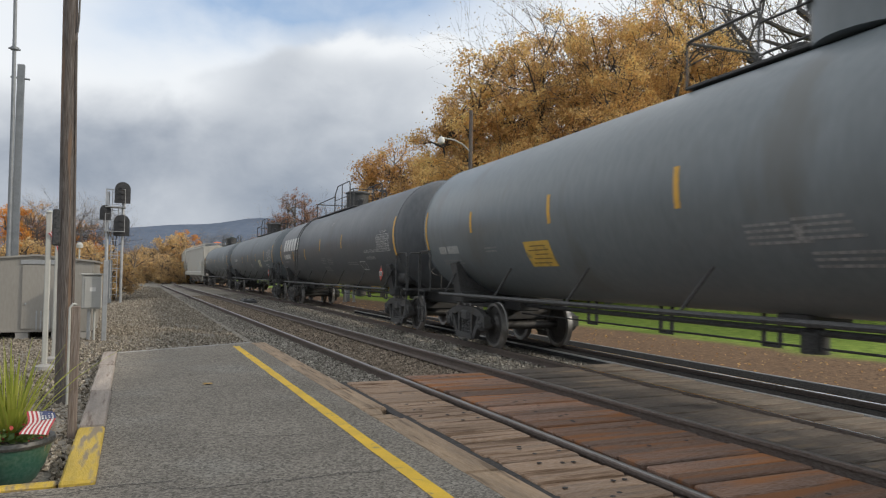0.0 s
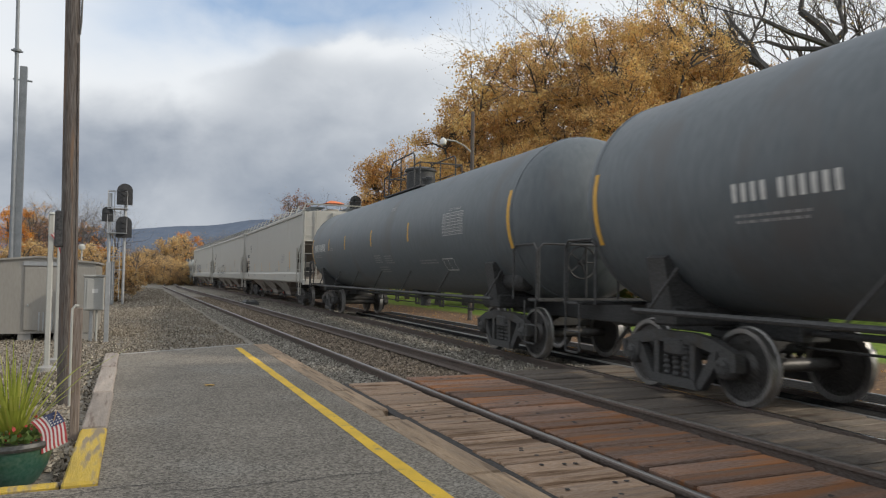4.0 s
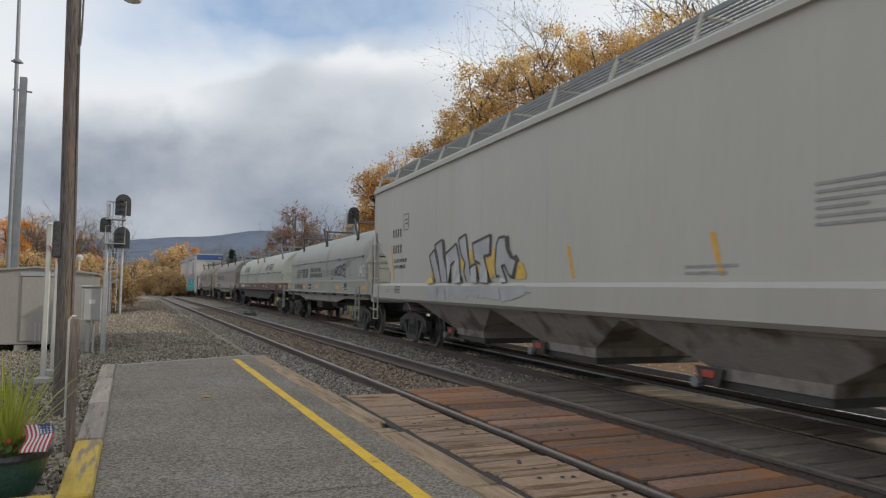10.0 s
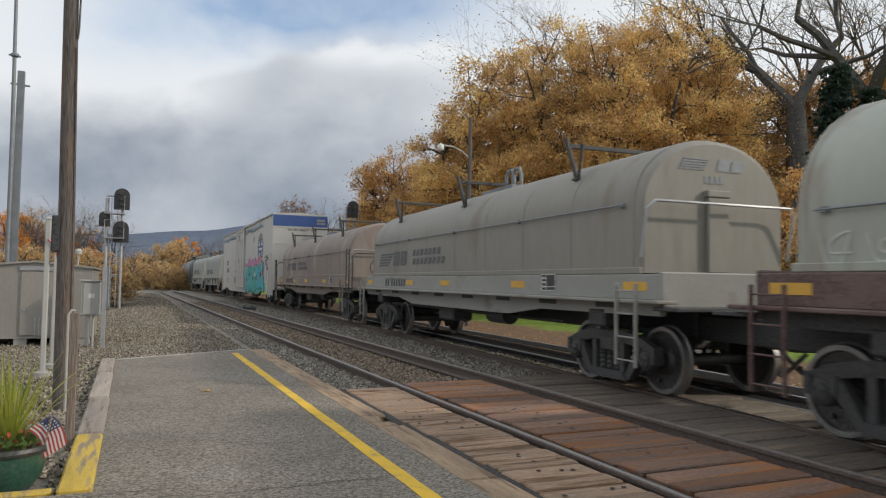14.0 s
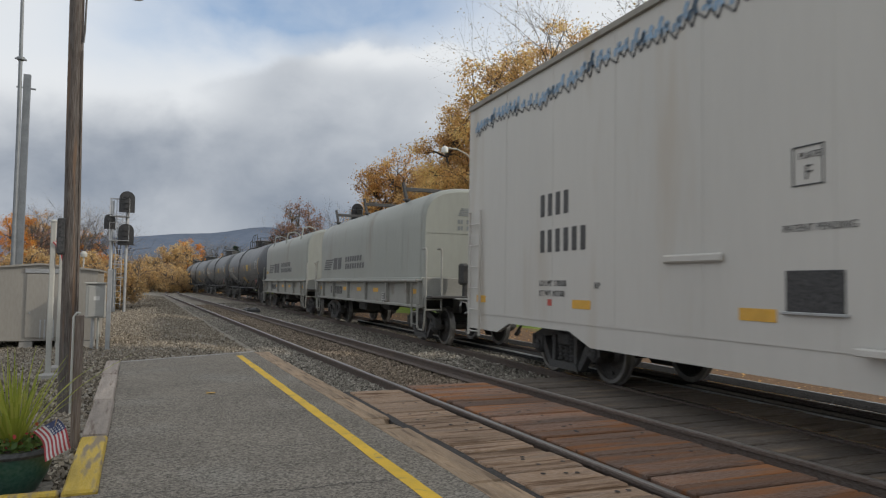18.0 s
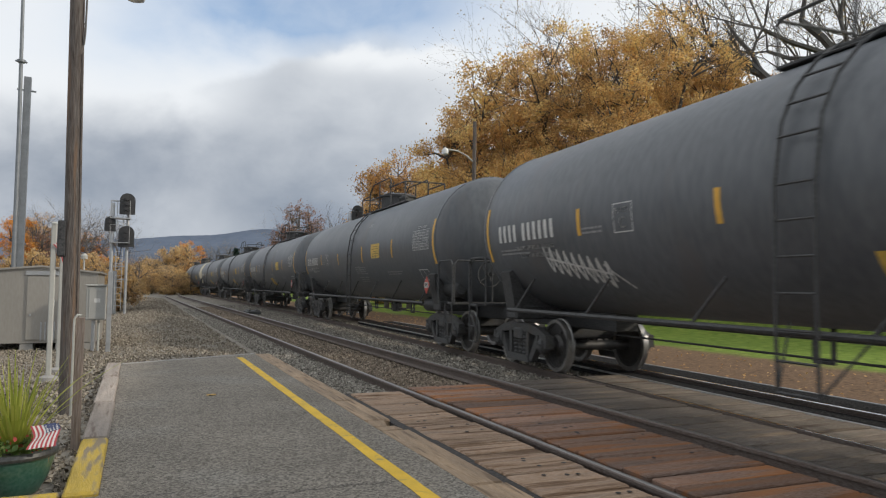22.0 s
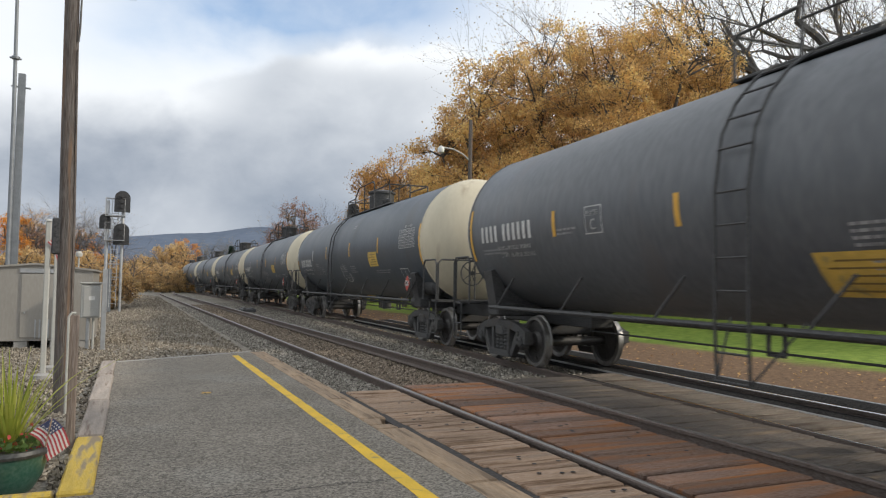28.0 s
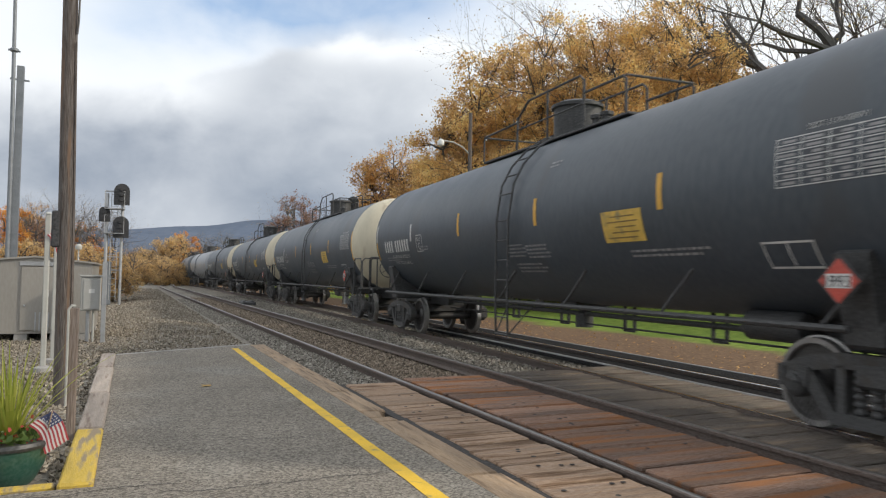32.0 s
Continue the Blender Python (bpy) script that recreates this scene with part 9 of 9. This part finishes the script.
def build_planter():
    c = (-0.80, 6.02, ground_z(-0.8, 6.0) + 0.0)
    p = thing("flower_pot", "dark green glazed pot with black rim standing on the gravel", "flower pot", at=pose(*c))
    part("bowl", Shape().lathe([(0.17, 0.0), (0.19, 0.02), (0.245, 0.12), (0.28, 0.24), (0.285, 0.285), (0.25, 0.285)], 36), M["pot"], p)
    part("rim", Shape().lathe([(0.285, 0.27), (0.305, 0.275), (0.31, 0.295), (0.30, 0.32), (0.265, 0.32), (0.255, 0.29)], 36), M["pot_rim"], p)
    part("soil", Shape().lathe([(0.262, 0.285), (0.12, 0.30), (0, 0.305)], 24), M["soil"], p)
    rs = np.random.RandomState(8)
    z0 = c[2] + 0.29
    quads = []
    for i in range(95):
        a = rs.uniform(0, 2 * math.pi)
        lean = abs(rs.normal(0.32, 0.30))
        ln = rs.uniform(0.40, 0.80)
        w = rs.uniform(0.006, 0.012)
        base = np.array((c[0] + 0.02 + 0.05 * math.cos(a), c[1] + 0.05 * math.sin(a), z0))
        d = np.array((math.cos(a), math.sin(a), 0))
        side = np.array((-math.sin(a), math.cos(a), 0))
        last = None
        for k in range(6):
            t = k / 5
            pos = base + d * (ln * (lean * t + 0.55 * lean * t * t)) + np.array((0, 0, ln * (t - 0.32 * lean * t * t)))
            ww = w * (1 - t) ** 0.6 + 0.0008
            now = (pos - side * ww, pos + side * ww)
            if last is not None:
                quads += [last[0], last[1], now[1], now[0]]
            last = now
    pl = thing("spike_plant", "spiky yellow-green grass growing in the pot", "plant")
    part("grass_tuft", joined("grass_tuft", np.array(quads), 4, M["spike"]), None, pl)
    fl = thing("bedding_flowers", "low red flowers with green leaves in the pot", "flowers")

    def leaves(n, r, zr, size, material, name, seed):
        r2 = np.random.RandomState(seed)
        a = r2.uniform(0, 2 * math.pi, n)
        rad = r * np.sqrt(r2.uniform(0.1, 1, n))
        pos = np.stack([c[0] + rad * np.cos(a), c[1] + rad * np.sin(a), z0 + r2.uniform(0.0, zr, n)], -1)
        u = r2.normal(size=(n, 3))
        u /= np.linalg.norm(u, axis=1, keepdims=True)
        v2 = np.cross(u, r2.normal(size=(n, 3)))
        v2 /= np.linalg.norm(v2, axis=1, keepdims=True)
        s = size * r2.uniform(0.6, 1.3, (n, 1))
        q = np.stack([pos - u * s, pos + v2 * s * 0.7, pos + u * s, pos - v2 * s * 0.7], 1)
        part(name, joined(name, q.reshape(-1, 3), 4, material), None, fl)
    leaves(420, 0.27, 0.10, 0.026, M["foliage"], "leaves", 3)
    leaves(90, 0.25, 0.15, 0.018, M["petal"], "petals", 4)
    # small flag stuck in the pot, stirring in the draught
    for_pot, cl = build_flag(pose(c[0] + 0.245, c[1] - 0.12, z0), "small stars-and-stripes flag stuck in the flower pot", [(0, 0, -0.06), (0.03, -0.01, 0.10), (0.055, -0.02, 0.235)], 0.24, 0.175, pose(0.055, -0.02, 0.235, 0, 52, 0) @ pose(0, 0, -0.175), 1.0)
    sway = [(0, 38, -55), (1.5, 30, -40), (2.6, 12, 0), (3.5, 14, -8), (5.5, 10, 4), (6, 4, 10), (7, 12, 0), (8, 16, -30), (9, 40, -52), (10, 34, -45), (11, 20, -30), (12, 22, -40), (12.6, 10, -5), (13, 6, -2), (14, 8, 8),
            (15.5, 12, -15), (17, 20, -50), (18.3, 6, -15), (19, 18, -45), (20, 24, -52), (21, 22, -50), (22, 28, -55), (23, 24, -50), (24, 26, -50), (25, 20, -40), (26.5, 12, -10), (27.5, 4, 8), (28, 3, 8), (29, 8, -4),
            (30, 8, 2), (31, 6, -2), (32, 6, 0)]
    rows = [(t, pose(0.055, -0.02, 0.235) @ pose(0, 0, 0, 0, 52 + tip, 0) @ pose(0, 0, 0, 0, 0, spin) @ pose(0, 0, -0.175)) for t, tip, spin in sway]
    FLAGS.append((cl, rows))


def build_right_side():
    p = thing("street_lamp", "wooden pole with curved arm and pale lamp head among the trees", "street lamp", at=pose(12.9, 27.1, ground_z(12.9, 27.1)))
    part("pole", Shape().tube([(0, 0, 0), (0.03, 0, 8.8)], [0.10, 0.08], 10), M["pole"], p)
    arm = part("arm", Shape().tube([(0, 0, 7.05), (-0.33, 0, 7.31), (-0.75, 0, 7.48), (-1.28, 0, 7.51)], 0.036, 8), M["white_post"], p)
    part("lamp_head", Shape().lathe([(0, 0.16), (0.10, 0.10), (0.145, 0.0), (0.12, -0.125), (0.035, -0.175), (0, -0.18)], 16, "z", (-1.32, 0, 7.43)), M["lampglass"], arm, "pale globe lamp head")
    m = thing("rail_lubricator", "low dark trackside lubricator box between the tracks", "track equipment", at=pose(5.75, 39.8, -0.2))
    part("case", Shape().box((0, 0, 0.12), (0.7, 1.5, 0.22), 0.04), M["under"], m)
    part("bar", Shape().box((-0.2, 0.1, 0.26), (0.12, 1.2, 0.07), 0.02).box((0.2, -0.1, 0.26), (0.12, 1.0, 0.07), 0.02), M["cast"], m)


# ---- trees ----
def tree_shape(seed, height, spread, levels, first, trunk_r, fork=3, lean=0.0, droop=0.0, twigs=1.0):
    """Limbs of a tree and the ends of its twigs."""
    rnd = random.Random(seed)
    g = Shape()
    tips = []

    def grow(pos, d, ln, r, lev):
        pts, rs = [pos], [r]
        n = 4 if lev < 2 else 3
        for i in range(n):
            d = (d + Vector((rnd.gauss(0, 0.16), rnd.gauss(0, 0.16), rnd.gauss(0.03, 0.10) - droop * lev * 0.04))).normalized()
            pos = pos + d * (ln / n)
            pts.append(pos)
            rs.append(r * (1 - 0.45 * (i + 1) / n))
        g.tube(pts, rs, 8 if lev == 0 else 5 if lev < 3 else 3, cap=False)
        if lev >= levels:
            tips.extend([(pos, d), (pts[1], d)])
            return
        kids = fork + (1 if rnd.random() < 0.5 else 0)
        for i in range(kids):
            ang = 2 * math.pi * (i + rnd.random() * 0.7) / kids
            side = d.orthogonal().normalized()
            side = Matrix.Rotation(ang, 3, d) @ side
            out = rnd.uniform(0.45, 0.95) * spread
            nd = (d + side * out).normalized()
            at_i = rnd.randint(max(1, n - 2), n) if lev > 0 else n
            grow(pts[at_i], nd, ln * rnd.uniform(0.62, 0.82), rs[at_i] * rnd.uniform(0.6, 0.8), lev + 1)
        if lev >= levels - 2:
            tips.append((pos, d))
            tips.append((pts[n - 1], d))

    grow(Vector((0, 0, -0.3)), Vector((lean, 0.05, 1)).normalized(), height * first, trunk_r, 0)
    top = max(p[2] for p in g.v)
    k = height / top
    g.v = [(x * k, y * k, z * k if z > 0 else z) for x, y, z in g.v]
    return g, [(t * k, d) for t, d in tips]


def leaf_quads(tips, per, ball, size, seed, flat=0.75):
    rs = np.random.RandomState(seed)
    cen = np.array([tuple(t) for t, _ in tips])
    n = len(cen) * per
    cc = np.repeat(cen, per, 0)
    pos = cc + rs.normal(size=(n, 3)) * np.array((ball, ball, ball * flat)) * rs.uniform(0.3, 1.0, (n, 1))
    u = rs.normal(size=(n, 3))
    u /= np.linalg.norm(u, axis=1, keepdims=True)
    v2 = np.cross(u, rs.normal(size=(n, 3)))
    v2 /= np.linalg.norm(v2, axis=1, keepdims=True)
    s = size * rs.uniform(0.5, 1.4, (n, 1))
    return np.stack([pos - u * s, pos + v2 * s * 0.75, pos + u * s, pos - v2 * s * 0.75], 1).reshape(-1, 3)


def build_tree(name, label, seed, height, leaf, per=0, ball=0.5, size=0.13, spread=1.0, levels=4, first=0.26, trunk_r=0.24, fork=3, bark="bark", lean=0.0, droop=0.0):
    t = thing(name, label, "tree")
    g, tips = tree_shape(seed, height, spread, levels, first, trunk_r, fork, lean, droop)
    part("trunk", g, M[bark], t, smooth=60)
    if per:
        part("crown", joined("crown", leaf_quads(tips, per, ball, size, seed), 4, M[leaf]), None, t)
    return t


def crown_tree(name, label, seed, height, radius, foot, leaf, clumps=80, per=230, ball=0.6, size=0.07, trunk_r=0.26, bark="bark", top_bare=0.0, square=0.5):
    """A spreading tree: forking limbs reach clumps of leaves that fill an uneven dome; top_bare thins the leaves upwards."""
    rnd = random.Random(seed)
    t = thing(name, label, "tree")
    g = Shape()
    fork_z = foot * rnd.uniform(0.75, 1.0)
    stem = [Vector((0, 0, -0.3)), Vector((rnd.uniform(-0.1, 0.1), rnd.uniform(-0.1, 0.1), fork_z * 0.5)), Vector((rnd.uniform(-0.2, 0.2), rnd.uniform(-0.2, 0.2), fork_z))]
    g.tube(stem, [trunk_r * 1.2, trunk_r, trunk_r * 0.9], 9, cap=False)
    boughs = []
    for i in range(6):
        a = 2 * math.pi * (i + rnd.uniform(-0.3, 0.3)) / 6
        lean = rnd.uniform(0.25, 0.6) * radius if i < 5 else 0.1
        rise = rnd.uniform(0.45, 0.75) * (height - fork_z)
        pts = [stem[2]]
        for k in range(1, 6):
            u = k / 5
            pts.append(stem[2] + Vector((lean * math.cos(a) * u ** 0.8 + rnd.gauss(0, 0.12), lean * math.sin(a) * u ** 0.8 + rnd.gauss(0, 0.12), rise * u)))
        g.tube(pts, [trunk_r * 0.62 * (1 - 0.14 * k) for k in range(6)], 7, cap=False)
        boughs.append(pts)
    tips, mid = [], foot + (height - foot) * 0.42
    for i in range(clumps):
        a = rnd.uniform(0, 2 * math.pi)
        u = rnd.uniform(-0.95, 1.0)
        q = rnd.random() ** 0.38
        lump = 1 + 0.22 * noise.noise((3 * math.cos(a) + seed, 3 * math.sin(a), 2.5 * u))
        flat = max(0.0, 1 - abs(u) ** 2.0) ** square
        c = Vector((radius * q * lump * flat * math.cos(a), radius * q * lump * flat * math.sin(a), mid + ((height - mid) if u > 0 else (mid - foot)) * u * (0.4 + 0.6 * q) * min(1.08, lump)))
        bough = min((p for b in boughs for p in b[1:] if p.z < c.z + 0.5), key=lambda p: (p - c).length, default=stem[2])
        bend = (bough + c) / 2 + Vector((rnd.gauss(0, 0.2), rnd.gauss(0, 0.2), 0.25))
        g.tube([bough, bend, c], [0.075, 0.05, 0.02], 5, cap=False)
        for _ in range(5):
            d = Vector((rnd.gauss(0, 1), rnd.gauss(0, 1), rnd.gauss(0.5, 0.8))).normalized() * ball * rnd.uniform(0.9, 1.9)
            g.tube([c, c + d * 0.6 + Vector((0, 0, 0.05)), c + d], [0.014, 0.010, 0.005], 3, cap=False)
            if rnd.random() > top_bare * max(0.0, u):
                tips.append((c + d * rnd.uniform(0.3, 0.8), None))
    part("trunk", g, M[bark], t, smooth=60)
    part("crown", joined("crown", leaf_quads(tips, per // 5, ball * 0.52, size, seed, 0.8), 4, M[leaf]), None, t)
    return t


def bearing(px_deg, dist):
    a = radians(px_deg)
    return dist * math.sin(a), dist * math.cos(a)


def build_trees():
    gold_a = crown_tree("maple_tree", "broad golden autumn maple on the bank behind the lawn", 3, 18.0, 6.6, 3.0, "gold", 185, 640, 0.90, 0.068, 0.42, "bark_dark", 0.5)
    gold_b = crown_tree("maple_tree", "dense amber-gold autumn maple on the bank", 14, 14.0, 4.4, 2.0, "gold", 145, 480, 0.82, 0.068, 0.30, "bark_dark", 0.3)
    amber = crown_tree("autumn_tree", "orange-brown autumn tree with thinning leaves", 22, 11.0, 3.0, 1.6, "amber", 110, 290, 0.72, 0.064, 0.18, "bark", 0.4)
    russet = crown_tree("russet_tree", "small russet-leaved tree beyond the train", 31, 11.0, 2.9, 1.5, "russet", 90, 120, 0.65, 0.07, 0.16, "bark", 0.3)
    bare = build_tree("bare_tree", "tall bare tree with fine twigs against the sky", 43, 16.0, "scrub", 1, 0.4, 0.04, 0.75, 5, 0.24, 0.20)
    oak = build_tree("bare_tree", "gnarled bare dark tree with heavy leaning limbs", 57, 17.0, "scrub", 1, 0.5, 0.07, 1.0, 5, 0.26, 0.40, 2, "bark_dark", -0.30)
    bush = crown_tree("shrub", "tangled brown autumn shrub at the foot of the bank", 61, 4.2, 2.1, 0.15, "amber", 46, 180, 0.5, 0.06, 0.07)
    thicket = crown_tree("shrub", "pale golden thicket beside the curve of the line", 67, 4.2, 2.2, 0.05, "straw", 46, 130, 0.5, 0.07, 0.06)
    flame = crown_tree("autumn_tree", "bright orange autumn tree at the far curve", 71, 11.0, 3.2, 0.6, "flame", 80, 220, 0.7, 0.08, 0.16)
    firs = thing("fir_tree", "dark green fir behind the lawn", "tree")
    rs = np.random.RandomState(5)
    trunk = Shape().tube([(0, 0, -0.2), (0, 0, 9.0)], [0.16, 0.02], 8)
    tips = []
    for z in np.arange(1.0, 8.9, 0.28):
        r = 2.0 * (1 - z / 9.2) + 0.15
        for k in range(8):
            a = rs.uniform(0, 2 * math.pi)
            trunk.tube([(0, 0, z), (r * math.cos(a), r * math.sin(a), z - 0.18 * r)], [0.025, 0.008], 3, cap=False)
            for q in (0.45, 0.7, 0.95):
                tips.append((Vector((q * r * math.cos(a), q * r * math.sin(a), z - 0.18 * r * q)), None))
    part("trunk", trunk, M["bark_dark"], firs)
    part("crown", joined("crown", leaf_quads(tips, 14, 0.24, 0.10, 3, 0.5), 4, M["needle"]), None, firs)
    # the first of each kind takes a place of its own
    used = {}

    def put(tree, deg, dist, hgt, base, turn):
        x, y = bearing(deg, dist)
        m = pose(x, y, ground_z(x, y) - 0.05, 0, 0, turn)
        k = hgt / base
        if tree.name not in used:
            used[tree.name] = 1
            tree.matrix_basis = m
            t = tree
        else:
            t = copy_thing(tree, m)
        t.scale = (k, k, k)

    put(gold_a, 33.8, 45, 17.6, 18, 0)
    put(gold_a, 39.6, 44, 17.0, 18, 140)
    put(gold_b, 28.2, 45, 16.2, 14, 10)
    put(gold_b, 25.2, 46, 13.4, 14, 80)
    put(gold_b, 22.9, 47, 9.6, 14, 200)
    put(gold_b, 31.2, 42, 11.5, 14, 300)
    put(gold_b, 36.6, 41, 12.5, 14, 130)
    put(gold_b, 43.6, 47, 13.5, 14, 240)
    put(bare, 36.2, 49, 18.2, 16, 300)
    put(bare, 39.4, 49, 19.2, 16, 200)
    put(bare, 43.5, 56, 23.0, 16, 170)
    put(bare, 45.8, 56, 23.0, 16, 220)
    put(bare, 49.5, 58, 23.5, 16, 250)
    put(bare, 53.0, 58, 24.0, 16, 310)
    put(bare, 57.0, 58, 24.0, 16, 20)
    put(oak, 51.0, 47, 22.0, 17, 0)
    put(oak, 54.2, 49, 21.5, 17, 150)
    put(amber, 42.8, 52, 14.5, 11, 0)
    put(amber, 45.5, 52, 12.0, 11, 70)
    put(amber, 48.0, 53, 13.0, 11, 150)
    put(amber, 51.0, 54, 13.0, 11, 190)
    put(amber, 54.0, 54, 13.5, 11, 220)
    put(amber, 58.0, 54, 14.5, 11, 290)
    put(firs, 52.5, 40, 10.5, 9, 0)
    put(firs, 54.6, 40, 9.0, 9, 60)
    put(amber, 18.6, 58, 12.0, 11, 40)
    put(amber, 20.4, 57, 11.6, 11, 190)
    put(amber, 17.2, 62, 9.0, 11, 300)
    put(bare, 21.6, 62, 13.5, 16, 60)
    put(russet, 11.6, 88, 12.0, 11, 0)
    put(russet, 10.9, 90, 9.8, 11, 220)
    put(russet, 12.9, 88, 9.5, 11, 120)
    put(bare, 15.0, 84, 12.0, 16, 200)
    put(amber, 16.4, 80, 9.0, 11, 110)
    # shrubs closing the view under the trees
    rnd = random.Random(12)
    for i in range(34):
        deg = 16 + i * 1.45 + rnd.uniform(-0.4, 0.4)
        dist = min(70, (25.5 + rnd.uniform(0, 3)) / math.sin(radians(deg)))
        put(bush, deg, dist, rnd.uniform(3.6, 5.6), 4.2, rnd.uniform(0, 360))
    for i in range(26):
        put(thicket, -2.2 + i * 0.32, rnd.uniform(104, 125), rnd.uniform(2.2, 4.4), 4.2, rnd.uniform(0, 360))
    for i in range(9):
        put(thicket, -10 + i * 1.1, rnd.uniform(44, 50), rnd.uniform(2.6, 3.6), 4.2, rnd.uniform(0, 360))
    # far wood beyond the curve and behind the shed
    for deg, dist, hgt, tr, base in ((-4.5, 58, 8.2, bare, 16), (-6.0, 58, 5.6, russet, 11), (-3.0, 56, 7.4, bare, 16), (-1.6, 60, 7.8, bare, 16), (-7.4, 56, 7.5, bare, 16), (-3.4, 62, 5.6, flame, 11), (-5.2, 60, 7.0, bare, 16), (-0.4, 75, 5.6, bare, 16), (-8.2, 54, 6.2, flame, 11), (-6.6, 60, 6.4, amber, 11),
                                     (1.2, 150, 8.5, bare, 16), (2.0, 130, 7.5, thicket, 4.2), (3.0, 132, 8.0, thicket, 4.2), (4.5, 150, 9.5, bare, 16), (0.6, 140, 6.0, thicket, 4.2), (1.9, 145, 8.6, bare, 16), (2.6, 150, 7.6, bare, 16), (3.7, 140, 9.4, flame, 11), (2.9, 150, 8.2, russet, 11), (4.4, 170, 11.0, bare, 16),
                                     (5.2, 170, 12.5, bare, 16), (6.2, 175, 13.0, bare, 16), (7.0, 170, 11.5, bare, 16), (7.8, 170, 11.0, bare, 16), (8.8, 165, 10.5, russet, 11), (9.8, 150, 10.5, russet, 11), (6.9, 150, 9.0, firs, 9), (2.2, 170, 7.0, russet, 11),
                                     (0.0, 160, 6.5, russet, 11), (-0.8, 150, 6.0, amber, 11), (4.8, 190, 8.0, russet, 11), (6.0, 190, 8.5, amber, 11)):
        put(tr, deg, dist, hgt, base, rnd.uniform(0, 360))


def build_litter():
    """Fallen leaves on the bare strip, the gravel and the platform."""
    rs = np.random.RandomState(17)
    n = 1300
    x = rs.uniform(9.2, 14.5, n)
    y = rs.uniform(3, 45, n)
    pos = np.stack([x, y, np.array([ground_z(a, b) for a, b in zip(x, y)]) + 0.025], -1)
    u = rs.normal(size=(n, 3)) * np.array((1, 1, 0.35))
    u /= np.linalg.norm(u, axis=1, keepdims=True)
    v2 = np.cross(u, np.array((0, 0, 1.0)) + rs.normal(size=(n, 3)) * 0.3)
    v2 /= np.linalg.norm(v2, axis=1, keepdims=True)
    s = 0.036 * rs.uniform(0.5, 1.3, (n, 1))
    q = np.stack([pos - u * s, pos + v2 * s * 0.7, pos + u * s, pos - v2 * s * 0.7], 1).reshape(-1, 3)
    tagged(new("fallen_leaves", joined("fallen_leaves", q, 4, M["amber"])), "scattered brown and yellow fallen leaves on the bare strip", "leaves", kind="stuff")
    lf = tagged(new("fallen_leaf"), "single yellow leaf lying on the asphalt", "leaf")
    lf.matrix_basis = pose(0.93, 9.9, 0.004)
    g = Shape()
    pts = []
    for i in range(20):
        t = 2 * math.pi * i / 20
        r = 0.055 * (1 + 0.35 * math.cos(5 * t)) * (1.2 if i % 2 else 0.85)
        pts.append((r * math.cos(t), r * math.sin(t) * 1.3, 0.006 + 0.006 * math.sin(3 * t)))
    g.add([(0, 0, 0.012)] + pts, [(0, 1 + i, 1 + (i + 1) % 20) for i in range(20)])
    part("blade", g, M["fallen"], lf, smooth=0)


build_utility_pole()
build_posts()
build_shed()
build_tall_poles()
build_signal(pose(-0.98, 42.0, ground_z(-1, 42)), "two-mast steel signal with three black round-topped heads and ladder", ((0.33, 5.95, 0.78, 1.15, 0), (0.33, 4.20, 0.78, 1.15, 0), (-0.48, 4.85, 0.55, 0.8, 0)))
build_signal(pose(12.9, 45.0, ground_z(12.9, 45)), "steel signal mast with a black round-topped head beyond the train", ((0.1, 6.45, 0.75, 1.1, 0),), 0.6, 6.6)
build_planter()
build_right_side()
build_flag(pose(-1.03, 12.48, 1.75), "small stars-and-stripes flag tied to a white post", [(0.0, 0, -0.3), (0.02, 0, 0.42)], 0.36, 0.24, pose(0.02, -0.01, 0.40, 0, 62, 0) @ pose(0, 0, -0.24), 1.0)
build_trees()
build_litter()
stones("yard_gravel", 50000, (-6, 2.5, 5.7, 34), 1, 0.034, M["stone_yard"], "loose grey gravel of the yard", lambda x, y: ((x < -0.45) | (y > 14.2 + 0.55 * (x + 0.2))) & (np.hypot(x + 0.8, y - 6.02) > 0.3))
stones("far_yard_gravel", 26000, (-5.5, 2.5, 30, 80), 6, 0.048, M["stone_yard"], "coarse grey gravel farther along the yard")
stones("edge_ballast", 19000, (2.66, 3.75, 9.7, 48), 2, 0.038, M["stone"], "grey ballast beside the siding rail")
stones("siding_ballast", 22000, (3.65, 5.2, 10.3, 52), 3, 0.038, M["stone_rust"], "rust-brown ballast between the siding rails")
stones("middle_ballast", 30000, (5.15, 8.6, 10.5, 56), 4, 0.042, M["stone"], "grey ballast between the two tracks")

motions()
